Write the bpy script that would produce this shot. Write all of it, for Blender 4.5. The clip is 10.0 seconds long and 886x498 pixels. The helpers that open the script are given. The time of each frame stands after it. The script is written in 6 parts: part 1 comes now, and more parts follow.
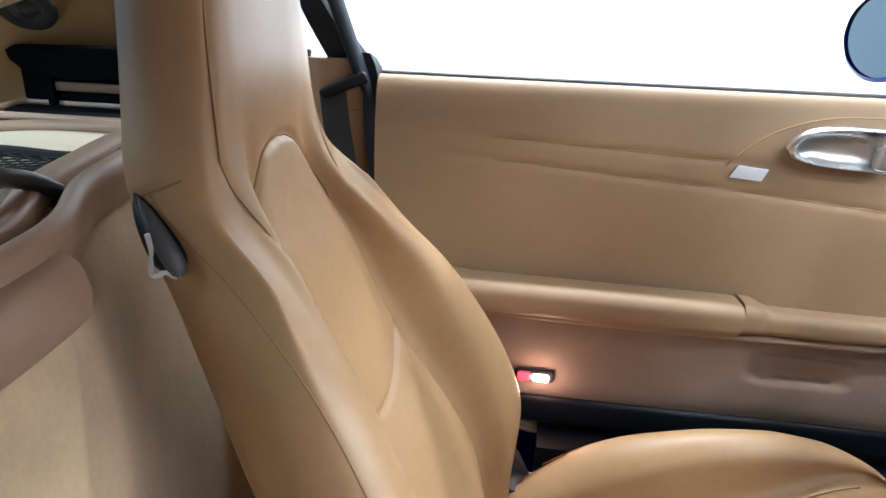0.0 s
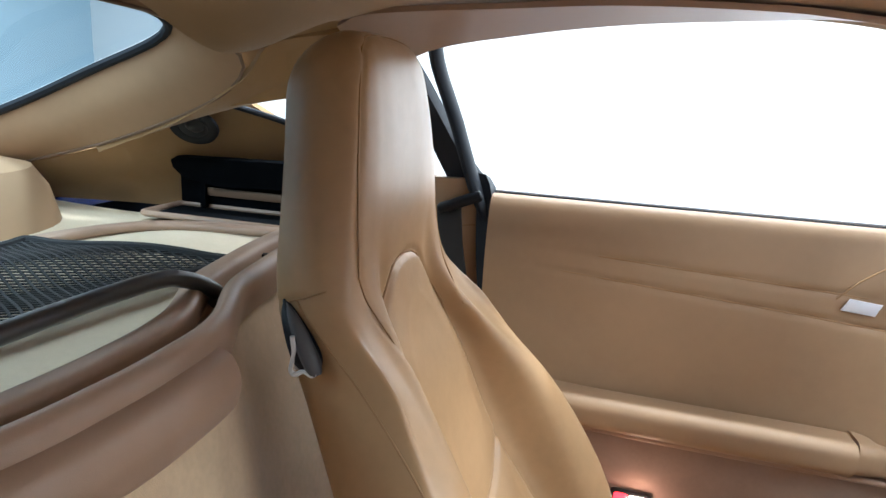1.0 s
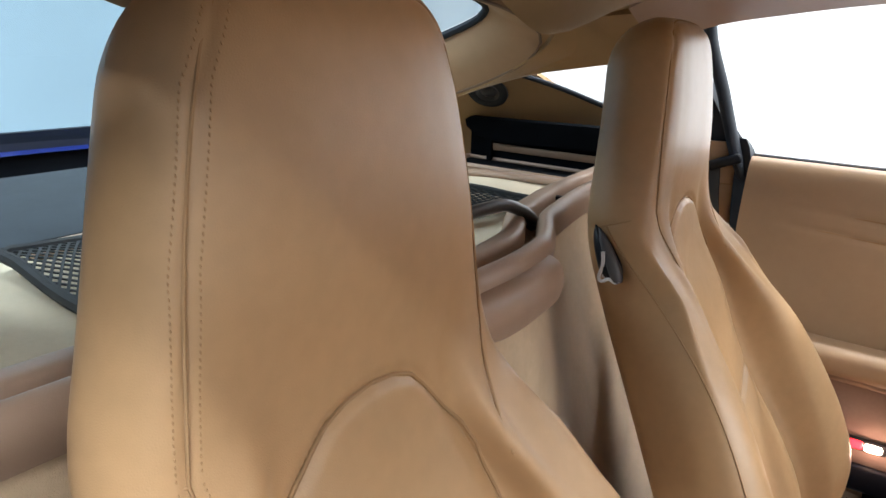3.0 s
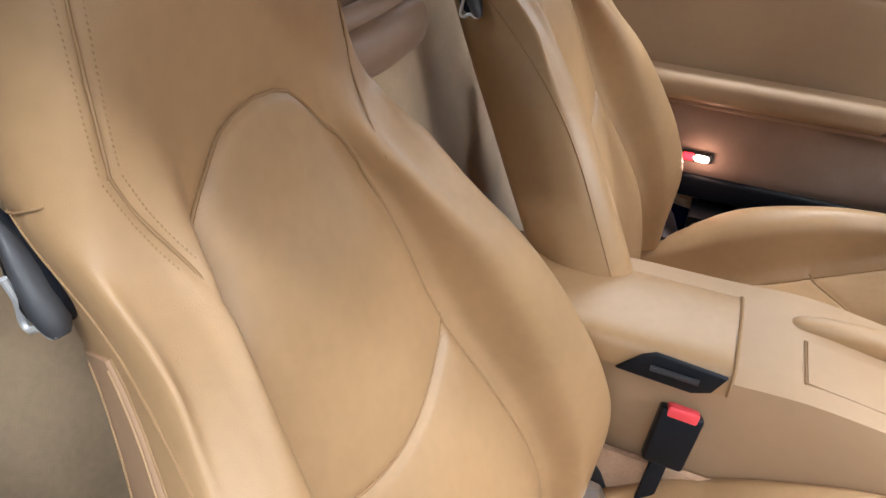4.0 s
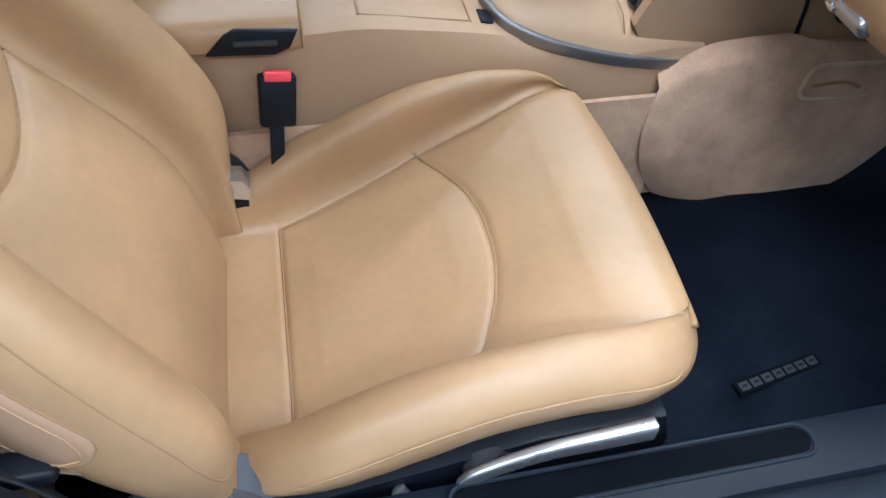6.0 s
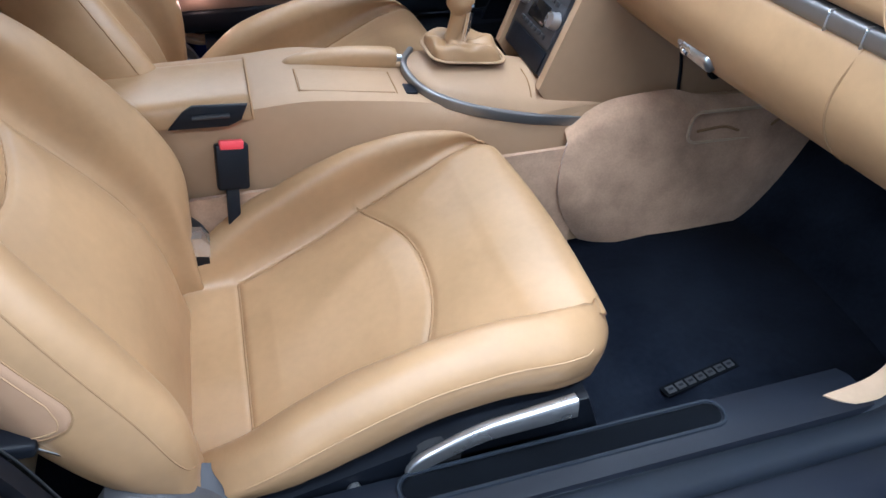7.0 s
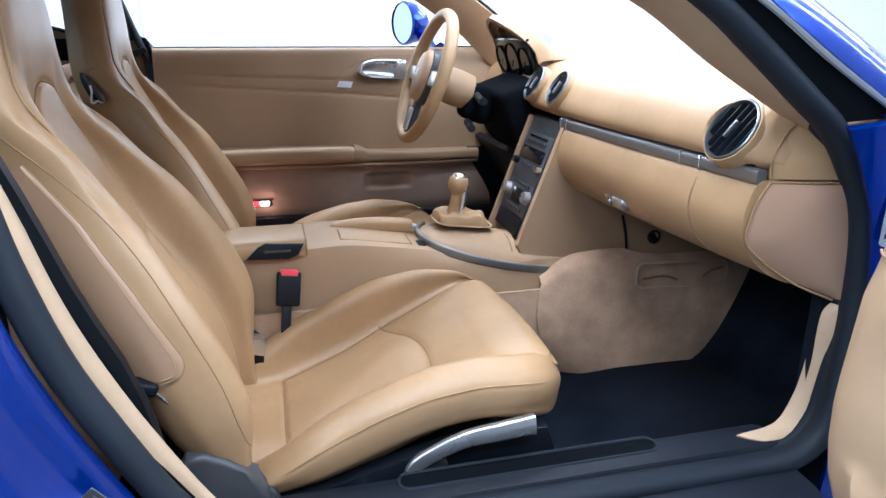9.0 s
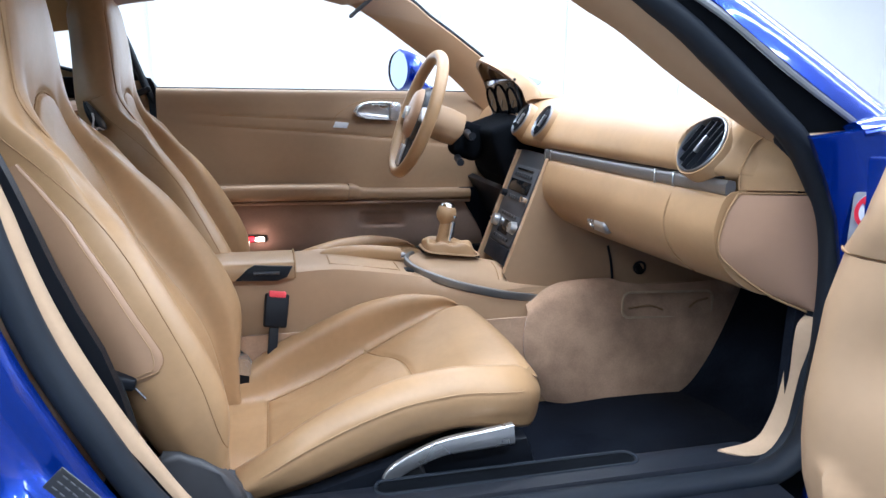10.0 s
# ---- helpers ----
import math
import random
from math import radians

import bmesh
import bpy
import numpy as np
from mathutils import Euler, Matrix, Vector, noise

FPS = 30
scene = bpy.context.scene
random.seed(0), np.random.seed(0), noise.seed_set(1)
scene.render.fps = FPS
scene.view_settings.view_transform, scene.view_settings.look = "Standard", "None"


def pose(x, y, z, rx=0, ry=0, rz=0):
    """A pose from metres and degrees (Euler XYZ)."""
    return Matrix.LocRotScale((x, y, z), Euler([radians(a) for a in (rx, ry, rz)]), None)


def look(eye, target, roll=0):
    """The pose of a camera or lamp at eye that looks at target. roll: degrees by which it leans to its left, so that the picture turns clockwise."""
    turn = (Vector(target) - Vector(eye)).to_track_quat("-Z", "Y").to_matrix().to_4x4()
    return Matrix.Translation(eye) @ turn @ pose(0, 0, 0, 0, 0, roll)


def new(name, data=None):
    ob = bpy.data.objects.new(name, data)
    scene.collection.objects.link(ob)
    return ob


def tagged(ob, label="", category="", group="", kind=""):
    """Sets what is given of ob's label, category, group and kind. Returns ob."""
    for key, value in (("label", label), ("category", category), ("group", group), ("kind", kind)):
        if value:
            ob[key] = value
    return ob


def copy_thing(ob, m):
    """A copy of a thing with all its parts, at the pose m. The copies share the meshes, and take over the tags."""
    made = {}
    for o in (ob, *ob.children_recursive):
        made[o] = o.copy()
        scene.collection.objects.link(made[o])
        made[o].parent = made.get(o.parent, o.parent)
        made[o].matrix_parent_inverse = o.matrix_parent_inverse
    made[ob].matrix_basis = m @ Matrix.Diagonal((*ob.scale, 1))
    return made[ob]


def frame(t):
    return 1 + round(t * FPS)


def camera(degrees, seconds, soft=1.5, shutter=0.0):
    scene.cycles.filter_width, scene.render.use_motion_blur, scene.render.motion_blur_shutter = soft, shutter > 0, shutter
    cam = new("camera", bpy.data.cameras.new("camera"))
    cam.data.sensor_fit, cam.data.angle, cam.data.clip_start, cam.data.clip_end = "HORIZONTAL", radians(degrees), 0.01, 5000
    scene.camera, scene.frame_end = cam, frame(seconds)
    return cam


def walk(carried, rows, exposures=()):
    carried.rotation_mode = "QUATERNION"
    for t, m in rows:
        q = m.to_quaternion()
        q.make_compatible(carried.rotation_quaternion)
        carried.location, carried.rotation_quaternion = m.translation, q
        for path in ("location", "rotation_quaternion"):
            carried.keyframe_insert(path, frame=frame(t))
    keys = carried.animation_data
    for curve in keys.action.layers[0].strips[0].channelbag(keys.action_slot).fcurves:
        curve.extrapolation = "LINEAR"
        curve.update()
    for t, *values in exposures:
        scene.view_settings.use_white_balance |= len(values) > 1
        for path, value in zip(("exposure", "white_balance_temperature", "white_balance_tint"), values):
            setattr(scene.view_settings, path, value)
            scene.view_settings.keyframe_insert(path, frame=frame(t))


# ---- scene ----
cam = camera(65.84, 10.0)
PATH = [
    (0, (0.0080, -0.3728, 1.1550), (-0.2423, 1.4686, 0.4157), 1.86),
    (0.5, (-0.0052, -0.3867, 1.1769), (-0.4009, 1.4892, 0.6076), 1.83),
    (1, (-0.0067, -0.4285, 1.1912), (-0.5451, 1.4384, 0.7168), 2.86),
    (1.5, (-0.0299, -0.4914, 1.1861), (-0.7633, 1.3053, 0.7022), 2.44),
    (2, (-0.0644, -0.5552, 1.1955), (-1.0410, 1.1423, 0.7897), 0.84),
    (2.2, (-0.0703, -0.5851, 1.2031), (-1.1285, 1.0740, 0.8460), 0.67),
    (3.3, (0.0007, -0.7245, 1.2018), (-0.9786, 0.8502, 0.4528), 2.92),
    (3.5, (0.0120, -0.7352, 1.1976), (-0.8827, 0.8328, 0.3369), 3.04),
    (4, (0.0310, -0.7721, 1.1916), (-0.5790, 0.7389, 0.0320), 1.97),
    (4.5, (0.0729, -0.8129, 1.1734), (-0.3093, 0.6164, -0.1723), -0.84),
    (5, (0.1170, -0.8222, 1.1377), (0.0130, 0.5144, -0.3464), -0.43),
    (5.5, (0.1032, -0.8623, 1.1694), (0.3169, 0.3212, -0.4287), 4.68),
    (5.7, (0.1260, -0.9012, 1.1677), (0.3965, 0.2833, -0.4209), 5.13),
    (6.8, (0.1448, -1.1174, 1.1545), (0.5939, 0.2682, -0.2160), 2.56),
    (7, (0.1439, -1.1571, 1.1580), (0.6080, 0.2872, -0.1453), 2.07),
    (7.5, (0.1148, -1.2840, 1.1408), (0.6368, 0.3104, 0.0519), 1.37),
    (8, (0.0732, -1.4493, 1.1506), (0.6693, 0.2617, 0.3038), 0.85),
    (8.5, (0.0754, -1.5501, 1.1297), (0.7066, 0.2243, 0.4565), -0.49),
    (9, (0.0728, -1.6481, 1.0820), (0.5447, 0.1917, 0.4555), 0.32),
    (9.5, (0.0902, -1.6833, 1.0212), (0.5207, 0.1803, 0.4369), 1.27),
    (10, (0.0996, -1.7120, 0.9963), (0.5727, 0.1800, 0.5531), 0.71),
]
walk(cam, [(t, look(eye, target, roll)) for t, eye, target, roll in PATH],
     [(0.0, 0.80, 6050, 8), (1.0, 0.78, 6150, 9), (2.0, 0.72, 6850, 13), (3.5, 0.62, 6500, 12), (4.0, 0.46, 6450, 12), (4.5, 0.25, 6250, 11), (5.5, 0.17, 5600, 10), (7.0, 0.32, 5550, 11), (8.0, 0.28, 5450, 11), (10.0, 0.22, 5800, 12)])

# ---- room light: rows of ceiling tubes in a white showroom ----
world = bpy.data.worlds.new("world")
scene.world = world
world.use_nodes = True
world.node_tree.nodes["Background"].inputs[0].default_value = (0.9, 0.95, 1.0, 1)
world.node_tree.nodes["Background"].inputs[1].default_value = 0.2
ROOM = (-6.0, 8.0, -5.0, 6.0, 3.6)   # x0, x1, y0, y1, height
# the three at x 6.2 are added fill through the windscreen
TUBES = [(x, y) for y in (-3.2, -1.8, -0.4, 1.4, 3.2) for x in (-3.5, 0.2, 3.9)] + [(6.2, -1.8), (6.2, -0.2), (6.2, 1.4)]
TUBE_POWER = 86.0
for tx, ty in TUBES:
    lamp = bpy.data.lights.new("tube_light", "AREA")
    lamp.shape, lamp.size, lamp.size_y, lamp.energy = "RECTANGLE", 2.6, 0.16, TUBE_POWER
    lamp.color = (0.90, 0.97, 1.0)
    lamp.energy *= (0.7 if ty < -1 else 1.0) * (0.6 if tx > 5 else (1.1 if ty < -1 else 1.15) if tx > 2 else 1.2) * ((1.5 if ty < -1 else 0.3) if tx < -2 else 1.0)
    lo = new("tube_light", lamp)
    lo.matrix_world = pose(tx, ty, ROOM[4] - 0.12)
# fill lamp added beyond the driver's side to brighten the cabin
side_fill = bpy.data.lights.new("side_fill_light", "AREA")
side_fill.shape, side_fill.size, side_fill.size_y, side_fill.energy = "RECTANGLE", 9.0, 3.1, 170.0
side_fill.color = (0.90, 0.96, 1.0)
side_fill_ob = new("side_fill_light", side_fill)
side_fill_ob.matrix_world = pose(0.5, ROOM[3] - 0.05, 1.7, -90, 0, 0)
# the small lamp in the driver door throws a little warm light
lampd = bpy.data.lights.new("door_lamp_light", "POINT")
lampd.energy, lampd.shadow_soft_size, lampd.color = 0.12, 0.012, (1.0, 0.62, 0.5)
new("door_lamp_light", lampd).matrix_world = pose(0.05, 0.672, 0.492)

# ---- materials ----
def mat(name, color, rough=0.5, metal=0.0, bump=0.0, bump_scale=400.0, vary=0.0, vary_scale=6.0, color2=None,
        coat=0.0, sheen=0.0, kind="noise", spec=0.5, rough_vary=0.0, detail=3.0):
    m = bpy.data.materials.new(name)
    m.use_nodes = True
    nt = m.node_tree
    b = nt.nodes["Principled BSDF"]
    b.inputs["Base Color"].default_value = (*color, 1)
    b.inputs["Roughness"].default_value = rough
    b.inputs["Metallic"].default_value = metal
    b.inputs["Specular IOR Level"].default_value = spec
    b.inputs["Coat Weight"].default_value = coat
    b.inputs["Coat Roughness"].default_value = 0.05
    b.inputs["Sheen Weight"].default_value = sheen
    b.inputs["Sheen Roughness"].default_value = 0.4
    tc = nt.nodes.new("ShaderNodeTexCoord")
    if vary:
        n = nt.nodes.new("ShaderNodeTexNoise")
        n.inputs["Scale"].default_value, n.inputs["Detail"].default_value = vary_scale, detail
        nt.links.new(tc.outputs["Object"], n.inputs["Vector"])
        n2 = nt.nodes.new("ShaderNodeTexNoise")
        n2.inputs["Scale"].default_value, n2.inputs["Detail"].default_value = vary_scale * 14, 4
        nt.links.new(tc.outputs["Object"], n2.inputs["Vector"])
        add = nt.nodes.new("ShaderNodeMath")
        add.operation = "MULTIPLY_ADD"
        nt.links.new(n2.outputs["Fac"], add.inputs[0])
        add.inputs[1].default_value = 0.35
        nt.links.new(n.outputs["Fac"], add.inputs[2])
        r = nt.nodes.new("ShaderNodeMapRange")
        r.inputs["From Min"].default_value, r.inputs["From Max"].default_value = 0.45, 0.9
        nt.links.new(add.outputs[0], r.inputs["Value"])
        mix = nt.nodes.new("ShaderNodeMix")
        mix.data_type = "RGBA"
        c2 = color2 or tuple(c * (1 - vary) for c in color)
        mix.inputs["A"].default_value, mix.inputs["B"].default_value = (*color, 1), (*c2, 1)
        nt.links.new(r.outputs["Result"], mix.inputs["Factor"])
        nt.links.new(mix.outputs["Result"], b.inputs["Base Color"])
        if rough_vary:
            rr = nt.nodes.new("ShaderNodeMapRange")
            rr.inputs["To Min"].default_value, rr.inputs["To Max"].default_value = rough - rough_vary, rough + rough_vary
            nt.links.new(n.outputs["Fac"], rr.inputs["Value"])
            nt.links.new(rr.outputs["Result"], b.inputs["Roughness"])
    if bump:
        if kind == "voronoi":
            t = nt.nodes.new("ShaderNodeTexVoronoi")
            t.feature = "DISTANCE_TO_EDGE"
            out = t.outputs["Distance"]
        else:
            t = nt.nodes.new("ShaderNodeTexNoise")
            t.inputs["Detail"].default_value = 4
            out = t.outputs["Fac"]
        t.inputs["Scale"].default_value = bump_scale
        nt.links.new(tc.outputs["Object"], t.inputs["Vector"])
        bp = nt.nodes.new("ShaderNodeBump")
        bp.inputs["Strength"].default_value, bp.inputs["Distance"].default_value = bump, 0.001
        nt.links.new(out, bp.inputs["Height"])
        nt.links.new(bp.outputs["Normal"], b.inputs["Normal"])
    return m


TAN = (0.425, 0.258, 0.130)
LEATHER = mat("tan_leather", TAN, 0.42, bump=0.14, bump_scale=650, kind="voronoi", vary=0.20, vary_scale=5, spec=0.5, rough_vary=0.08)
TRIM = mat("tan_trim_leather", (0.42, 0.272, 0.162), 0.5, bump=0.15, bump_scale=700, kind="voronoi", vary=0.12, vary_scale=4, spec=0.35, rough_vary=0.05)
DOORM = mat("door_trim_leather", (0.365, 0.236, 0.140), 0.5, bump=0.15, bump_scale=700, kind="voronoi", vary=0.14, vary_scale=4, spec=0.35, rough_vary=0.05)
DARKTAN = mat("brown_leather", (0.405, 0.272, 0.195), 0.42, bump=0.15, bump_scale=700, kind="voronoi", vary=0.10, vary_scale=4, spec=0.5)
PADM = mat("pinkish_tan_leather", (0.42, 0.256, 0.155), 0.42, bump=0.14, bump_scale=650, kind="voronoi", vary=0.12, vary_scale=5, spec=0.5, rough_vary=0.06)
SEAM = mat("seam_shadow_thread", (0.32, 0.195, 0.102), 0.8, spec=0.2)
THREAD = mat("tan_thread", (0.42, 0.27, 0.15), 0.7, spec=0.2)
STITCH = mat("brown_thread", (0.345, 0.212, 0.110), 0.7, spec=0.2)
GROOVEM = mat("dark_brown_leather", (0.20, 0.125, 0.08), 0.5, bump=0.15, bump_scale=700, kind="voronoi", vary=0.1, vary_scale=4, spec=0.4)
# dull near black for black parts, and for shade coloured into dark hollows
NEARBLACK = mat("near_black", (0.004, 0.005, 0.007), 0.95, bump=0.4, bump_scale=900, vary=0.3, vary_scale=20, spec=0.05)
SUEDE = mat("tan_carpet", (0.68, 0.505, 0.335), 0.95, bump=0.7, bump_scale=900, vary=0.28, vary_scale=9, sheen=0.35, spec=0.1, detail=6)
SUEDE_PALE = mat("pale_tan_carpet", (0.57, 0.40, 0.265), 0.95, bump=0.6, bump_scale=900, vary=0.15, vary_scale=8, sheen=0.3, spec=0.1)
SHELFM = mat("pale_beige_carpet", (0.74, 0.62, 0.45), 0.95, bump=0.6, bump_scale=900, vary=0.15, vary_scale=8, sheen=0.3, spec=0.1)
HEADLINER = mat("tan_headliner", (0.385, 0.247, 0.126), 0.9, bump=0.35, bump_scale=1200, vary=0.10, vary_scale=5, sheen=0.2, spec=0.15)
CARPET = mat("dark_blue_carpet", (0.0022, 0.0034, 0.0072), 0.95, bump=0.9, bump_scale=1100, vary=0.45, vary_scale=7, color2=(0.0095, 0.0125, 0.020), sheen=0.02, spec=0.06, detail=6)
BLACK = mat("black_plastic", (0.006, 0.008, 0.013), 0.45, bump=0.2, bump_scale=900, vary=0.3, vary_scale=8, spec=0.25)
RUBBER = mat("black_rubber", (0.011, 0.016, 0.025), 0.6, bump=0.1, bump_scale=500, vary=0.25, vary_scale=7, spec=0.3)
GREYPL = mat("grey_plastic", (0.055, 0.056, 0.063), 0.45, bump=0.15, bump_scale=900, vary=0.2, vary_scale=9)
SILLM = mat("blue_black_sill_plastic", (0.008, 0.011, 0.019), 0.5, bump=0.25, bump_scale=900, vary=0.25, vary_scale=9, spec=0.4)
DARKGREY = mat("dark_grey_panel", (0.035, 0.036, 0.04), 0.4, bump=0.1, bump_scale=900, vary=0.2, vary_scale=9)
HUMP = mat("brushed_pinkish_tan_carpet", (0.64, 0.415, 0.275), 0.95, bump=0.7, bump_scale=900, vary=0.36, vary_scale=15, sheen=0.4, spec=0.1, detail=6)
STRIPM = mat("brushed_dark_silver", (0.27, 0.262, 0.26), 0.46, 0.85, vary=0.1, vary_scale=12, rough_vary=0.05)
RINGM = mat("dark_satin_silver", (0.24, 0.25, 0.27), 0.36, 0.85, vary=0.1, vary_scale=20)
ARMM = mat("satin_grey_metal", (0.065, 0.068, 0.078), 0.5, 0.3, vary=0.1, vary_scale=20)
ENDM = mat("tan_brown_leather", (0.385, 0.232, 0.150), 0.45, bump=0.15, bump_scale=700, kind="voronoi", vary=0.1, vary_scale=4, spec=0.4)
SILVER = mat("satin_silver", (0.62, 0.62, 0.63), 0.28, 0.9, vary=0.1, vary_scale=12, rough_vary=0.05)
HOOKM = mat("cast_silver", (0.72, 0.72, 0.73), 0.42, 0.35, vary=0.08, vary_scale=30)
CHROME = mat("chrome", (0.8, 0.8, 0.8), 0.08, 1.0)
PAINT = mat("blue_metallic_paint", (0.003, 0.042, 0.38), 0.22, 0.7, coat=1.0, vary=0.2, vary_scale=300, spec=0.5)
BELT = mat("black_webbing", (0.02, 0.022, 0.025), 0.75, bump=0.5, bump_scale=1500, vary=0.2, vary_scale=30)
RED = mat("red_plastic", (0.75, 0.03, 0.05), 0.35, vary=0.08, vary_scale=30)
PINK = mat("red_release_button", (0.85, 0.07, 0.09), 0.4, vary=0.08, vary_scale=30)
LABELW = mat("white_label", (0.75, 0.78, 0.85), 0.5, vary=0.05, vary_scale=20)
PRINTM = mat("dim_print", (0.13, 0.135, 0.14), 0.6, vary=0.2, vary_scale=60)
BARW = mat("pale_print", (0.30, 0.31, 0.33), 0.5, vary=0.05, vary_scale=40)
WALLW = mat("white_wall_paint", (0.86, 0.86, 0.86), 0.85, bump=0.1, bump_scale=60, vary=0.04, vary_scale=1)
WALLG = mat("blue_grey_wall_paint", (0.48, 0.62, 0.70), 0.85, bump=0.1, bump_scale=60, vary=0.08, vary_scale=1)
WALLD = mat("grey_wall_paint", (0.13, 0.145, 0.17), 0.8, bump=0.1, bump_scale=60, vary=0.1, vary_scale=1)
FLOORM = mat("polished_grey_floor", (0.14, 0.145, 0.15), 0.3, vary=0.12, vary_scale=1.5, bump=0.05, bump_scale=40)
DISPLAY = mat("dark_display_glass", (0.006, 0.007, 0.008), 0.12, spec=0.5)


def glow(name, color, strength):
    m = bpy.data.materials.new(name)
    m.use_nodes = True
    b = m.node_tree.nodes["Principled BSDF"]
    b.inputs["Base Color"].default_value = (*color, 1)
    b.inputs["Emission Color"].default_value = (*color, 1)
    b.inputs["Emission Strength"].default_value = strength
    return m


def glass(name, color=(0.95, 0.98, 0.98), rough=0.0):
    m = bpy.data.materials.new(name)
    m.use_nodes = True
    nt = m.node_tree
    nt.nodes.clear()
    out = nt.nodes.new("ShaderNodeOutputMaterial")
    tr = nt.nodes.new("ShaderNodeBsdfTransparent")
    tr.inputs[0].default_value = (*color, 1)
    gl = nt.nodes.new("ShaderNodeBsdfGlossy")
    gl.inputs["Roughness"].default_value = rough
    mx = nt.nodes.new("ShaderNodeMixShader")
    mx.inputs[0].default_value = 0.06
    nt.links.new(tr.outputs[0], mx.inputs[1])
    nt.links.new(gl.outputs[0], mx.inputs[2])
    nt.links.new(mx.outputs[0], out.inputs[0])
    return m


GLASS = glass("window_glass")
LAMP_WHITE = glow("warm_lamp_lens", (1.0, 0.72, 0.5), 30.0)
LAMP_RED = glow("red_lamp_lens", (1.0, 0.02, 0.03), 4.0)

# ---- mesh helpers ----
def mesh_of(name, verts, faces, smooth=True, sharp=40):
    me = bpy.data.meshes.new(name)
    me.from_pydata([tuple(map(float, v)) for v in verts], [], [tuple(map(int, f)) for f in faces])
    me.validate()
    bm = bmesh.new()
    bm.from_mesh(me)
    bmesh.ops.recalc_face_normals(bm, faces=bm.faces)
    bm.to_mesh(me)
    bm.free()
    me.polygons.foreach_set("use_smooth", [smooth] * len(me.polygons))
    if smooth and sharp:
        me.set_sharp_from_angle(angle=radians(sharp))
    return me


def thing(name, label, category, kind="", group="", at=None):
    ob = tagged(new(name), label, category, group, kind)
    if at is not None:
        ob.matrix_world = at
    return ob


def part(name, me, material, parent=None, label="", at=None):
    ob = new(name, me)
    if material and not me.materials:
        me.materials.append(material)
    if parent:
        ob.parent = parent
    if at is not None:
        ob.matrix_basis = at
    if label:
        ob["label"] = label
    return ob


def solid(name, me, material, label, category, kind="", group="", at=None):
    return tagged(part(name, me, material, None, "", at), label, category, group, kind)


def bm_mesh(bm, name="mesh", smooth=True, sharp=40):
    me = bpy.data.meshes.new(name)
    bmesh.ops.recalc_face_normals(bm, faces=bm.faces)
    bm.to_mesh(me)
    bm.free()
    me.polygons.foreach_set("use_smooth", [smooth] * len(me.polygons))
    if smooth:
        me.set_sharp_from_angle(angle=radians(sharp))
    return me


def rbox(sx, sy, sz, bevel=0.004, seg=2, center=(0, 0, 0), taper=None):
    """A box with rounded edges; taper: x and y factors of its top."""
    bm = bmesh.new()
    bmesh.ops.create_cube(bm, size=1)
    for v in bm.verts:
        f = taper if taper and v.co.z > 0 else (1, 1)
        v.co = Vector((v.co.x * sx * f[0] + center[0], v.co.y * sy * f[1] + center[1], v.co.z * sz + center[2]))
    if bevel:
        bmesh.ops.bevel(bm, geom=bm.edges[:], offset=bevel, segments=seg, profile=0.5, affect="EDGES")
    return bm_mesh(bm)


def prism(poly, frame_of, depth, bevel=0.003, seg=2):
    """A plate: the 2D outline poly, laid by frame_of(u, v, w) with w from 0 to depth."""
    bm = bmesh.new()
    lo = [bm.verts.new(frame_of(u, v, 0.0)) for u, v in poly]
    hi = [bm.verts.new(frame_of(u, v, depth)) for u, v in poly]
    n = len(poly)
    bm.faces.new(lo[::-1])
    top = bm.faces.new(hi)
    for i in range(n):
        bm.faces.new((lo[i], lo[(i + 1) % n], hi[(i + 1) % n], hi[i]))
    if bevel:
        bmesh.ops.bevel(bm, geom=list(top.edges), offset=bevel, segments=seg, profile=0.5, affect="EDGES")
    return bm_mesh(bm)


def smooth_path(pts, n=60, closed=False):
    """A Catmull-Rom curve through the points, at n even steps of its length."""
    p = np.array(pts, float)
    p = np.vstack([p[-1], p, p[:2]]) if closed else np.vstack([2 * p[0] - p[1], p, 2 * p[-1] - p[-2]])
    out = []
    for i in range(1, len(p) - 2):
        a, b, c, d = p[i - 1:i + 3]
        for t in np.linspace(0, 1, 24, endpoint=False):
            out.append(0.5 * (2 * b + (c - a) * t + (2 * a - 5 * b + 4 * c - d) * t * t + (3 * b - a - 3 * c + d) * t ** 3))
    out.append(p[-2])
    out = np.array(out)
    length = np.r_[0, np.cumsum(np.linalg.norm(np.diff(out, axis=0), axis=1))]
    s = np.linspace(0, length[-1], n)
    return np.stack([np.interp(s, length, out[:, k]) for k in range(out.shape[1])], 1)


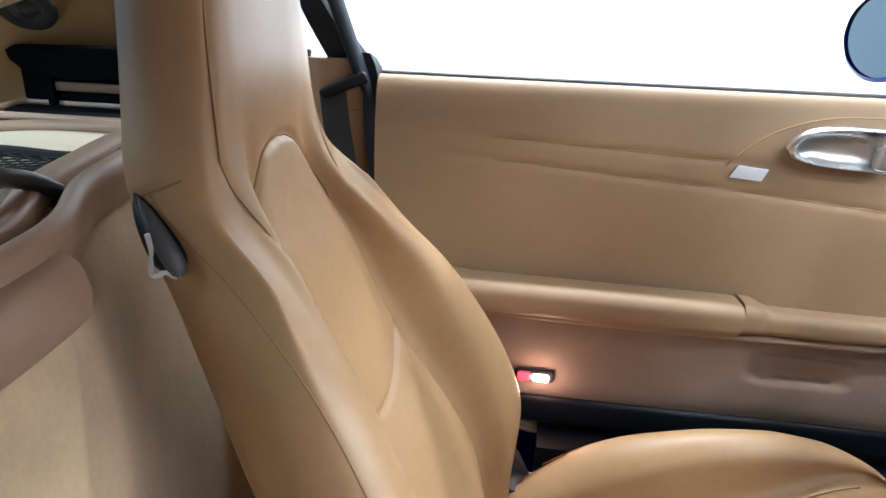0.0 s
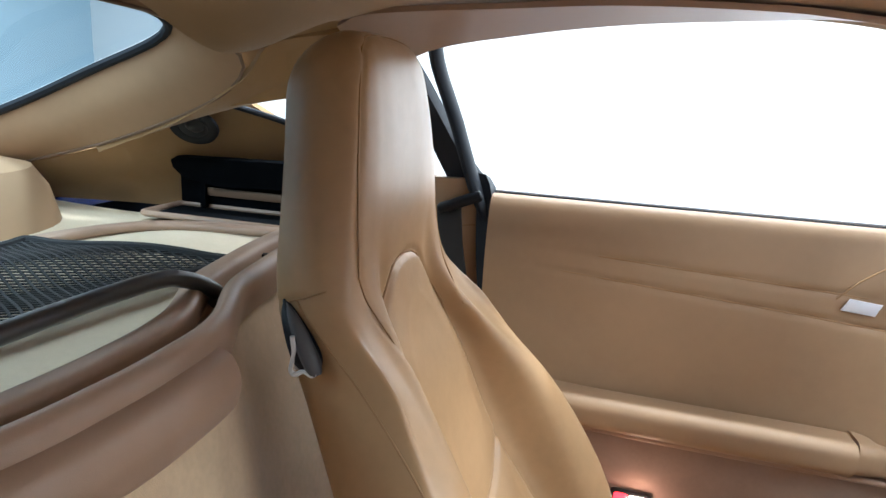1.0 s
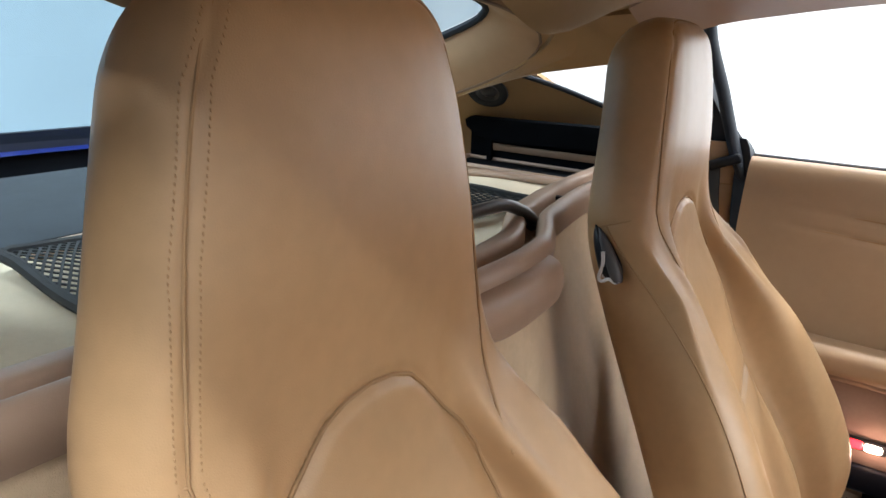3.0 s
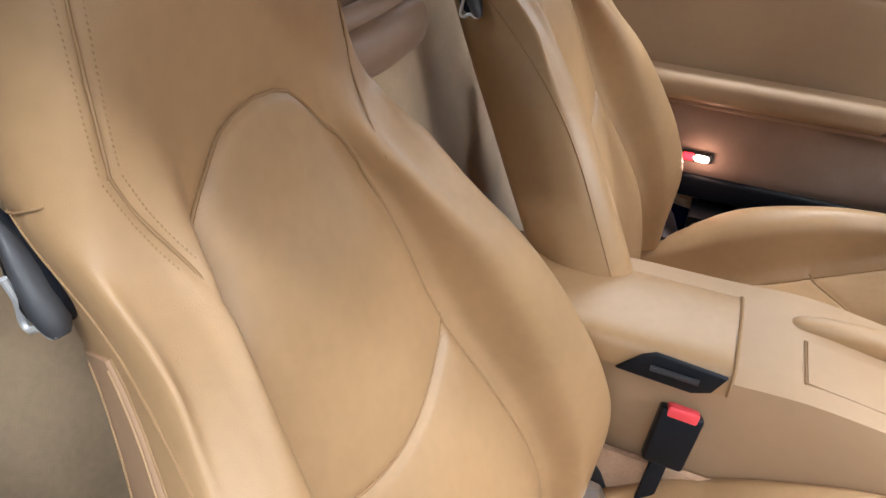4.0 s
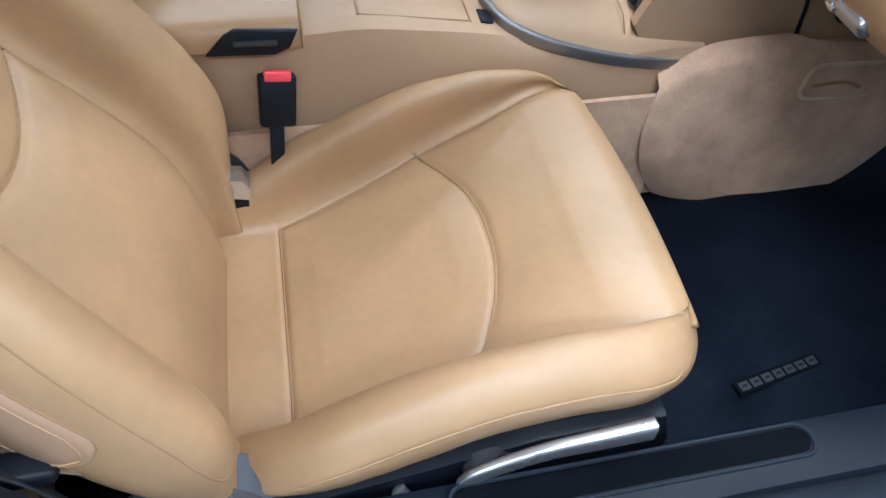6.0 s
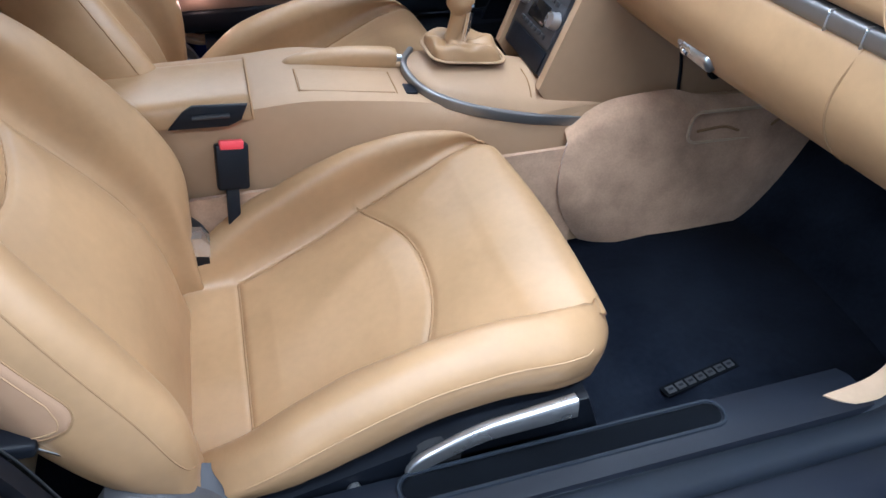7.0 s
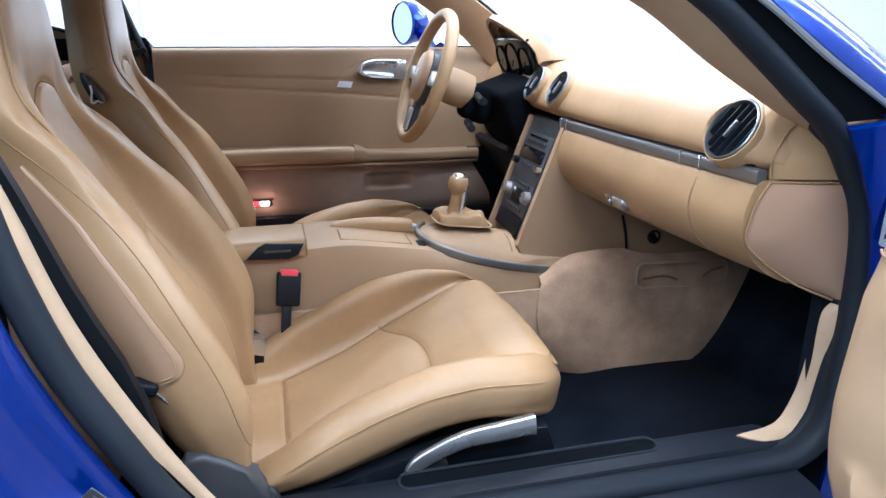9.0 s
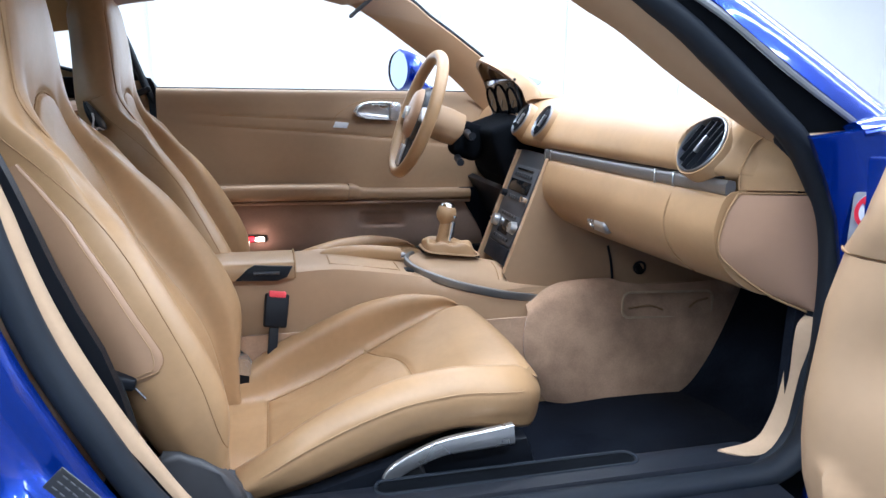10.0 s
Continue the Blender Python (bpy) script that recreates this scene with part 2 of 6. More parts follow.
def sweep(path, shape, closed=False, up=(0, 0, 1), scale=None, cap=True):
    """The closed 2D shape swept along the path: u across, v along up."""
    path, up, shape = np.array(path, float), np.array(up, float), np.array(shape, float)
    n, k = len(path), len(shape)
    if closed:
        tan = np.roll(path, -1, 0) - np.roll(path, 1, 0)
    else:
        tan = np.gradient(path, axis=0)
    tan /= np.linalg.norm(tan, axis=1, keepdims=True) + 1e-12
    across = np.cross(tan, up)
    across /= np.linalg.norm(across, axis=1, keepdims=True) + 1e-12
    top = np.cross(across, tan)
    sc = np.ones(n) if scale is None else np.array(scale)
    verts = (path[:, None] + across[:, None] * shape[None, :, :1] * sc[:, None, None] + top[:, None] * shape[None, :, 1:] * sc[:, None, None]).reshape(-1, 3)
    faces = []
    for i in range(n if closed else n - 1):
        a, b = i * k, ((i + 1) % n) * k
        faces += [(a + j, a + (j + 1) % k, b + (j + 1) % k, b + j) for j in range(k)]
    if cap and not closed:
        faces += [tuple(range(k))[::-1], tuple((n - 1) * k + j for j in range(k))]
    return mesh_of("sweep", verts, faces)


def ring(r, n=12, ry=None):
    a = np.linspace(0, 2 * np.pi, n, endpoint=False)
    return np.stack([np.cos(a) * r, np.sin(a) * (r if ry is None else ry)], 1)


def rrect(w, h, r, n=4):
    """A rounded rectangle outline, w by h, about the origin."""
    out = []
    for cx, cy, a0 in ((w / 2 - r, h / 2 - r, 0), (-w / 2 + r, h / 2 - r, 90), (-w / 2 + r, -h / 2 + r, 180), (w / 2 - r, -h / 2 + r, 270)):
        out += [(cx + r * math.cos(radians(a0 + 90 * i / n)), cy + r * math.sin(radians(a0 + 90 * i / n))) for i in range(n + 1)]
    return out


def tube(pts, r, n=60, k=10, closed=False, up=(0, 0, 1), smooth=True):
    return sweep(smooth_path(pts, n, closed)[: -1 if closed else None] if smooth else pts, ring(r, k), closed, up)


def lathe(profile, n=40):
    """The outline (radius, height) turned round z."""
    verts, faces, k = [], [], len(profile)
    for i in range(n):
        a = 2 * math.pi * i / n
        verts += [(r * math.cos(a), r * math.sin(a), z) for r, z in profile]
    for i in range(n):
        a, b = i * k, ((i + 1) % n) * k
        faces += [(a + j, b + j, b + j + 1, a + j + 1) for j in range(k - 1)]
    return mesh_of("lathe", verts, faces)


def grid_mesh(P, closed_u=False, closed_v=False, sharp=40):
    """A sheet from an array of points [u, v, 3]."""
    nu, nv = P.shape[:2]
    faces = []
    for i in range(nu if closed_u else nu - 1):
        for j in range(nv if closed_v else nv - 1):
            a, b = i, (i + 1) % nu
            c, d = j, (j + 1) % nv
            faces.append((a * nv + c, b * nv + c, b * nv + d, a * nv + d))
    return mesh_of("sheet", P.reshape(-1, 3), faces, True, sharp)


def thick_sheet(P, thickness, sharp=40):
    """A closed shell from a grid of points, thickened against its normals."""
    nu, nv = P.shape[:2]
    du, dv = np.gradient(P, axis=0), np.gradient(P, axis=1)
    nrm = np.cross(du, dv)
    nrm /= np.linalg.norm(nrm, axis=2, keepdims=True) + 1e-12
    Q = P - nrm * thickness
    V = np.concatenate([P.reshape(-1, 3), Q.reshape(-1, 3)])
    m = nu * nv
    faces = []
    for i in range(nu - 1):
        for j in range(nv - 1):
            f = (i * nv + j, (i + 1) * nv + j, (i + 1) * nv + j + 1, i * nv + j + 1)
            faces += [f, tuple(m + q for q in f[::-1])]
    rim = [i * nv for i in range(nu)] + [(nu - 1) * nv + j for j in range(1, nv)] + [i * nv + nv - 1 for i in range(nu - 2, -1, -1)] + [j for j in range(nv - 2, 0, -1)]
    for a, b in zip(rim, rim[1:] + rim[:1]):
        faces.append((a, b, m + b, m + a))
    return mesh_of("shell", V, faces, True, sharp)


def table(x, xs, ys, soften=0.0):
    """Smooth reading of a table of values."""
    x = np.asarray(x, float)
    if not soften:
        return np.interp(x, xs, ys)
    k = np.linspace(-2, 2, 17)
    w = np.exp(-k * k / 2)
    w /= w.sum()
    return sum(wi * np.interp(x + soften * ki, xs, ys) for wi, ki in zip(w, k))


def away(px, py, line):
    """Distance from points to a polyline, and a value that counts only inside its ends."""
    line = np.array(line, float)
    best = np.full(px.shape, 9.0)
    for (ax, ay), (bx, by) in zip(line[:-1], line[1:]):
        dx, dy = bx - ax, by - ay
        t = np.clip(((px - ax) * dx + (py - ay) * dy) / (dx * dx + dy * dy + 1e-12), 0, 1)
        best = np.minimum(best, np.hypot(px - ax - t * dx, py - ay - t * dy))
    return best


def letters(text, size, depth=0.0006, spacing=1.0):
    """A word as one flat mesh, from the built-in font, in the xy plane."""
    cu = bpy.data.curves.new("letters", "FONT")
    cu.body, cu.size, cu.extrude, cu.space_character = text, size, depth, spacing
    cu.align_x, cu.align_y = "CENTER", "CENTER"
    tmp = bpy.data.objects.new("letters", cu)
    scene.collection.objects.link(tmp)
    me = bpy.data.meshes.new_from_object(tmp.evaluated_get(bpy.context.evaluated_depsgraph_get()))
    bpy.data.objects.remove(tmp)
    bpy.data.curves.remove(cu)
    return me

# ---- showroom ----
x0, x1, y0, y1, hh = ROOM
solid("floor", rbox(x1 - x0, y1 - y0, 0.1, 0, center=((x0 + x1) / 2, (y0 + y1) / 2, -0.05)), FLOORM, "polished dark grey showroom floor", "floor", "structure")
solid("ceiling", rbox(x1 - x0, y1 - y0, 0.1, 0, center=((x0 + x1) / 2, (y0 + y1) / 2, hh + 0.05)), WALLW, "white showroom ceiling", "ceiling", "structure")
for wname, cx, cy, sx, sy, m in (("wall_front", x1 + 0.1, (y0 + y1) / 2, 0.2, y1 - y0, WALLW), ("wall_rear", x0 - 0.1, (y0 + y1) / 2, 0.2, y1 - y0, WALLG),
                                 ("wall_left", (x0 + x1) / 2, y1 + 0.1, x1 - x0, 0.2, WALLW), ("wall_right", (x0 + x1) / 2, y0 - 0.1, x1 - x0, 0.2, WALLD)):
    solid(wname, rbox(sx, sy, hh, 0, center=(cx, cy, hh / 2)), m, "plain painted showroom wall", "wall", "structure")
fix0 = None
for tx, ty in TUBES:
    if fix0 is None:
        fix0 = solid("ceiling_light", rbox(2.7, 0.24, 0.08, 0.01), WALLW, "long white strip light under the ceiling", "ceiling light", group="strip lights", at=pose(tx, ty, hh - 0.04))
    else:
        copy_thing(fix0, pose(tx, ty, hh - 0.04))
# assumed glazed front, out of view: frame bars before the added fill lamp
front = thing("assumed_window", "assumed tall showroom window front with white bars, out of view", "window")
tagged(front, "assumed tall showroom window front with white bars, out of view", "window", kind="structure")
for i in range(7):
    part("bar", rbox(0.08, 0.06, 3.2, 0.01, 1, center=(-4.0 + 1.5 * i, y1 - 0.08, 1.7)), WALLW, front)
for z in (0.12, 3.28):
    part("rail", rbox(9.1, 0.06, 0.08, 0.01, 1, center=(0.5, y1 - 0.08, z)), WALLW, front)

# ---- seats ----
SEAT_Y, SEAT_GAP = -0.396, 0.722
BACK_O = np.array([0.0325, 0.0, 0.3050])          # foot of the backrest's middle line
BACK_U = np.array([-0.3770, 0.0, 0.9262])         # up along the backrest
BACK_N = np.array([0.9262, 0.0, 0.3770])          # forward out of it
S_ROWS = [0.0, 0.08, 0.2, 0.3, 0.4, 0.5, 0.6, 0.68, 0.75, 0.82, 0.92, 1.0]
B_W = [0.2529, 0.2766, 0.2961, 0.2932, 0.2769, 0.2435, 0.1951, 0.1695, 0.1727, 0.1518, 0.1292, 0.103]
B_F = [-0.045, 0.0045, 0.0665, 0.0677, 0.0564, 0.0409, 0.0033, -0.025, -0.0078, 0.0377, 0.0837, 0.1176]
B_B = [-0.0694, -0.0778, -0.0919, -0.0979, -0.1081, -0.1216, -0.142, -0.1488, -0.138, -0.1099, -0.0718, -0.0505]
B_S = [0.17, 0.1699, 0.1664, 0.1602, 0.1488, 0.1341, 0.1153, 0.0889, 0.052, 0.05, 0.05, 0.05]
B_C = [-0.068, -0.032, -0.0091, -0.0167, -0.0338, -0.041, -0.0355, -0.045, -0.0291, 0.0043, 0.0354, 0.0505]
S_TOP = 1.006


def back_tables(s):
    soft = 0.032
    return [table(s, S_ROWS, t, soft) for t in (B_W, B_F, B_B, B_S, B_C)]


def back_half(s, m=140):
    """Half a level cut of the backrest at height s: (y, depth) from the middle of its back round to the middle of its front."""
    w, f, b, ys, c = (float(v) for v in back_tables(s))
    head = float(np.clip((s - 0.62) / 0.19, 0, 1))
    head = head * head * (3 - 2 * head)
    top = max(0.0, (s - 0.94) / (S_TOP - 0.94))
    k = math.sqrt(max(0.0, 1 - top ** 2.8))
    body = [(0, b), (0.5 * w, b), (0.84 * w, b * 0.82), (0.985 * w, b * 0.3), (w, f * 0.3), (w - 0.012, f * 0.82), (w - 0.042, f * 1.02),
            (ys + 0.42 * (w - 0.042 - ys), f * 0.66), (ys + 0.012, c + 0.10 * f), (ys * 0.8, c + 0.001), (ys * 0.4, c), (0, c)]
    skull = [(0, b), (0.5 * w, b), (0.82 * w, b + 0.010), (0.95 * w, b + 0.035), (0.97 * w, c - 0.045), (0.91 * w, c - 0.016), (0.82 * w, c - 0.003),
             (0.66 * w, c + 0.003), (0.5 * w, c + 0.005), (0.35 * w, c + 0.006), (0.17 * w, c + 0.006), (0, c + 0.006)]
    p = (1 - head) * np.array(body) + head * np.array(skull)
    mid = (b + c) / 2
    p[:, 0] *= 0.35 + 0.65 * k if top > 0 else 1
    p[:, 1] = mid + (p[:, 1] - mid) * k
    return smooth_path(p, m)


def lay(y, d, s):
    return BACK_O + np.multiply.outer(s, BACK_U) + np.multiply.outer(d, BACK_N) + np.multiply.outer(y, np.array([0, 1.0, 0]))


def shield_half(s):
    """Half width of the middle panel's seam at height s."""
    return float(np.interp(s, [0.0, 0.12, 0.25, 0.372, 0.4388, 0.537, 0.6156, 0.6548, 0.6843, 0.7089, 0.7285, 0.7403, 0.7472, 0.7501], [0.1694, 0.1698, 0.1652, 0.152, 0.137, 0.1298, 0.1178, 0.1093, 0.0964, 0.0747, 0.056, 0.0425, 0.024, 0.0]))


SHIELD = [(shield_half(s), s) for s in np.r_[np.linspace(0.06, 0.715, 60), 0.7501 - 0.0351 * (1 - np.linspace(0.04, 1, 24)) ** 1.8]]
SHIELD_LOW = [(y, 0.405 + 0.0517 * (y / 0.139) ** 2) for y in np.linspace(0, 0.139, 24)]
HEAD_SEAM = [(0.1347, 0.752), (0.1225, 0.85), (0.104, 0.93), (0.083, 0.972), (0.05, 0.989), (0.0, 0.994)]
SHOULDER_SEAM = [(0.1347, 0.752), (0.1295, 0.725), (0.1182, 0.678), (0.1150, 0.645)]


def seat_back_mesh():
    rows, m = 300, 140
    ss = np.r_[np.linspace(-0.045, 0.94, rows - 40), 0.94 + (S_TOP - 0.94) * np.sin(np.linspace(0, np.pi / 2, 41)[1:]) * 0.9995]
    V = []
    front0 = 70
    for s in ss:
        h = back_half(s, m)
        y, d = h[:, 0].copy(), h[:, 1].copy()
        q = np.full(m, s)
        front = np.arange(m) > front0
        g = np.minimum.reduce([away(y, q, SHIELD), away(y, q, SHIELD_LOW)])
        dent = np.exp(-(g / 0.0042) ** 2) * 0.0045
        inside = (y < shield_half(min(s, 0.7501))) & (s < 0.7501)
        puff = np.clip(g / 0.05, 0, 1) ** 0.6 * 0.009 * inside
        hs = np.minimum(away(y, q, HEAD_SEAM), away(y, q, SHOULDER_SEAM))
        dent = dent + np.exp(-(hs / 0.003) ** 2) * 0.002
        d = d + np.where(front, puff - dent, 0)
        # stitched edge along the bolster's outer face, and the level seam across the head's side
        side = (~front) & (np.arange(m) > 30)
        dist = np.abs(s - 0.752) + 0 * y
        y = y - np.where(side & (s > 0.7), np.exp(-(dist / 0.003) ** 2) * 0.002, 0)
        full_y = np.r_[y, -y[-2:0:-1]]
        full_d = np.r_[d, d[-2:0:-1]]
        V.append(lay(full_y, full_d, np.full(len(full_y), s)))
    P = np.array(V)
    me_v = P.reshape(-1, 3)
    nu, nv = P.shape[:2]
    faces = [(i * nv + j, (i + 1) * nv + j, (i + 1) * nv + (j + 1) % nv, i * nv + (j + 1) % nv) for i in range(nu - 1) for j in range(nv)]
    faces += [tuple(range(nv)), tuple((nu - 1) * nv + j for j in range(nv))]
    return mesh_of("backrest", me_v, faces, True, 0)


def on_front(y, s, lift=0.0):
    """The place on the backrest's front at half width y and height s."""
    h = back_half(s)
    f = h[60:]
    order = np.argsort(f[:, 0])
    d = np.interp(abs(y), f[order, 0], f[order, 1])
    return lay(y, d + lift, s)


def seam_line(pts, r, parent, name="seam", material=None, closed=False):
    return part(name, sweep(smooth_path(pts, max(12, len(pts) * 2)), ring(r, 6), False, (0.31, 0.2, 0.9)), material or SEAM, parent)


CUSH_X = [-0.06, 0.0, 0.066, 0.12, 0.2, 0.3, 0.4, 0.48, 0.54, 0.58]
C_MID = [0.2993, 0.2945, 0.2959, 0.3104, 0.335, 0.3743, 0.4187, 0.4497, 0.4628, 0.4628]
C_TOP = [0.3203, 0.3566, 0.3988, 0.4352, 0.4696, 0.5003, 0.509, 0.497, 0.4756, 0.4478]
C_SEAM = [0.1667, 0.1672, 0.1724, 0.1774, 0.1871, 0.2026, 0.2076, 0.2175, 0.2241, 0.2297]
C_WID = [0.2395, 0.2569, 0.2758, 0.2818, 0.2791, 0.2742, 0.274, 0.274, 0.2607, 0.2303]
C_LOW = [0.3095, 0.3324, 0.3565, 0.3732, 0.3954, 0.4226, 0.4334, 0.4264, 0.41, 0.3962]
X_END, X_CAP = 0.5603, 0.5243


def arc_x(y):
    return 0.2947 + 0.0743 * (1 - (np.clip(np.abs(y) / 0.21, 0, 1)) ** 2.2)


def cushion_half(x, m=110):
    zm, zt, ys, w, zl = (float(table(x, CUSH_X, t, 0.02)) for t in (C_MID, C_TOP, C_SEAM, C_WID, C_LOW))
    zb = min(zl - 0.03, zm - 0.055)
    p = [(0, zb), (0.6 * w, zb), (0.93 * w, zl - 0.024), (0.985 * w, zl), (w, zl + 0.5 * (zt - zl)), (w - 0.012, zt - 0.013), (w - 0.034, zt),
         (ys + 0.45 * (w - 0.034 - ys), zm + 0.78 * (zt - zm)), (ys + 0.01, zm + 0.16 * (zt - zm)), (0.8 * ys, zm), (0.4 * ys, zm), (0, zm)]
    return smooth_path(p, m)


def warp(x, y, z, inner):
    """The cushion rises towards the tunnel and at its front edge, and its seams lean inwards."""
    s = y * inner
    k = np.clip((s - 0.185) / 0.06, 0, 1)
    k = k * k * (3 - 2 * k)
    h = np.clip((z - 0.36) / 0.09, 0, 1)
    up = k * np.interp(x, [0.0, 0.06, 0.15, 0.3, 0.42, 0.5, 0.566], [-0.004, -0.014, -0.028, -0.016, -0.011, -0.014, -0.027]) + np.interp(x, [0.3, 0.45, 0.52, 0.566], [0.0153, 0.0193, 0.0255, 0.029])
    dy = np.interp(x, [0.066, 0.2, 0.3, 0.42, 0.52], [0.0131, 0.0286, 0.0345, 0.0386, 0.0509]) * np.interp(s, [-0.274, -0.2, 0.2, 0.274], [0, 1, 1, 0.85])
    return y + dy * inner, z + up * h


def front_bulge(x, y):
    k = np.clip((x - 0.40) / 0.166, 0, 1)
    return 0.0227 * k * k * np.clip(1 - (y / 0.272) ** 2, 0, 1)


def seat_cushion_mesh(inner=1):
    m = 110
    xs = np.r_[np.linspace(-0.06, X_CAP, 170), X_CAP + (X_END - X_CAP) * np.sin(np.linspace(0, np.pi / 2, 34)[1:]) * 0.9995]
    arc = [(y, float(arc_x(y))) for y in np.linspace(0, 0.21, 30)]
    seam = [(float(np.interp(x, CUSH_X, C_SEAM)), x) for x in np.linspace(0.066, 0.55, 50)]
    back = [(0.0, 0.066), (0.175, 0.066)]
    V = []
    for x in xs:
        h = cushion_half(x, m)
        y, z = h[:, 0].copy(), h[:, 1].copy()
        if x > X_CAP:
            k = math.sqrt(max(0, 1 - ((x - X_CAP) / (X_END - X_CAP)) ** 2))
            zc = 0.435
            z = zc + (z - zc) * (0.25 + 0.75 * k)
            y = y * (0.94 + 0.06 * k)
        q = np.full(m, x)
        top = np.arange(m) > 62
        g1 = np.minimum.reduce([away(y, q, arc), away(y, q, seam), away(y, q, back)])
        dent = np.exp(-(g1 / 0.0042) ** 2) * 0.0045
        inside = (x < arc_x(y)) & (x > 0.066) & (y < np.interp(x, CUSH_X, C_SEAM))
        puff = np.clip(g1 / 0.05, 0, 1) ** 0.6 * 0.010 * inside
        puff += np.clip(g1 / 0.06, 0, 1) ** 0.6 * 0.006 * ((x >= arc_x(y)) & (y < np.interp(x, CUSH_X, C_SEAM))) * float(np.clip((0.545 - x) / 0.08, 0, 1))
        z = z + np.where(top, puff - dent, 0)
        fy, fz = np.r_[y, -y[-2:0:-1]], np.r_[z, z[-2:0:-1]]
        fy, fz = warp(x, fy, fz, inner)
        V.append(np.stack([x + front_bulge(x, fy), fy, fz], 1))
    P = np.array(V)
    nu, nv = P.shape[:2]
    faces = [(i * nv + j, (i + 1) * nv + j, (i + 1) * nv + (j + 1) % nv, i * nv + (j + 1) % nv) for i in range(nu - 1) for j in range(nv)]
    faces += [tuple(range(nv)), tuple((nu - 1) * nv + j for j in range(nv))]
    return mesh_of("cushion", P.reshape(-1, 3), faces, True, 0)


def on_cushion(x, y, lift=0.0, inner=1):
    h = cushion_half(x)
    f = h[55:]
    order = np.argsort(f[:, 0])
    yw, zw = warp(x, y, float(np.interp(abs(y), f[order, 0], f[order, 1])), inner)
    return (x + float(front_bulge(x, yw)), float(yw), float(zw) + lift)


PAD_LOW = 0.298


def on_side(sg, s, d, out=0.0):
    """The place on the backrest's flank at height s and depth d."""
    h = back_half(s)[22:84]
    order = np.argsort(h[:, 1])
    y = np.interp(d, h[order, 1], h[order, 0])
    return lay(sg * (y + out), d, s)


def flank_pad(sg):
    """The raised pad let into the flank: its front edge follows the bolster, its foot is rounded."""
    rows = []
    for s in np.linspace(PAD_LOW, 0.652, 60):
        front = float(np.interp(s, [0.27, 0.36, 0.45, 0.55, 0.652], [0.030, 0.017, 0.003, -0.020, -0.060]))
        rear = float(np.interp(s, [0.27, 0.36, 0.652], [-0.062, -0.066, -0.100]))
        k = min(1.0, (s - PAD_LOW) / 0.036)
        curl = 1 - math.sqrt(max(0.0, 1 - (1 - k) ** 2))
        front, rear = front - 0.040 * curl, rear + 0.018 * curl
        rows.append([on_side(sg, s, rear + (front - rear) * t, 0.0032 * min(1, 14 * min(t, 1 - t) + 0.05) * min(1.0, 0.1 + k * 4)) for t in np.linspace(0, 1, 26)])
    return np.array(rows)


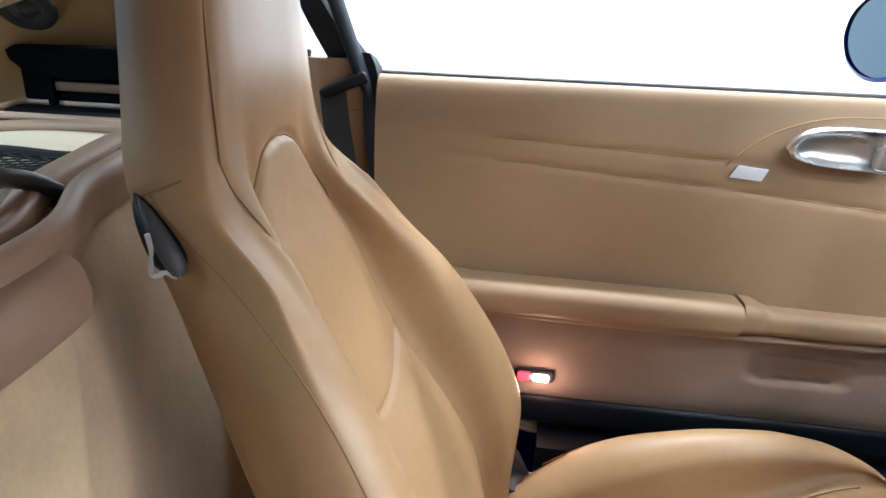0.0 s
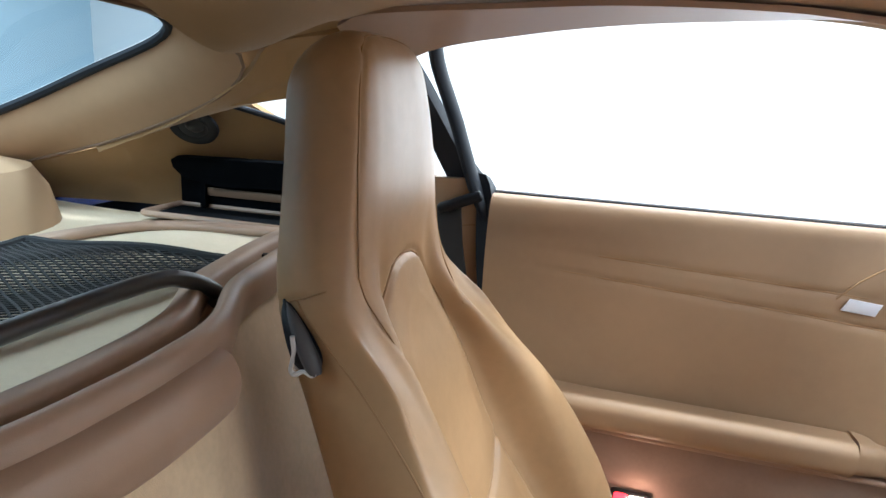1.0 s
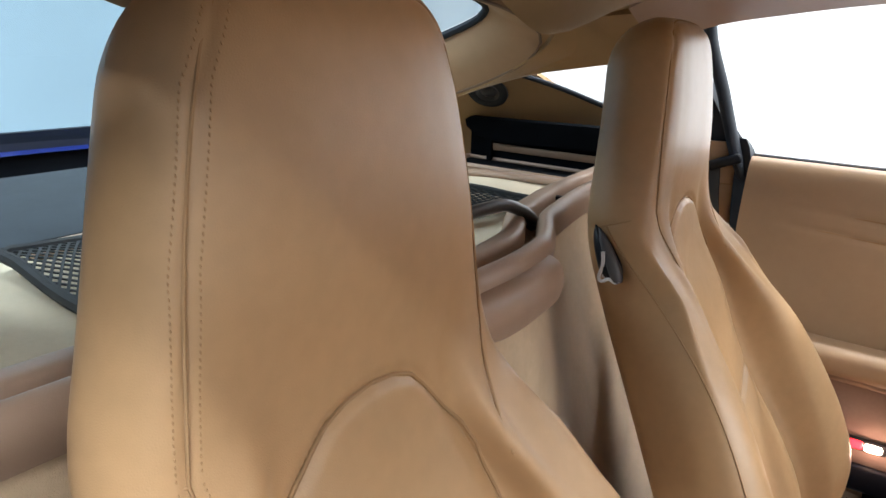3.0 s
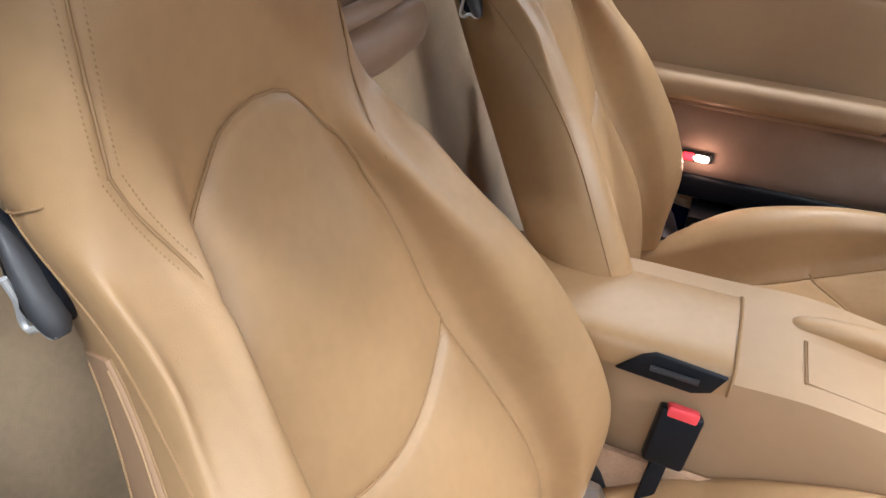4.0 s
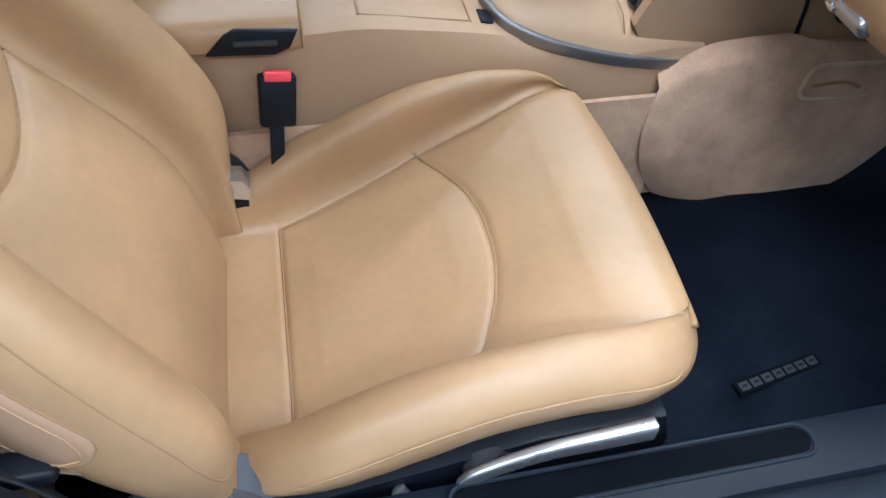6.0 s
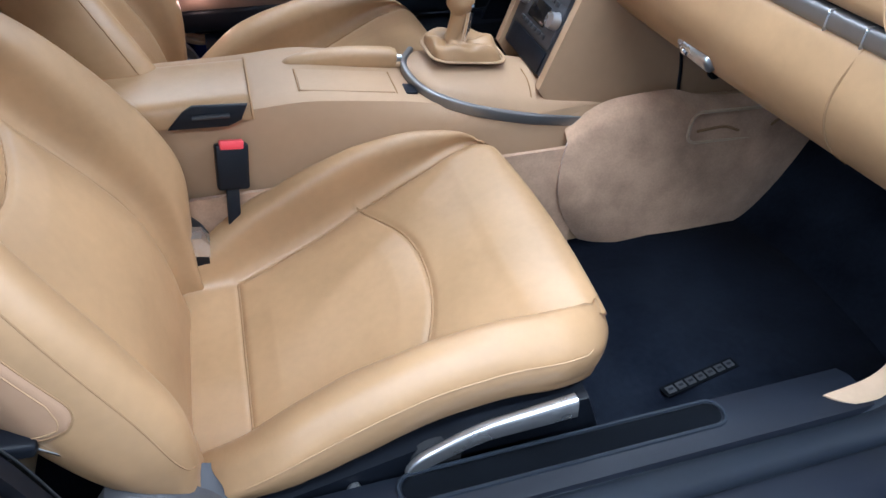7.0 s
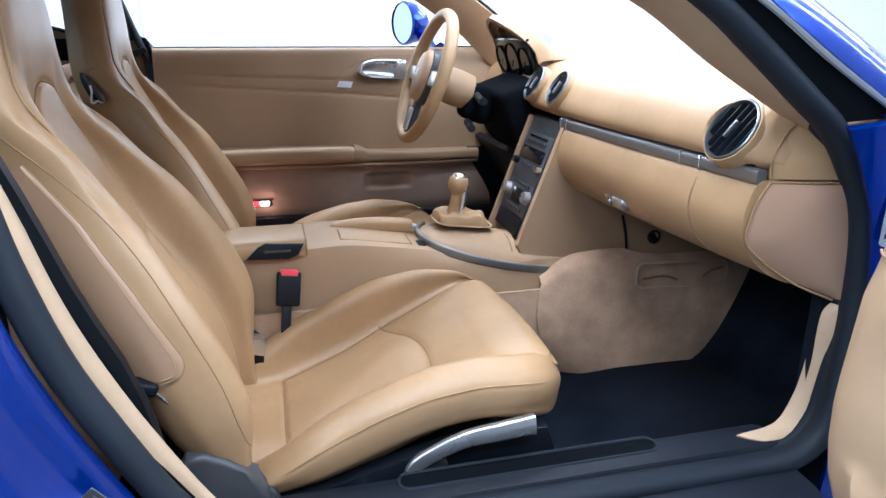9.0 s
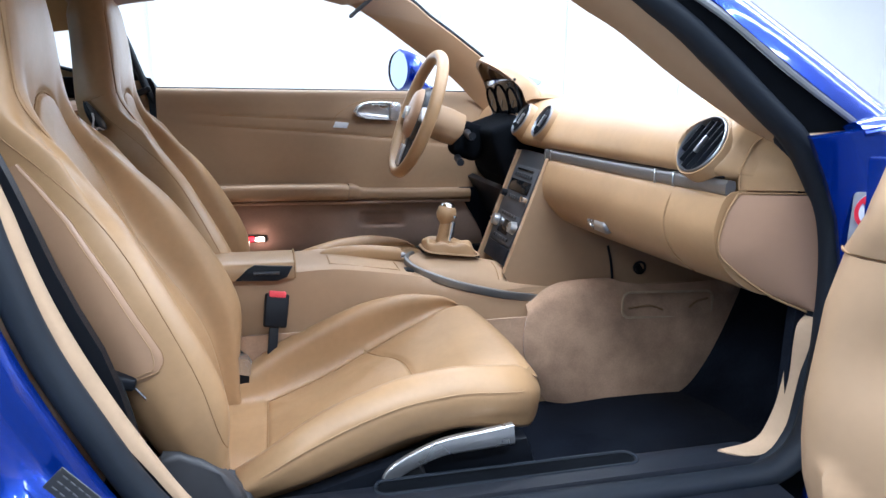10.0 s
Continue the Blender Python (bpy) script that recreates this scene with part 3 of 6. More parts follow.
def build_seat(outer, meshes=None):
    seat = thing("car_seat", "tan leather bucket seat with high bolsters and built-in headrest", "car seat", group="front seats")
    back = part("backrest", meshes[0] if meshes else seat_back_mesh(), LEATHER, seat)
    cush = part("seat_cushion", seat_cushion_mesh(-outer), LEATHER, seat)
    for sg in (1, -1):
        seam_line([on_front(sg * y, s, -0.0028) for y, s in SHIELD], 0.0016, back)
        seam_line([on_front(sg * y, s, -0.0012) for y, s in HEAD_SEAM], 0.0011, back)
        seam_line([on_front(sg * y, s, -0.0012) for y, s in SHOULDER_SEAM], 0.0011, back)
        # seam along the bolster's edge and up the head's flank
        edge = [(s, float(table(s, S_ROWS, B_F, 0.022)) * 0.72) for s in np.linspace(0.13, 0.52, 22)] + [(0.58, 0.000), (0.66, -0.050), (0.72, -0.080), (0.752, -0.094)]
        es = np.linspace(0.13, 0.752, 48)
        ed = np.interp(es, [e[0] for e in edge], [e[1] for e in edge])
        ed = np.convolve(np.pad(ed, 6, mode='edge'), np.ones(13) / 13, mode='valid')
        seam_line([on_side(sg, s, d, 0.0002) for s, d in zip(es, ed)], 0.0011, back)
        seam_line([on_side(sg, 0.752, d, 0.0002) for d in np.linspace(-0.094, -0.050, 8)] + [on_front(sg * 0.1347, 0.752, -0.0008)], 0.0010, back)
        if sg == outer:
            pad = flank_pad(sg)
            pp = part("flank_pad", thick_sheet(pad, 0.006 * sg), PADM, back, "pinkish tan leather flank pad with stitched edge")
            rim = np.concatenate([pad[::-1, -1][:-2], pad[1, ::-1][1:-1], pad[2:, 0]])
            part("seam", sweep(smooth_path(rim, 120), ring(0.0010, 6), False, (0, 1, 0)), SEAM, back)
            inner = np.concatenate([pad[58:6:-1, -4], pad[5:3:-1, -5], pad[2, -6:3:-1], pad[3:59, 3]])
            part("stitching", sweep(smooth_path(inner, 110) + np.array([0, sg * 0.0004, 0]), ring(0.0008, 5), False, (0, 1, 0)), THREAD, back)
        # belt guide with silver hook on the shoulder
        g0, g1 = on_side(sg, 0.756, -0.100, 0.004), on_side(sg, 0.678, -0.088, 0.009)
        ax = g1 - g0
        path = np.array([g0 + ax * t for t in np.linspace(0, 1, 24)])
        width = np.array([math.sqrt(max(0.02, 1 - abs(2 * t - 1.06) ** 2.6)) * (0.5 + 0.6 * t) for t in np.linspace(0, 1, 24)])
        guide = part("belt_guide", sweep(path, ring(0.017, 14, 0.019), False, (0, 1, 0), width), BLACK, seat, "black shoulder belt guide with silver hook")
        part("guide_face", sweep(path + np.array([0.008, sg * 0.008, 0]), ring(0.010, 12, 0.013), False, (0, 1, 0), width), GREYPL, guide)
        hk = on_side(sg, 0.692, -0.096, 0.022)
        loop_pts = [(-0.004, 0.030), (-0.003, 0.012), (-0.007, -0.006), (-0.002, -0.011), (0.007, -0.006), (0.016, -0.009), (0.021, -0.006)]
        part("hook", tube([(hk[0] + u, hk[1] + sg * (0.001 + 0.10 * abs(v)), hk[2] + v) for u, v in loop_pts], 0.0026, 40, 8, up=(0, 1, 0)), HOOKM, guide, "silver belt hook")
        part("hook_plate", prism([(-0.002, 0.024), (0.016, -0.005), (0.007, -0.003), (-0.004, -0.007)], lambda u, v, w: Vector((hk[0] + u, hk[1] + sg * (w - 0.004), hk[2] + v)), 0.005, 0.001), SILVER, guide)
        # stitches beside the head seam
        st = [on_front(sg * (y + off), s, 0.0001) for y, s in zip(np.interp(np.linspace(0.757, 0.97, 62), [p[1] for p in HEAD_SEAM[:4]], [p[0] for p in HEAD_SEAM[:4]]), np.linspace(0.757, 0.97, 62)) for off in (-0.006, 0.006)]
        st += [on_front(sg * (float(np.interp(s, [0.678, 0.725, 0.752], [0.1182, 0.1295, 0.1347])) + off), s, 0.0001) for s in np.linspace(0.685, 0.75, 20) for off in (-0.006, 0.006)]
        bm = bmesh.new()
        for q in st:
            m4 = Matrix.Translation(q) @ Matrix.Rotation(radians(-24), 4, "Y") @ Matrix.Diagonal((0.0006, 0.0006, 0.0013, 1))
            bmesh.ops.create_icosphere(bm, subdivisions=1, radius=1, matrix=m4)
        if sg == outer:
            part("stitching", bm_mesh(bm), STITCH, back)["kind"] = "stuff"
        seam_line([on_cushion(x, sg * float(np.interp(x, CUSH_X, C_SEAM)), -0.0022, -outer) for x in np.linspace(0.066, 0.508, 26)], 0.0014, cush)
        # stitched edge low on the cushion's flank
        lowseam = []
        for x in np.linspace(0.06, 0.540, 30):
            zl, zt, w = (float(table(x, CUSH_X, t, 0.02)) for t in (C_LOW, C_TOP, C_WID))
            k = 1 if x < 0.52 else 0.985
            yw, zw = warp(x, sg * (w * k + 0.0002), zl + 0.62 * (zt - zl), -outer)
            lowseam.append((x, float(yw), float(zw)))
        seam_line(lowseam, 0.0010, cush, "stitching", THREAD)
        # flank of the seat base: dark plate, grey hinge cover and satin hinge arm
        plate = [(0.0, 0.215), (0.56, 0.215), (0.545, 0.33), (0.52, 0.40), (0.36, 0.395), (0.27, 0.375), (0.15, 0.345), (0.03, 0.318), (0.0, 0.30)]
        base = part("seat_base", prism(plate, lambda u, v, w: Vector((u, sg * (0.240 + w), v)), 0.032, 0.006), BLACK, seat, "black plastic seat base flank")
        cover = [(0.042, 0.262), (0.040, 0.345), (0.020, 0.388), (0.0, 0.412), (-0.026, 0.437), (-0.058, 0.452), (-0.085, 0.447), (-0.11, 0.41), (-0.125, 0.262)]
        part("hinge_cover", prism(cover, lambda u, v, w: Vector((u, sg * (0.268 + w), v)), 0.030, 0.010, 3), GREYPL, base, "grey plastic hinge cover")
        if sg == outer:
            arm = [(0.000, 0.27), (0.052, 0.276), (0.050, 0.335), (0.042, 0.356), (0.018, 0.368), (-0.010, 0.380), (-0.02, 0.36)]
            part("hinge_arm", prism(arm, lambda u, v, w: Vector((u, sg * (0.215 + w), v)), 0.060, 0.012, 3), ARMM, base, "dark satin grey hinge arm")
        else:
            arm = [(-0.006, 0.30), (0.026, 0.33), (0.028, 0.36), (0.020, 0.372), (0.004, 0.374), (-0.008, 0.36)]
            part("hinge_arm", prism(arm, lambda u, v, w: Vector((u, sg * (0.205 + w), v)), 0.030, 0.006, 3), BLACK, base)
            part("hinge_tip", prism([(-0.004, 0.370), (0.030, 0.362), (0.034, 0.386), (0.024, 0.404), (0.002, 0.408)], lambda u, v, w: Vector((u, sg * (0.203 + w), v)), 0.036, 0.004, 2), SILVER, base, "bright metal end of the hinge arm")
    # release lever, knob and slider on the outboard flank
    pts = [(0.300, 0.338), (0.268, 0.348), (0.272, 0.372), (0.305, 0.392), (0.36, 0.412), (0.42, 0.418), (0.485, 0.424)]
    lev = smooth_path([(x, outer * 0.292, z) for x, z in pts], 50)
    lever = part("release_lever", sweep(lev, rrect(0.015, 0.033, 0.005, 3), False, (0, 0, 1), np.interp(np.linspace(0, 1, 50), [0, 0.25, 0.6, 1], [0.6, 0.8, 0.95, 1.15])), SILVER, seat, "angled silver seat release lever")
    part("lever_boss", lathe([(0.0001, 0.0), (0.030, 0.0), (0.034, -0.004), (0.034, -0.02), (0.0001, -0.02)], 32), DARKGREY, lever, at=Matrix.Translation((0.300, outer * 0.286, 0.352)) @ pose(0, 0, 0, -90 * outer, 0, 0))
    part("slide_line", tube([(0.10, outer * 0.270, 0.300), (0.30, outer * 0.270, 0.335), (0.46, outer * 0.270, 0.368)], 0.0016, 20, 6), SILVER, seat)
    kn = smooth_path([(0.185, outer * 0.276, 0.338), (0.193, outer * 0.284, 0.325), (0.203, outer * 0.286, 0.305)], 14)
    part("tilt_knob", sweep(kn, ring(0.010, 12, 0.008), False, (0, 1, 0), np.array([0.5] + [1.0] * 11 + [0.8, 0.4])), SILVER, seat, "small satin silver knob")
    for sg in (1, -1):
        part("seat_rail", rbox(0.56, 0.03, 0.03, 0.004, center=(0.27, sg * 0.19, 0.212)), GREYPL, seat)
    seam_line([on_front(y, 0.405 + 0.0517 * (y / 0.139) ** 2, -0.0028) for y in np.linspace(-0.139, 0.139, 30)], 0.0016, back)
    seam_line([on_front(y, 0.285 + 0.01 * (y / 0.12) ** 2, 0.0078) for y in np.linspace(-0.06, 0.12, 16)], 0.0007, back, "stitching", THREAD)
    seam_line([on_cushion(float(arc_x(y)), y, -0.0022, -outer) for y in np.linspace(-0.208, 0.208, 34)], 0.0016, cush)
    seam_line([on_cushion(0.066, y, -0.0022, -outer) for y in np.linspace(-0.172, 0.172, 12)], 0.0016, cush)
    return seat, back, cush

# ---- car body and cabin shell ----
car = thing("car_body", "blue metallic sports coupe body shell with an open door", "car body")


def strip_grid(a, b, n=40, m=6, bulge=0.0, out=(0, 0, 1)):
    """A sheet between two curves, given by points, bulged along out."""
    A, B = smooth_path(a, n), smooth_path(b, n)
    t = np.linspace(0, 1, m)[None, :, None]
    return A[:, None] * (1 - t) + B[:, None] * t + np.array(out, float) * (bulge * np.sin(np.pi * t))


# door opening, passenger side: points down the rear post, along the sill and up the windscreen post
OPEN = [(-0.39, -0.665, 1.20), (-0.345, -0.725, 1.08), (-0.275, -0.762, 0.93), (-0.243, -0.775, 0.80), (-0.203, -0.782, 0.67), (-0.148, -0.786, 0.55), (-0.095, -0.788, 0.45), (-0.043, -0.788, 0.385),
        (0.03, -0.788, 0.352), (0.25, -0.788, 0.347), (0.55, -0.788, 0.345), (0.85, -0.788, 0.342), (0.945, -0.788, 0.352), (0.998, -0.786, 0.40), (1.018, -0.782, 0.50), (1.030, -0.766, 0.645),
        (1.010, -0.762, 0.79), (0.968, -0.760, 0.875), (0.920, -0.759, 0.936), (0.868, -0.757, 0.978), (0.774, -0.745, 1.058), (0.694, -0.730, 1.121), (0.58, -0.70, 1.190), (0.42, -0.66, 1.25), (0.25, -0.63, 1.288), (0.05, -0.615, 1.30), (-0.15, -0.615, 1.29), (-0.30, -0.632, 1.255)]
opening = smooth_path(OPEN, 220, True)[:-1]
part("door_seal", sweep(opening, ring(0.020, 14, 0.026), True, (0, 1, 0)), RUBBER, car, "thick black rubber door seal")
inner = opening + np.array([0, 0.030, 0])
mid = np.array([0.4, 0, 0.75])
shrink = inner + (mid * [1, 0, 1] + inner * [0, 1, 0] - inner) * 0.010
part("door_seal_lip", sweep(shrink, ring(0.008, 10, 0.016), True, (0, 1, 0)), RUBBER, car, "black rubber inner seal lip")

# mirror image for the driver's side
far_open = opening * [1, -1, 1] + np.array([0.016, 0.006, 0]) + np.clip((opening[:, 2:] - 1.0) / 0.2, 0, 1) * np.array([[0.01, 0.035, 0.062]])
part("door_seal", sweep(far_open, ring(0.012, 12, 0.020), True, (0, 1, 0)), RUBBER, car)

# sill
sill_sec = [(-0.60, 0.20), (-0.665, 0.21), (-0.676, 0.32), (-0.685, 0.352), (-0.705, 0.362), (-0.735, 0.366), (-0.762, 0.362), (-0.768, 0.352), (-0.768, 0.30), (-0.62, 0.18)]
def along_x(sec, xs):
    return np.array([[(x, y, z) for y, z in sec] for x in xs])
P = along_x(sill_sec, np.linspace(0.05, 0.935, 24))
sill = part("sill_trim", mesh_of("sill", P.reshape(-1, 3), [(i * 10 + j, (i + 1) * 10 + j, (i + 1) * 10 + (j + 1) % 10, i * 10 + (j + 1) % 10) for i in range(23) for j in range(10)] + [tuple(range(10)), tuple(230 + j for j in range(10))], True, 35), SILLM, car, "blue-black moulded plastic sill trim")
part("sill_pocket", prism(rrect(0.46, 0.034, 0.016, 6), lambda u, v, w: Vector((0.475 + u, -0.714 + v, 0.3635 + w)), 0.0022, 0.001), NEARBLACK, sill, "dark recessed slot in the sill")
part("pocket_rim", sweep(np.array([(0.475 + u, -0.714 + v, 0.3655) for u, v in rrect(0.47, 0.042, 0.02, 8)]), ring(0.003, 6), True), RUBBER, sill)
outer_sec = [(-0.798, 0.338), (-0.815, 0.341), (-0.86, 0.339), (-0.885, 0.330), (-0.905, 0.295), (-0.91, 0.2), (-0.80, 0.2)]
P = along_x(outer_sec, np.linspace(-0.02, 0.93, 20))
part("outer_sill", mesh_of("osill", P.reshape(-1, 3), [(i * 7 + j, (i + 1) * 7 + j, (i + 1) * 7 + (j + 1) % 7, i * 7 + (j + 1) % 7) for i in range(19) for j in range(7)] + [tuple(range(7)), tuple(133 + j for j in range(7))], True, 35), SILLM, car, "blue-black outer sill cover")
part("scuff_plate", prism(rrect(0.46, 0.03, 0.012, 5), lambda u, v, w: Vector((0.40 + u, -0.846 + v, 0.3395 + w + 0.05 * v)), 0.004, 0.0015), SILVER, car, "brushed silver scuff plate on the sill")

# carpet strip round the door opening, rear post and front foot
rear_in = [(-0.275, -0.71, 1.02), (-0.229, -0.728, 0.85), (-0.190, -0.732, 0.72), (-0.135, -0.735, 0.597), (-0.066, -0.740, 0.470), (-0.018, -0.744, 0.404), (0.025, -0.746, 0.372), (0.066, -0.746, 0.363)]
rear_out = [(-0.31, -0.74, 1.02), (-0.252, -0.757, 0.85), (-0.211, -0.762, 0.72), (-0.158, -0.765, 0.583), (-0.092, -0.767, 0.478), (-0.038, -0.768, 0.398), (0.012, -0.767, 0.362), (0.062, -0.767, 0.357)]
rear_in = [tuple(np.array(p) * (1 - k) + np.array(q) * k) for p, q, k in zip(rear_in, rear_out, (0, 0.1, 0.15, 0.2, 0.3, 0.4, 0.4, 0.3))]
part("post_trim", thick_sheet(strip_grid(rear_in, rear_out, 60, 8, 0.006, (0.5, -0.6, 0.4)), -0.03), SUEDE_PALE, car, "pale tan carpet strip down the rear post")
fr_in = [(0.865, -0.732, 0.369), (0.945, -0.728, 0.380), (0.975, -0.728, 0.430), (0.986, -0.728, 0.478), (0.990, -0.728, 0.513), (0.990, -0.730, 0.566), (0.994, -0.731, 0.602), (1.012, -0.736, 0.618)]
fr_out = [(0.905, -0.756, 0.365), (0.945, -0.758, 0.367), (0.985, -0.759, 0.392), (1.008, -0.760, 0.430), (1.016, -0.760, 0.462), (1.018, -0.759, 0.525), (1.018, -0.757, 0.575), (1.020, -0.755, 0.618)]
part("foot_trim", thick_sheet(strip_grid(fr_in, fr_out, 48, 8, 0.004, (-0.5, -0.6, 0.2)), -0.012), SUEDE_PALE, car, "pale tan carpet edge in the front foot well")

# windscreen posts: leather trim inside, black frame, pale bead and blue paint outside
BEADM = mat("pale_grey_plastic", (0.30, 0.31, 0.33), 0.4, vary=0.1, vary_scale=20)
near_glass = [(1.02, -0.712, 0.885), (0.903, -0.700, 0.950), (0.854, -0.695, 0.978), (0.751, -0.680, 1.040), (0.652, -0.665, 1.111), (0.595, -0.655, 1.144), (0.45, -0.635, 1.225), (0.30, -0.61, 1.28)]
near_trim = [(1.04, -0.745, 0.880), (0.935, -0.745, 0.950), (0.885, -0.742, 0.985), (0.790, -0.735, 1.062), (0.700, -0.725, 1.125), (0.645, -0.715, 1.155), (0.50, -0.675, 1.235), (0.32, -0.645, 1.295)]
part("pillar_trim", thick_sheet(strip_grid(near_glass, near_trim, 50, 8, 0.008, (-0.4, -0.6, -0.5)), 0.018), TRIM, car, "tan leather windscreen pillar trim")
near_frame = [(0.905, -0.772, 0.938), (0.850, -0.768, 0.990), (0.755, -0.756, 1.068), (0.680, -0.742, 1.122), (0.57, -0.706, 1.188), (0.42, -0.665, 1.265), (0.25, -0.635, 1.305)]
near_bead = [(1.012, -0.792, 0.949), (0.885, -0.780, 1.027), (0.784, -0.770, 1.096), (0.714, -0.755, 1.141), (0.60, -0.722, 1.212), (0.44, -0.678, 1.280), (0.25, -0.645, 1.318)]
part("pillar_frame", thick_sheet(strip_grid(near_frame, near_bead, 50, 8, 0.0), -0.02), NEARBLACK, car, "black pillar frame and gasket")
part("pillar_bead", tube([(x + 0.004, y - 0.004, z + 0.003) for x, y, z in near_bead], 0.0062, 60, 8), BEADM, car, "pale grey bead along the pillar")
near_in = [(1.10, -0.812, 0.905), (1.012, -0.802, 0.957), (0.880, -0.790, 1.040), (0.780, -0.780, 1.107), (0.735, -0.768, 1.141), (0.60, -0.73, 1.222), (0.44, -0.69, 1.285), (0.25, -0.655, 1.325), (-0.1, -0.64, 1.345), (-0.38, -0.66, 1.30)]
near_out = [(1.27, -0.765, 0.890), (1.115, -0.740, 0.985), (0.977, -0.730, 1.066), (0.880, -0.715, 1.125), (0.835, -0.700, 1.157), (0.66, -0.665, 1.245), (0.48, -0.64, 1.305), (0.25, -0.62, 1.345), (-0.1, -0.61, 1.362), (-0.38, -0.63, 1.32)]
part("roof_rail", thick_sheet(strip_grid(near_in, near_out, 60, 12, 0.014, (0.3, -0.7, 0.6)), -0.014), PAINT, car, "glossy blue roof rail and pillar")
far_trim = [(0.25, 0.640, 1.318), (0.33, 0.660, 1.300), (0.407, 0.670, 1.268), (0.503, 0.680, 1.210), (0.585, 0.700, 1.158), (0.712, 0.720, 1.076), (0.801, 0.735, 0.999), (0.87, 0.745, 0.94)]
far_glass = [(0.36, 0.570, 1.335), (0.46, 0.590, 1.328), (0.557, 0.610, 1.294), (0.628, 0.625, 1.245), (0.710, 0.640, 1.195), (0.841, 0.665, 1.110), (0.97, 0.690, 1.02), (1.04, 0.70, 0.965)]
part("pillar_trim", thick_sheet(strip_grid(far_glass, far_trim, 50, 10, 0.010, (-0.5, -0.6, -0.3)), 0.015), TRIM, car)
part("pillar_frame", tube([(x + 0.006, y + 0.004, z + 0.001) for x, y, z in far_glass], 0.006, 60, 8), RUBBER, car)
part("roof_rail", thick_sheet(strip_grid([(x + 0.01, y + 0.075, z + 0.004) for x, y, z in far_trim], [(x + 0.012, y + 0.05, z - 0.012) for x, y, z in far_glass], 50, 10, 0.01, (0.3, 0.7, 0.6)), 0.014), PAINT, car)
part("roof_rail", thick_sheet(strip_grid([(x, -y, z) for x, y, z in near_in[7:]], [(x, -y, z) for x, y, z in near_out[7:]], 24, 8, 0.01, (0.3, 0.7, 0.6)), 0.014), PAINT, car)

# rear quarter panel, passenger side: glossy blue flank behind the door
seam_pts = [(-0.36, -0.735, 1.10), (-0.30, -0.775, 0.93), (-0.272, -0.792, 0.80), (-0.232, -0.800, 0.67), (-0.176, -0.805, 0.545), (-0.118, -0.807, 0.44), (-0.06, -0.808, 0.37), (-0.02, -0.808, 0.335), (0.0, -0.808, 0.30), (0.0, -0.808, 0.2)]
A = smooth_path(seam_pts, 60)
us = np.linspace(0, 1, 70) ** 1.5
Q = np.zeros((60, 70, 3))
for j, u in enumerate(us):
    flare = float(table(u, [0, 0.012, 0.03, 0.05, 0.075, 0.11, 0.16, 0.3, 0.6, 1.0], [0, 0.012, 0.016, 0.020, 0.050, 0.072, 0.085, 0.108, 0.13, 0.135], 0.006))
    crest = np.exp(-((A[:, 2] - 0.66 - 0.12 * u) / 0.07) ** 2)
    Q[:, j, 0] = A[:, 0] - (u ** 1.25) * 1.55
    Q[:, j, 1] = A[:, 1] - flare * np.clip(1.20 - (A[:, 2] - 0.42) ** 2 * 3.0, 0.15, 1.2) - 0.020 * crest * min(1, u * 8)
    Q[:, j, 2] = A[:, 2] + 0.02 * u - np.clip(A[:, 2] - 0.55, 0, 1) * 0.55 * u ** 2.2
    Q[:, j, 1] -= (0.034 + 0.006 * math.sin(40 * u)) * np.exp(-((A[:, 2] - 0.45 + 0.10 * u - 0.012 * math.sin(26 * u)) / 0.046) ** 2) * min(1.0, max(0.0, u - 0.02) * 12)
    Q[:, j, 1] += 0.20 * max(0.0, (u - 0.55) / 0.45) ** 2
part("rear_quarter", thick_sheet(Q, 0.01), PAINT, car, "glossy blue metallic rear quarter panel")
Q2 = Q[10:] * [1, -1, 1]
part("rear_quarter", thick_sheet(Q2, -0.01), PAINT, car)
# tail, rear shoulders and nose close the body
ends = np.array([Q[10:, -1] * (1 - t) + Q2[:, -1] * t + np.array([-0.16 * math.sin(math.pi * t), 0, 0]) for t in np.linspace(0, 1, 24)])
part("tail", thick_sheet(ends, -0.01), PAINT, car, "blue tail panel")
for sg, edge in ((-1, Q[0]), (1, Q2[0])):
    lo = edge[edge[:, 0] < -1.0]
    hi = np.array([(x, sg * float(np.interp(x, [-1.72, -1.45, -1.2, -0.93], [0.56, 0.60, 0.615, 0.62])), float(np.interp(x, [-1.72, -1.45, -1.2, -0.93, -0.8], [0.85, 0.95, 1.035, 1.11, 1.16]))) for x in lo[:, 0]])
    part("shoulder", thick_sheet(strip_grid(lo[::2], hi[::2], 24, 8, 0.03, (0, sg * 0.6, 0.8)), 0.008 * sg), PAINT, car)
deck = np.array([[(-1.70 - 0.25 * t, y * (1 - 0.06 * t), 0.895 - 0.05 * t + 0.02 * (1 - (y / 0.7) ** 2)) for t in np.linspace(0, 1, 6)] for y in np.linspace(-0.7, 0.7, 20)])
part("tail_deck", thick_sheet(deck, 0.01), PAINT, car)
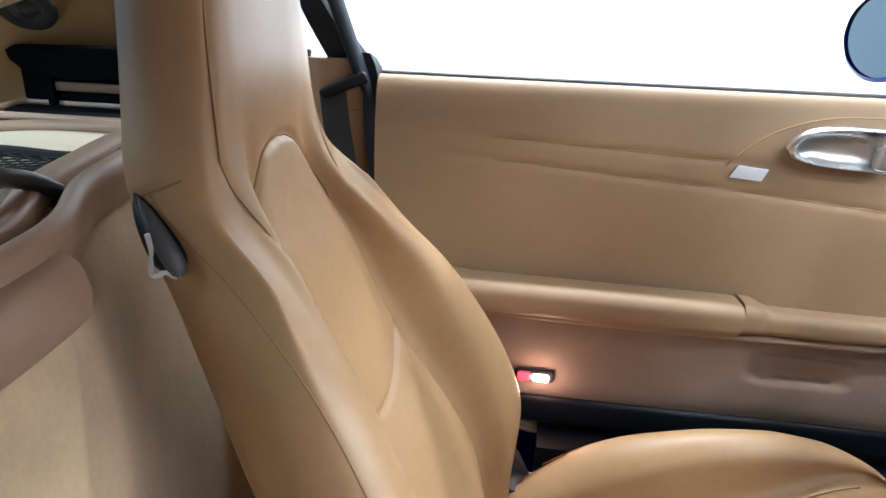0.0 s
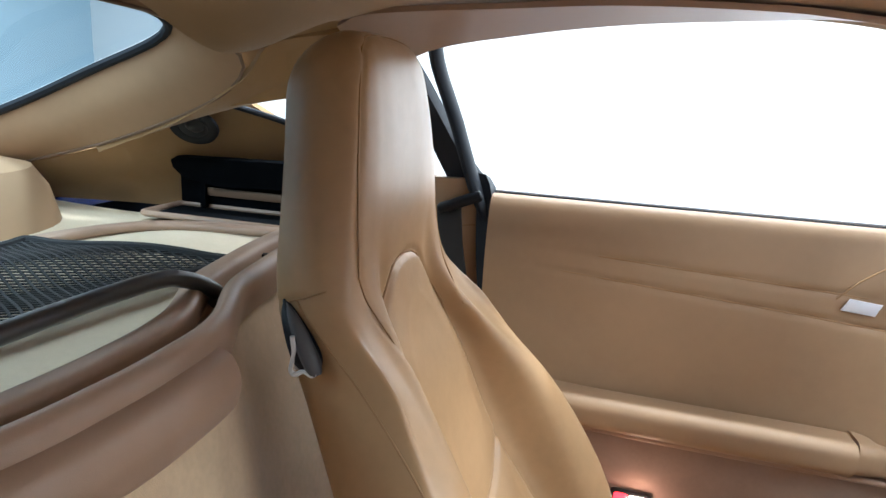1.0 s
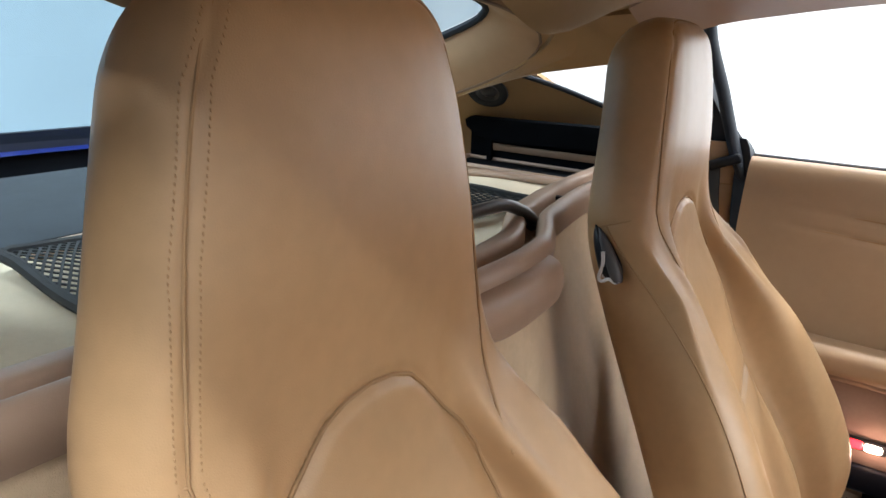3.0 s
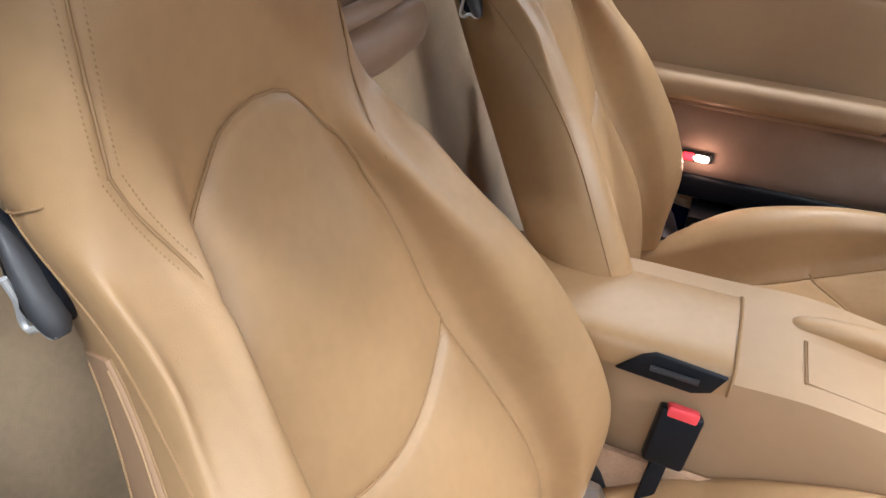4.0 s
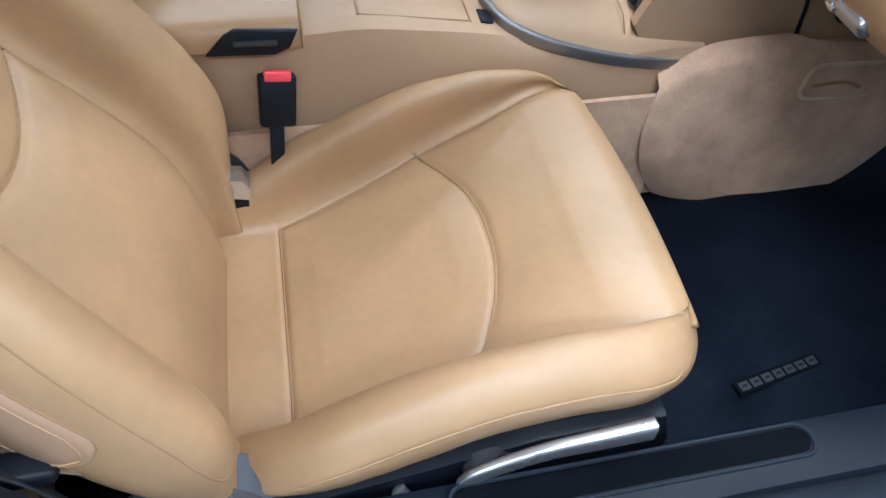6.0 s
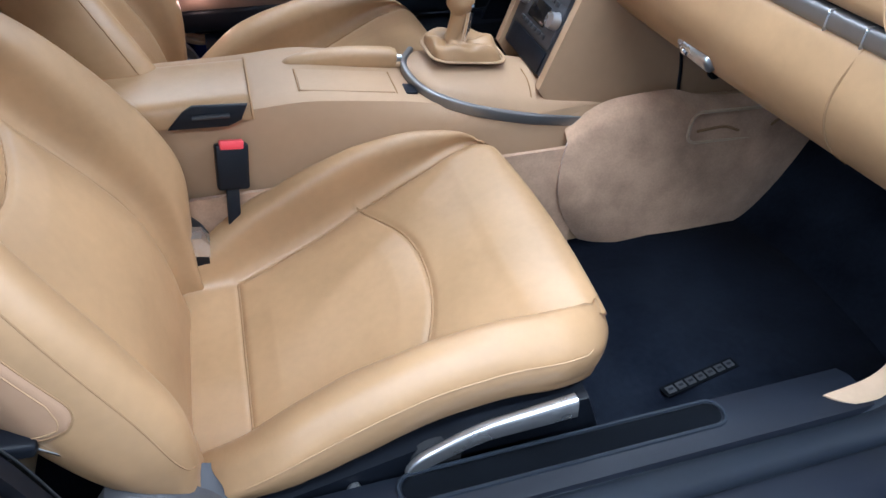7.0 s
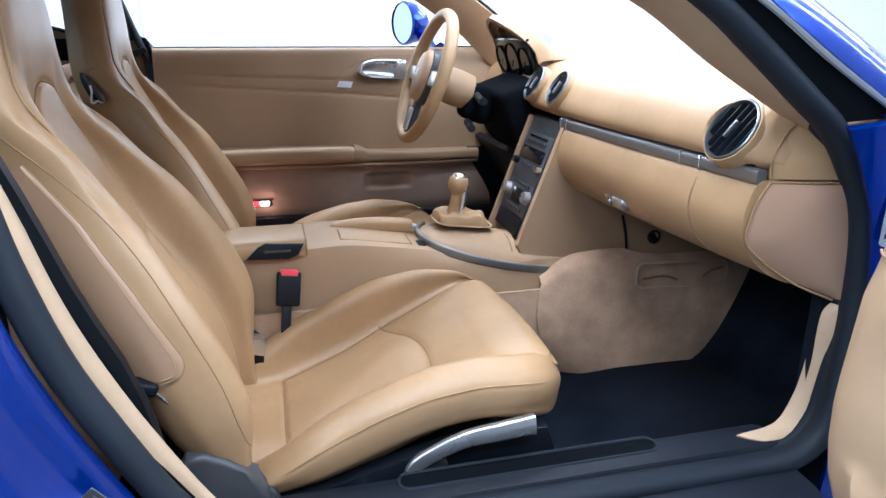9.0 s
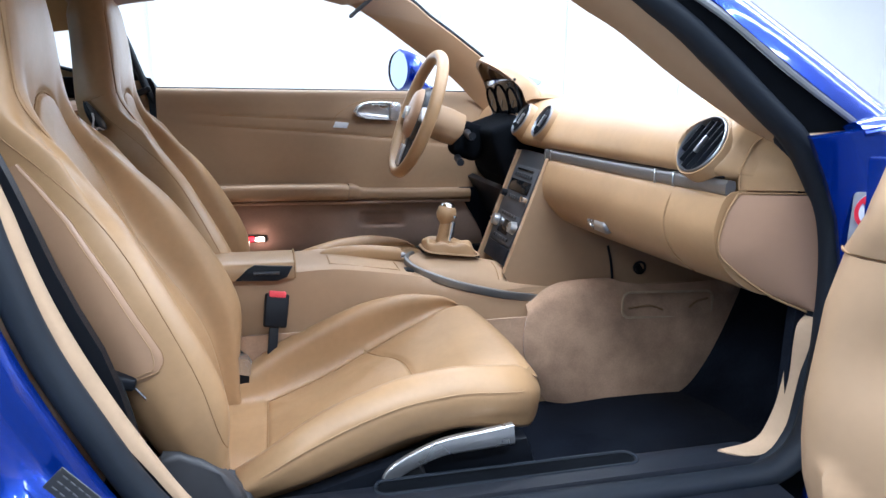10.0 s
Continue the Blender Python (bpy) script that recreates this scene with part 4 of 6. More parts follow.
# front: painted door post behind the hinge
jamb = np.array([[(float(np.interp(0.22 + 0.718 * v, [0.22, 0.64, 0.72, 0.81, 0.87, 0.955], [1.0, 1.02, 1.01, 0.985, 0.955, 0.905])) * (1 - u) + 1.18 * u, -0.795 - 0.05 * u - 0.006 * math.sin(math.pi * min(1, u * 2.5)), 0.22 + 0.718 * v + 0.045 * u * v) for v in np.linspace(0, 1, 12)] for u in np.linspace(0, 1, 16)])
part("door_post", thick_sheet(jamb, -0.02), PAINT, car, "blue painted front door post")
part("post_flange", sweep(smooth_path([(0.935, -0.800, 0.932), (0.957, -0.802, 0.912), (0.982, -0.803, 0.872), (1.006, -0.803, 0.825), (1.022, -0.803, 0.77), (1.034, -0.803, 0.68), (1.040, -0.803, 0.56), (1.03, -0.803, 0.40)], 40), ring(0.0032, 8)), PAINT, car)
wing = np.array([[(1.10 + 0.75 * u, -0.84 - 0.05 * math.sin(u * 2.2), 0.30 + 0.64 * v - 0.12 * u * v) for v in np.linspace(0, 1, 16)] for u in np.linspace(0, 1, 20)])
part("front_wing", thick_sheet(wing, -0.012), PAINT, car, "glossy blue front wing")
part("front_wing", thick_sheet(wing * [1, -1, 1], 0.012), PAINT, car)
bonnet = np.array([[(1.42 + 0.75 * u, -0.86 + 1.72 * v, 0.90 - 0.16 * u * u + 0.035 * math.sin(math.pi * v)) for v in np.linspace(0, 1, 30)] for u in np.linspace(0, 1, 16)])
wing_top = strip_grid([(0.985, -0.838, 0.944), (1.06, -0.842, 0.955), (1.18, -0.846, 0.958), (1.32, -0.872, 0.920), (1.46, -0.884, 0.884)], [(0.985, -0.79, 0.952), (1.08, -0.74, 0.968), (1.20, -0.70, 0.965), (1.34, -0.70, 0.945), (1.46, -0.72, 0.915)], 24, 10, 0.012)
part("wing_top", thick_sheet(wing_top, 0.01), PAINT, car, "glossy blue top of the front wing")
part("bonnet", thick_sheet(bonnet, -0.012), PAINT, car, "glossy blue bonnet")

nose = np.array([[(1.84 + 0.33 * math.sin(math.pi * v) ** 0.5 * (1 - 0.15 * abs(2 * w - 0.8)), -0.87 + 1.74 * v, 0.22 + 0.60 * w) for w in np.linspace(0, 1, 12)] for v in np.linspace(0, 1, 40)])
part("nose", thick_sheet(nose, 0.012), PAINT, car, "blue nose panel")
def wheel_at(x, y):
    w = part("road_wheel", lathe([(0.21, -0.09), (0.30, -0.095), (0.322, -0.08), (0.325, 0.0), (0.322, 0.08), (0.30, 0.095), (0.21, 0.09)], 40), RUBBER, car, "black tyre on a silver rim", at=pose(x, y, 0.325, 90, 0, 0))
    part("rim", lathe([(0.0001, 0.03), (0.06, 0.035), (0.19, 0.05), (0.212, 0.088), (0.212, -0.088), (0.0001, -0.05)], 30), SILVER, w)
for wx, wy in ((1.66, -0.745), (1.66, 0.745), (-0.86, -0.70), (-0.86, 0.70)):
    wheel_at(wx, wy)

# roof skin and headliner
def roof_z(x, y):
    return table(x, [-0.75, -0.55, -0.3, 0, 0.25, 0.42], [1.27, 1.29, 1.305, 1.318, 1.305, 1.262], 0.05) - 0.022 * (abs(y) / 0.62) ** 4
ys = np.linspace(-0.63, 0.592, 50)
Rf = []
for u in np.linspace(0, 1, 50):
    row = []
    for y in ys:
        end = -0.57 + 0.10 * (abs(y) / 0.6) ** 2
        x = end + (0.42 - 0.11 * (abs(y) / 0.63) ** 4 - end) * u
        drop = 0.075 * math.exp(-((x - end) / 0.10) ** 2 - ((abs(y) - 0.36) / 0.13) ** 2)
        row.append((x, y, float(roof_z(x, y)) - drop))
    Rf.append(row)
Rf = np.array(Rf)
solid("ceiling_lining", thick_sheet(Rf, -0.02), HEADLINER, "tan fabric headliner under the car roof", "headliner", "structure")
for sg in (1, -1):
    head_a = [(-0.83, sg * 0.632, 1.112), (-0.695, sg * 0.622, 1.192), (-0.668, sg * 0.58, 1.240), (-0.640, sg * 0.36, 1.276), (-0.636, 0.0, 1.289)]
    head_b = [(-0.42, sg * 0.715, 1.185), (-0.40, sg * 0.66, 1.255), (-0.43, sg * 0.58, 1.288), (-0.50, sg * 0.36, 1.29), (-0.55, 0.0, 1.302)]
    solid("rear_header", thick_sheet(strip_grid(head_a, head_b, 40, 14), -0.012 * sg), HEADLINER, "tan lining between headliner and rear hatch", "trim", "structure")
for sg in (1, -1):
    side_b = [(-0.44, 0.665, 1.195), (-0.352, 0.628, 1.243), (-0.205, 0.612, 1.270), (-0.048, 0.610, 1.289), (0.135, 0.615, 1.299), (0.28, 0.640, 1.306), (0.36, 0.660, 1.296)]
    side_a = [(-0.47, 0.555, 1.270), (-0.42, 0.52, 1.284)] + [(x, 0.50, float(roof_z(x, 0.50)) - 0.004) for x in (-0.34, -0.205, -0.048, 0.135, 0.27)] + [(0.37, 0.54, 1.300)]
    if sg > 0:
        solid("roof_side_trim", thick_sheet(strip_grid(side_a, side_b, 40, 8), 0.008), DARKTAN, "brown trim along the roof edge over the door", "trim", "structure")
part("roof_skin", thick_sheet(np.array([[(x, y, float(roof_z(x, y)) + 0.045) for y in np.linspace(-0.67, 0.67, 50)] for x in np.linspace(-0.74, 0.45, 40)]), -0.01), PAINT, car, "blue roof panel")

# floor carpet with sloping toe board
xs = np.r_[np.linspace(-0.45, 1.12, 20), np.linspace(1.15, 1.46, 20)]
fl = np.array([[(x, y, 0.195 + 2.0 * float(table(x, [0.9, 1.20, 1.7], [0.0, 0.0, 0.50], 0.05))) for y in np.linspace(-0.70, 0.72, 30)] for x in xs])
solid("floor_carpet", thick_sheet(fl, 0.03), CARPET, "dark blue-black carpet on the car floor", "carpet", "structure")
fw = np.array([[(x, -0.725 + 0.012 * math.sin(x * 5), z) for z in np.linspace(0.2, 0.68, 10)] for x in np.linspace(0.99, 1.5, 10)])
part("kick_panel", thick_sheet(fw, 0.02), CARPET, car, "dark carpeted side of the foot well")

# rear bulkhead: carpet wall, leather rim, luggage shelf
def front_edge(y):
    a = abs(y - 0.0)
    return float(table(a, [0, 0.10, 0.16, 0.24, 0.4, 0.75], [-0.40, -0.405, -0.42, -0.465, -0.485, -0.50], 0.025))
yy = np.linspace(-0.74, 0.74, 75)
wallP = np.array([[(front_edge(y) * (1 - t) + (-0.27) * t + 0.03 * t * (1 - t), y, 0.925 - t * 0.73) for t in np.linspace(0, 1, 24)] for y in yy])
bulk = solid("rear_bulkhead", thick_sheet(wallP, -0.03), SUEDE, "tan carpeted bulkhead behind the seats", "bulkhead", "structure")
panelP = []
for y in np.linspace(-0.15, 0.108, 60):
    k = float(np.clip((-0.03 - y) / 0.10, 0, 1)) ** 2
    low = 0.869 + 0.030 * k
    off = front_edge(y) + 0.40
    panelP.append([(x + off, y, z) for x, z in smooth_path([(-0.400, 0.930), (-0.378, 0.9315), (-0.360, 0.925), (-0.352, 0.910), (-0.350, 0.895), (-0.357, low + 0.002), (-0.368, low - 0.003), (-0.385, low - 0.004)], 26)])
part("bulkhead_panel", thick_sheet(np.array(panelP), -0.012), DARKTAN, bulk, "pinkish brown leather panel on the bulkhead")
# the groove's darker leather colour carries the shade of the recess
LEDGE = {"ledge_strip": [(-0.064, 0.915), (-0.060, 0.938), (-0.052, 0.946), (-0.034, 0.947), (-0.027, 0.943), (-0.024, 0.930), (-0.023, 0.915)],
         "ledge_groove": [(-0.027, 0.915), (-0.024, 0.924), (-0.014, 0.922), (-0.005, 0.925), (-0.003, 0.915)],
         "ledge_roll": [(-0.006, 0.912), (-0.005, 0.936), (0.000, 0.947), (0.010, 0.952), (0.020, 0.947), (0.025, 0.934), (0.024, 0.918), (0.018, 0.900)]}
for pname, sec in LEDGE.items():
    P = np.array([[(front_edge(y) + x, y, z + 0.010 * float(np.clip((abs(y) - 0.15) / 0.3, 0, 1))) for x, z in smooth_path(sec, 22)] for y in np.linspace(-0.70, 0.70, 120)])
    part(pname, thick_sheet(P, -0.006), GROOVEM if pname == "ledge_groove" else DARKTAN, bulk, {"ledge_strip": "flat brown leather strip", "ledge_groove": "leather channel, its recess shade put into the dark brown", "ledge_roll": "rolled brown leather edge"}[pname])
shelf = np.array([[(front_edge(y) - 0.055 - 0.82 * t, y, 0.915 + 0.004 * math.sin(9 * t)) for t in np.linspace(0, 1, 20)] for y in np.linspace(-0.68, 0.68, 40)])
shelf_ob = solid("luggage_shelf", thick_sheet(shelf, 0.02), SHELFM, "pale beige carpeted luggage shelf behind the seats", "shelf")

# ---- dashboard ----
def strip_x(y):
    return 0.800 + 0.050 * (min(abs(y), 0.76) / 0.72) ** 1.6


dash = thing("dashboard", "tan leather dashboard with round vents and silver strip", "dashboard")
DY = np.r_[np.linspace(-0.722, -0.68, 14), np.linspace(-0.677, -0.56, 40), np.linspace(-0.55, -0.08, 30), np.linspace(-0.07, 0.22, 80), np.linspace(0.23, 0.735, 40)]
VENTS = [(0.843, -0.640, 0.911, 0.056), (0.797, -0.008, 0.926, 0.047), (0.797, 0.150, 0.926, 0.047)]
upper = [(0.016, 0.853), (-0.005, 0.862), (-0.018, 0.880), (-0.010, 0.912), (0.014, 0.948), (0.052, 0.975), (0.108, 0.988), (0.19, 0.992), (0.36, 0.985), (0.52, 0.965), (0.52, 0.86), (0.2, 0.85)]
lower = [(0.03, 0.842), (-0.006, 0.836), (-0.022, 0.80), (-0.026, 0.765), (-0.014, 0.728), (0.012, 0.695), (0.05, 0.668), (0.10, 0.652), (0.2, 0.65), (0.34, 0.69), (0.3, 0.83)]
def loft_y(sec, ys, f=None, m=70):
    rows = []
    for y in ys:
        pts = smooth_path([(strip_x(y) + a, z) for a, z in sec], m)
        rows.append([(f(x, y, z) if f else (x, y, z)) for x, z in pts])
    P = np.array(rows)
    nu, nv = P.shape[:2]
    return mesh_of("loft", P.reshape(-1, 3), [(i * nv + j, (i + 1) * nv + j, (i + 1) * nv + (j + 1) % nv, i * nv + (j + 1) % nv) for i in range(nu - 1) for j in range(nv)] + [tuple(range(nv)), tuple((nu - 1) * nv + j for j in range(nv))], True, 50)
def pad_end(x, y, z):
    k = max(0.0, min(1.0, (-0.682 - y) / 0.04)) ** 2
    for vx, vy, vz, vr in VENTS:
        if x < vx + 0.09:
            far = math.hypot(y - vy, (z - vz) * 0.866 + (x - vx) * 0.5)
            x += 0.045 * max(0.0, min(1.0, (vr * 1.03 - far) / 0.009))
    return (x + 0.05 * k, y, z - 0.045 * k * max(0.0, min(1.0, (z - 0.86) / 0.08)))
part("upper_pad", loft_y(upper, DY, pad_end, 300), LEATHER, dash, "tan leather dashboard top")
part("glove_box", loft_y(lower, np.linspace(-0.716, -0.055, 50)), LEATHER, dash, "tan leather glove box")
# driver's half is near black: the shade under the dash is in its colour
part("driver_panel", loft_y(lower, np.linspace(0.185, 0.735, 40)), NEARBLACK, dash, "lower dashboard before the driver, its shade coloured black")
part("trim_strip", sweep(np.array([(strip_x(y) - 0.002, y, 0.846) for y in np.linspace(-0.715, -0.035, 60)]), rrect(0.022, 0.026, 0.008, 4)), STRIPM, dash, "satin silver dashboard strip")


def vent(cx, cy, cz, r, yaw, tilt, slats=6):
    base = new("air_vent")
    base.parent = dash
    base.matrix_basis = Matrix.Translation((cx, cy, cz)) @ pose(0, 0, 0, 0, -90 + tilt, 0) if yaw == 0 else Matrix.Translation((cx, cy, cz)) @ pose(0, 0, 0, 0, 0, yaw) @ pose(0, 0, 0, 0, -90 + tilt, 0)
    me = lathe([(r * 0.91, -0.02), (r * 0.92, 0.000), (r * 0.945, 0.0025), (r * 0.985, 0.001), (r * 1.0, -0.004), (r * 0.99, -0.02)], 48)
    part("vent_ring", me, RINGM, base, "satin silver vent ring")
    part("vent_housing", lathe([(r * 0.985, -0.012), (r * 0.99, -0.003), (r * 1.01, -0.0015), (r * 1.05, -0.002), (r * 1.075, -0.006), (r * 1.085, -0.030)], 48), LEATHER, base, "tan leather vent housing")
    part("vent_bowl", lathe([(0.0001, -0.028), (r * 0.92, -0.028), (r * 0.92, -0.004)], 40), NEARBLACK, base)
    for i in range(slats):
        u = (i - (slats - 1) / 2) / slats * 2 * r * 0.9
        half = math.sqrt(max(0, (0.90 * r) ** 2 - u * u))
        part("slat", rbox(0.003, 2 * half, 0.016, 0.001, 1), BLACK, base, at=pose(0, 0, -0.010, 0, 0, 72) @ pose(u, 0, 0, 0, 25, 0))
    part("vent_tab", rbox(0.034, 0.005, 0.008, 0.002, 2), SILVER, base, at=pose(0.0, 0, 0.0, 0, 0, -15))
    return base


for vx, vy, vz, vr in VENTS:
    vent(vx - 0.009, vy, vz + 0.004, vr, 1 if vy < -0.5 else -4, 30)

# centre stack
def stack_place(u, v, w=0.0):
    """u across from the passenger side, v up the sloping face, w out of it."""
    base, top = Vector((0.690, 0, 0.545)), Vector((0.806, 0, 0.850))
    d = (top - base).normalized()
    n = Vector((-d.z, 0, d.x))
    return base + d * v + n * w + Vector((0, -0.035 + u, 0))


console = thing("centre_console", "tan leather centre console between the seats", "console")
stack = part("radio_panel", prism([(-0.004, 0.0), (0.194, 0.0), (0.212, 0.318), (-0.022, 0.318)], lambda u, v, w: stack_place(u, v, w - 0.02), 0.022, 0.004), DARKGREY, console, "dark grey radio and heater panel")
side = [(0.690, 0.535), (0.72, 0.49), (0.85, 0.48), (1.05, 0.49), (1.05, 0.78), (0.83, 0.84), (0.803, 0.84)]
for sy, th in ((-0.062, 0.025), (0.165, 0.025)):
    part("stack_flank", prism(side, lambda u, v, w: Vector((u - 0.012, sy + w, v)), th, 0.008, 3), TRIM, console, "tan leather side of the centre stack")

# tunnel
TUN_X = [-0.25, -0.1, 0.14, 0.23, 0.44, 0.55, 0.68, 0.8, 1.0, 1.2]
TUN_Z = [0.57, 0.572, 0.574, 0.582, 0.548, 0.512, 0.478, 0.462, 0.455, 0.45]
def tunnel_section(x):
    z = float(table(x, TUN_X, TUN_Z, 0.03))
    return smooth_path([(-0.13, 0.19), (-0.105, 0.35), (-0.088, 0.5), (-0.078, z - 0.012), (-0.062, z), (0.03, z + 0.002), (0.13, z), (0.15, z - 0.02), (0.165, 0.45), (0.18, 0.19)], 50)
P = np.array([[(x, y, z) for y, z in tunnel_section(x)] for x in np.linspace(-0.28, 1.25, 70)])
part("tunnel_cover", thick_sheet(P, 0.01), TRIM, console, "tan leather tunnel cover")

# ---- both seats ----
seat, seat_back, seat_cush = build_seat(-1)
seat.matrix_world = pose(0, SEAT_Y, 0)
seat2, _, _ = build_seat(1, (seat_back.data, None))
seat2.matrix_world = pose(0, SEAT_Y + SEAT_GAP, 0)

# ---- rear of the cabin ----
def mirror_y(P):
    return P[:, ::-1] * [1, -1, 1]


# hatch: glass, black gasket, inner lining, rubber seam
HE = [(-1.72, 0.47, 0.90), (-1.40, 0.52, 1.01), (-1.117, 0.545, 1.107), (-0.927, 0.55, 1.182), (-0.80, 0.552, 1.232), (-0.755, 0.535, 1.258), (-0.735, 0.47, 1.275), (-0.715, 0.30, 1.29), (-0.705, 0.0, 1.296)]
HA = [(-1.72, 0.55, 0.80), (-1.45, 0.585, 0.90), (-1.20, 0.60, 0.988), (-0.932, 0.605, 1.061), (-0.74, 0.607, 1.135), (-0.668, 0.60, 1.185), (-0.655, 0.56, 1.225), (-0.648, 0.36, 1.262), (-0.645, 0.0, 1.275)]
hatch = thing("rear_hatch", "sloping rear hatch window with tan lining and black gasket", "hatch")
for sg in (1, -1):
    E_, A_ = np.array(HE) * [1, sg, 1], np.array(HA) * [1, sg, 1]
    part("hatch_lining", thick_sheet(strip_grid(A_, E_, 60, 10, 0.012, (0.2, -sg * 0.8, -0.5)), 0.015 * sg), TRIM, hatch, "tan leather hatch lining")
    part("gasket", tube(E_, 0.0085, 70, 8), RUBBER, hatch, "black hatch glass gasket")
    part("lining_joint", tube(A_, 0.0030, 70, 8), GROOVEM, hatch)
gl = np.array([smooth_path(np.array(HE) * [1, 1, 1], 40) * [1, s, 1] for s in np.linspace(1, -1, 24)])
gl[:, :, 2] += 0.01 + 0.02 * (1 - np.linspace(-1, 1, 24)[:, None] ** 2)
pane = part("glass_pane", grid_mesh(gl), glass("grey_tint_glass", (0.45, 0.53, 0.57)), hatch, "lightly tinted rear glass")

# quarter trims with speaker, and the tail end that closes the cabin
for sg in (1, -1):
    low = [(-0.30, sg * 0.765, 0.93), (-0.55, sg * 0.775, 0.915), (-0.80, sg * 0.77, 0.912), (-1.05, sg * 0.74, 0.915), (-1.35, sg * 0.68, 0.91), (-1.72, sg * 0.60, 0.88)]
    top = [(-0.36, sg * 0.735, 1.12), (-0.50, sg * 0.70, 1.19), (-0.66, sg * 0.615, 1.195), (-0.93, sg * 0.607, 1.062), (-1.2, sg * 0.602, 0.99), (-1.72, sg * 0.56, 0.88)]
    if sg < 0:
        P = strip_grid(low, top, 60, 20, 0.03, (0, sg, 0.1))
        solid("quarter_trim", thick_sheet(P, 0.012), HEADLINER, "tan quarter trim beside the hatch", "trim", "structure")
    else:
        # two pieces leave the small rear side window open
        P = strip_grid(low, [(-0.30, 0.755, 1.0), (-0.5, 0.765, 1.045), (-0.68, 0.755, 1.10), (-0.78, 0.72, 1.135), (-1.0, 0.63, 1.04), (-1.2, 0.602, 0.99), (-1.72, 0.56, 0.88)], 70, 20, 0.025, (0, sg, 0.0))
        solid("quarter_trim", thick_sheet(P, -0.012), HEADLINER, "tan quarter trim with loudspeaker beside the hatch", "trim", "structure")
        P = strip_grid([(-0.80, 0.722, 1.13), (-0.74, 0.71, 1.142), (-0.64, 0.70, 1.160), (-0.52, 0.695, 1.18), (-0.40, 0.69, 1.20)], [(-0.98, 0.605, 1.045), (-0.80, 0.607, 1.115), (-0.668, 0.605, 1.19), (-0.60, 0.60, 1.25), (-0.40, 0.60, 1.275)], 40, 10, 0.012, (0, 1, 0.3))
        solid("quarter_trim", thick_sheet(P, -0.012), HEADLINER, "tan rail trim above the rear side window", "trim", "structure")
        part("window_rubber", tube([(-0.79, 0.715, 1.135), (-0.68, 0.752, 1.104), (-0.58, 0.763, 1.073), (-0.45, 0.766, 1.04), (-0.38, 0.763, 1.03)], 0.006, 40, 8), RUBBER, car)
sp = thing("loudspeaker", "small black oval loudspeaker in the quarter trim", "loudspeaker")
SPK = Matrix.Translation((-0.8316, 0.690, 1.0847)) @ pose(0, 0, 0, 118, 0, 6)
part("speaker_ring", lathe([(0.030, 0.0), (0.040, 0.003), (0.050, 0.0), (0.050, -0.006)], 36), BLACK, sp, at=SPK @ Matrix.Diagonal((1, 0.75, 1, 1)))
part("speaker_cone", lathe([(0.0001, 0.004), (0.01, 0.003), (0.02, -0.006), (0.034, 0.001)], 36), DARKGREY, sp, at=SPK @ Matrix.Diagonal((1, 0.75, 1, 1)))
tail = np.array([[(-1.74, y, z) for z in np.linspace(0.2, 0.95, 6)] for y in np.linspace(-0.85, 0.85, 8)])
part("tail_panel", thick_sheet(tail, 0.02), BLACK, car)
for sg in (1, -1):
    sidew = np.array([[(x, sg * 0.80, z) for z in np.linspace(0.2, 0.93, 6)] for x in np.linspace(-1.74, -0.25, 8)])
    part("inner_side", thick_sheet(sidew, 0.02), BLACK, car)

# side storage box with its lid up
for sg in (1,):
    box = thing("storage_box", "open black side storage box with raised lid", "storage box")
    # flat near-black sheet stands in for the shaded depth of the box
    part("box_shade", rbox(0.42, 0.105, 0.006, 0.002, center=(-0.675, sg * 0.668, 0.9235)), NEARBLACK, box)
    part("box_edge", sweep(np.array([(-0.675 + u, sg * 0.668 + v, 0.929) for u, v in rrect(0.435, 0.118, 0.012, 4)]), ring(0.006, 8), True), DARKTAN, box)
    lidP = [(-0.215, -0.012), (-0.19, -0.032), (-0.12, -0.042), (0.2, -0.042), (0.215, -0.02), (0.215, 0.012), (-0.205, 0.012), (-0.22, 0.004)]
    part("lid", prism(lidP, lambda u, v, w: Vector((-0.68 + u, sg * (0.735 - w), 1.018 + v + 0.02 * u)), 0.03, 0.006), NEARBLACK, box, "raised black lid")
    part("stay", rbox(0.014, 0.012, 0.055, 0.003, center=(-0.83, sg * 0.715, 0.955)), NEARBLACK, box)
    part("box_back", rbox(0.43, 0.006, 0.075, 0.002, center=(-0.675, sg * 0.727, 0.964)), NEARBLACK, box)
    part("back_strip", rbox(0.34, 0.006, 0.016, 0.002, center=(-0.66, sg * 0.719, 0.960)), GROOVEM, box)
part("shelf_trim", sweep(smooth_path([(-0.42, 0.60, 0.928), (-0.60, 0.592, 0.926), (-0.78, 0.575, 0.922), (-0.86, 0.50, 0.922), (-0.90, 0.35, 0.922), (-0.91, 0.1, 0.922), (-0.91, -0.3, 0.922)], 50), rrect(0.035, 0.014, 0.006, 3)), DARKTAN, shelf_ob, "brown leather shelf edge")
solid("strut_tower", lathe([(0.0001, 0.16), (0.07, 0.155), (0.10, 0.14), (0.115, 0.10), (0.13, 0.0)], 30), TRIM, "rounded tan trim cover over the rear strut", "trim cover", at=pose(-1.16, 0.42, 0.885) @ Matrix.Diagonal((1.5, 1.6, 0.9, 1)))

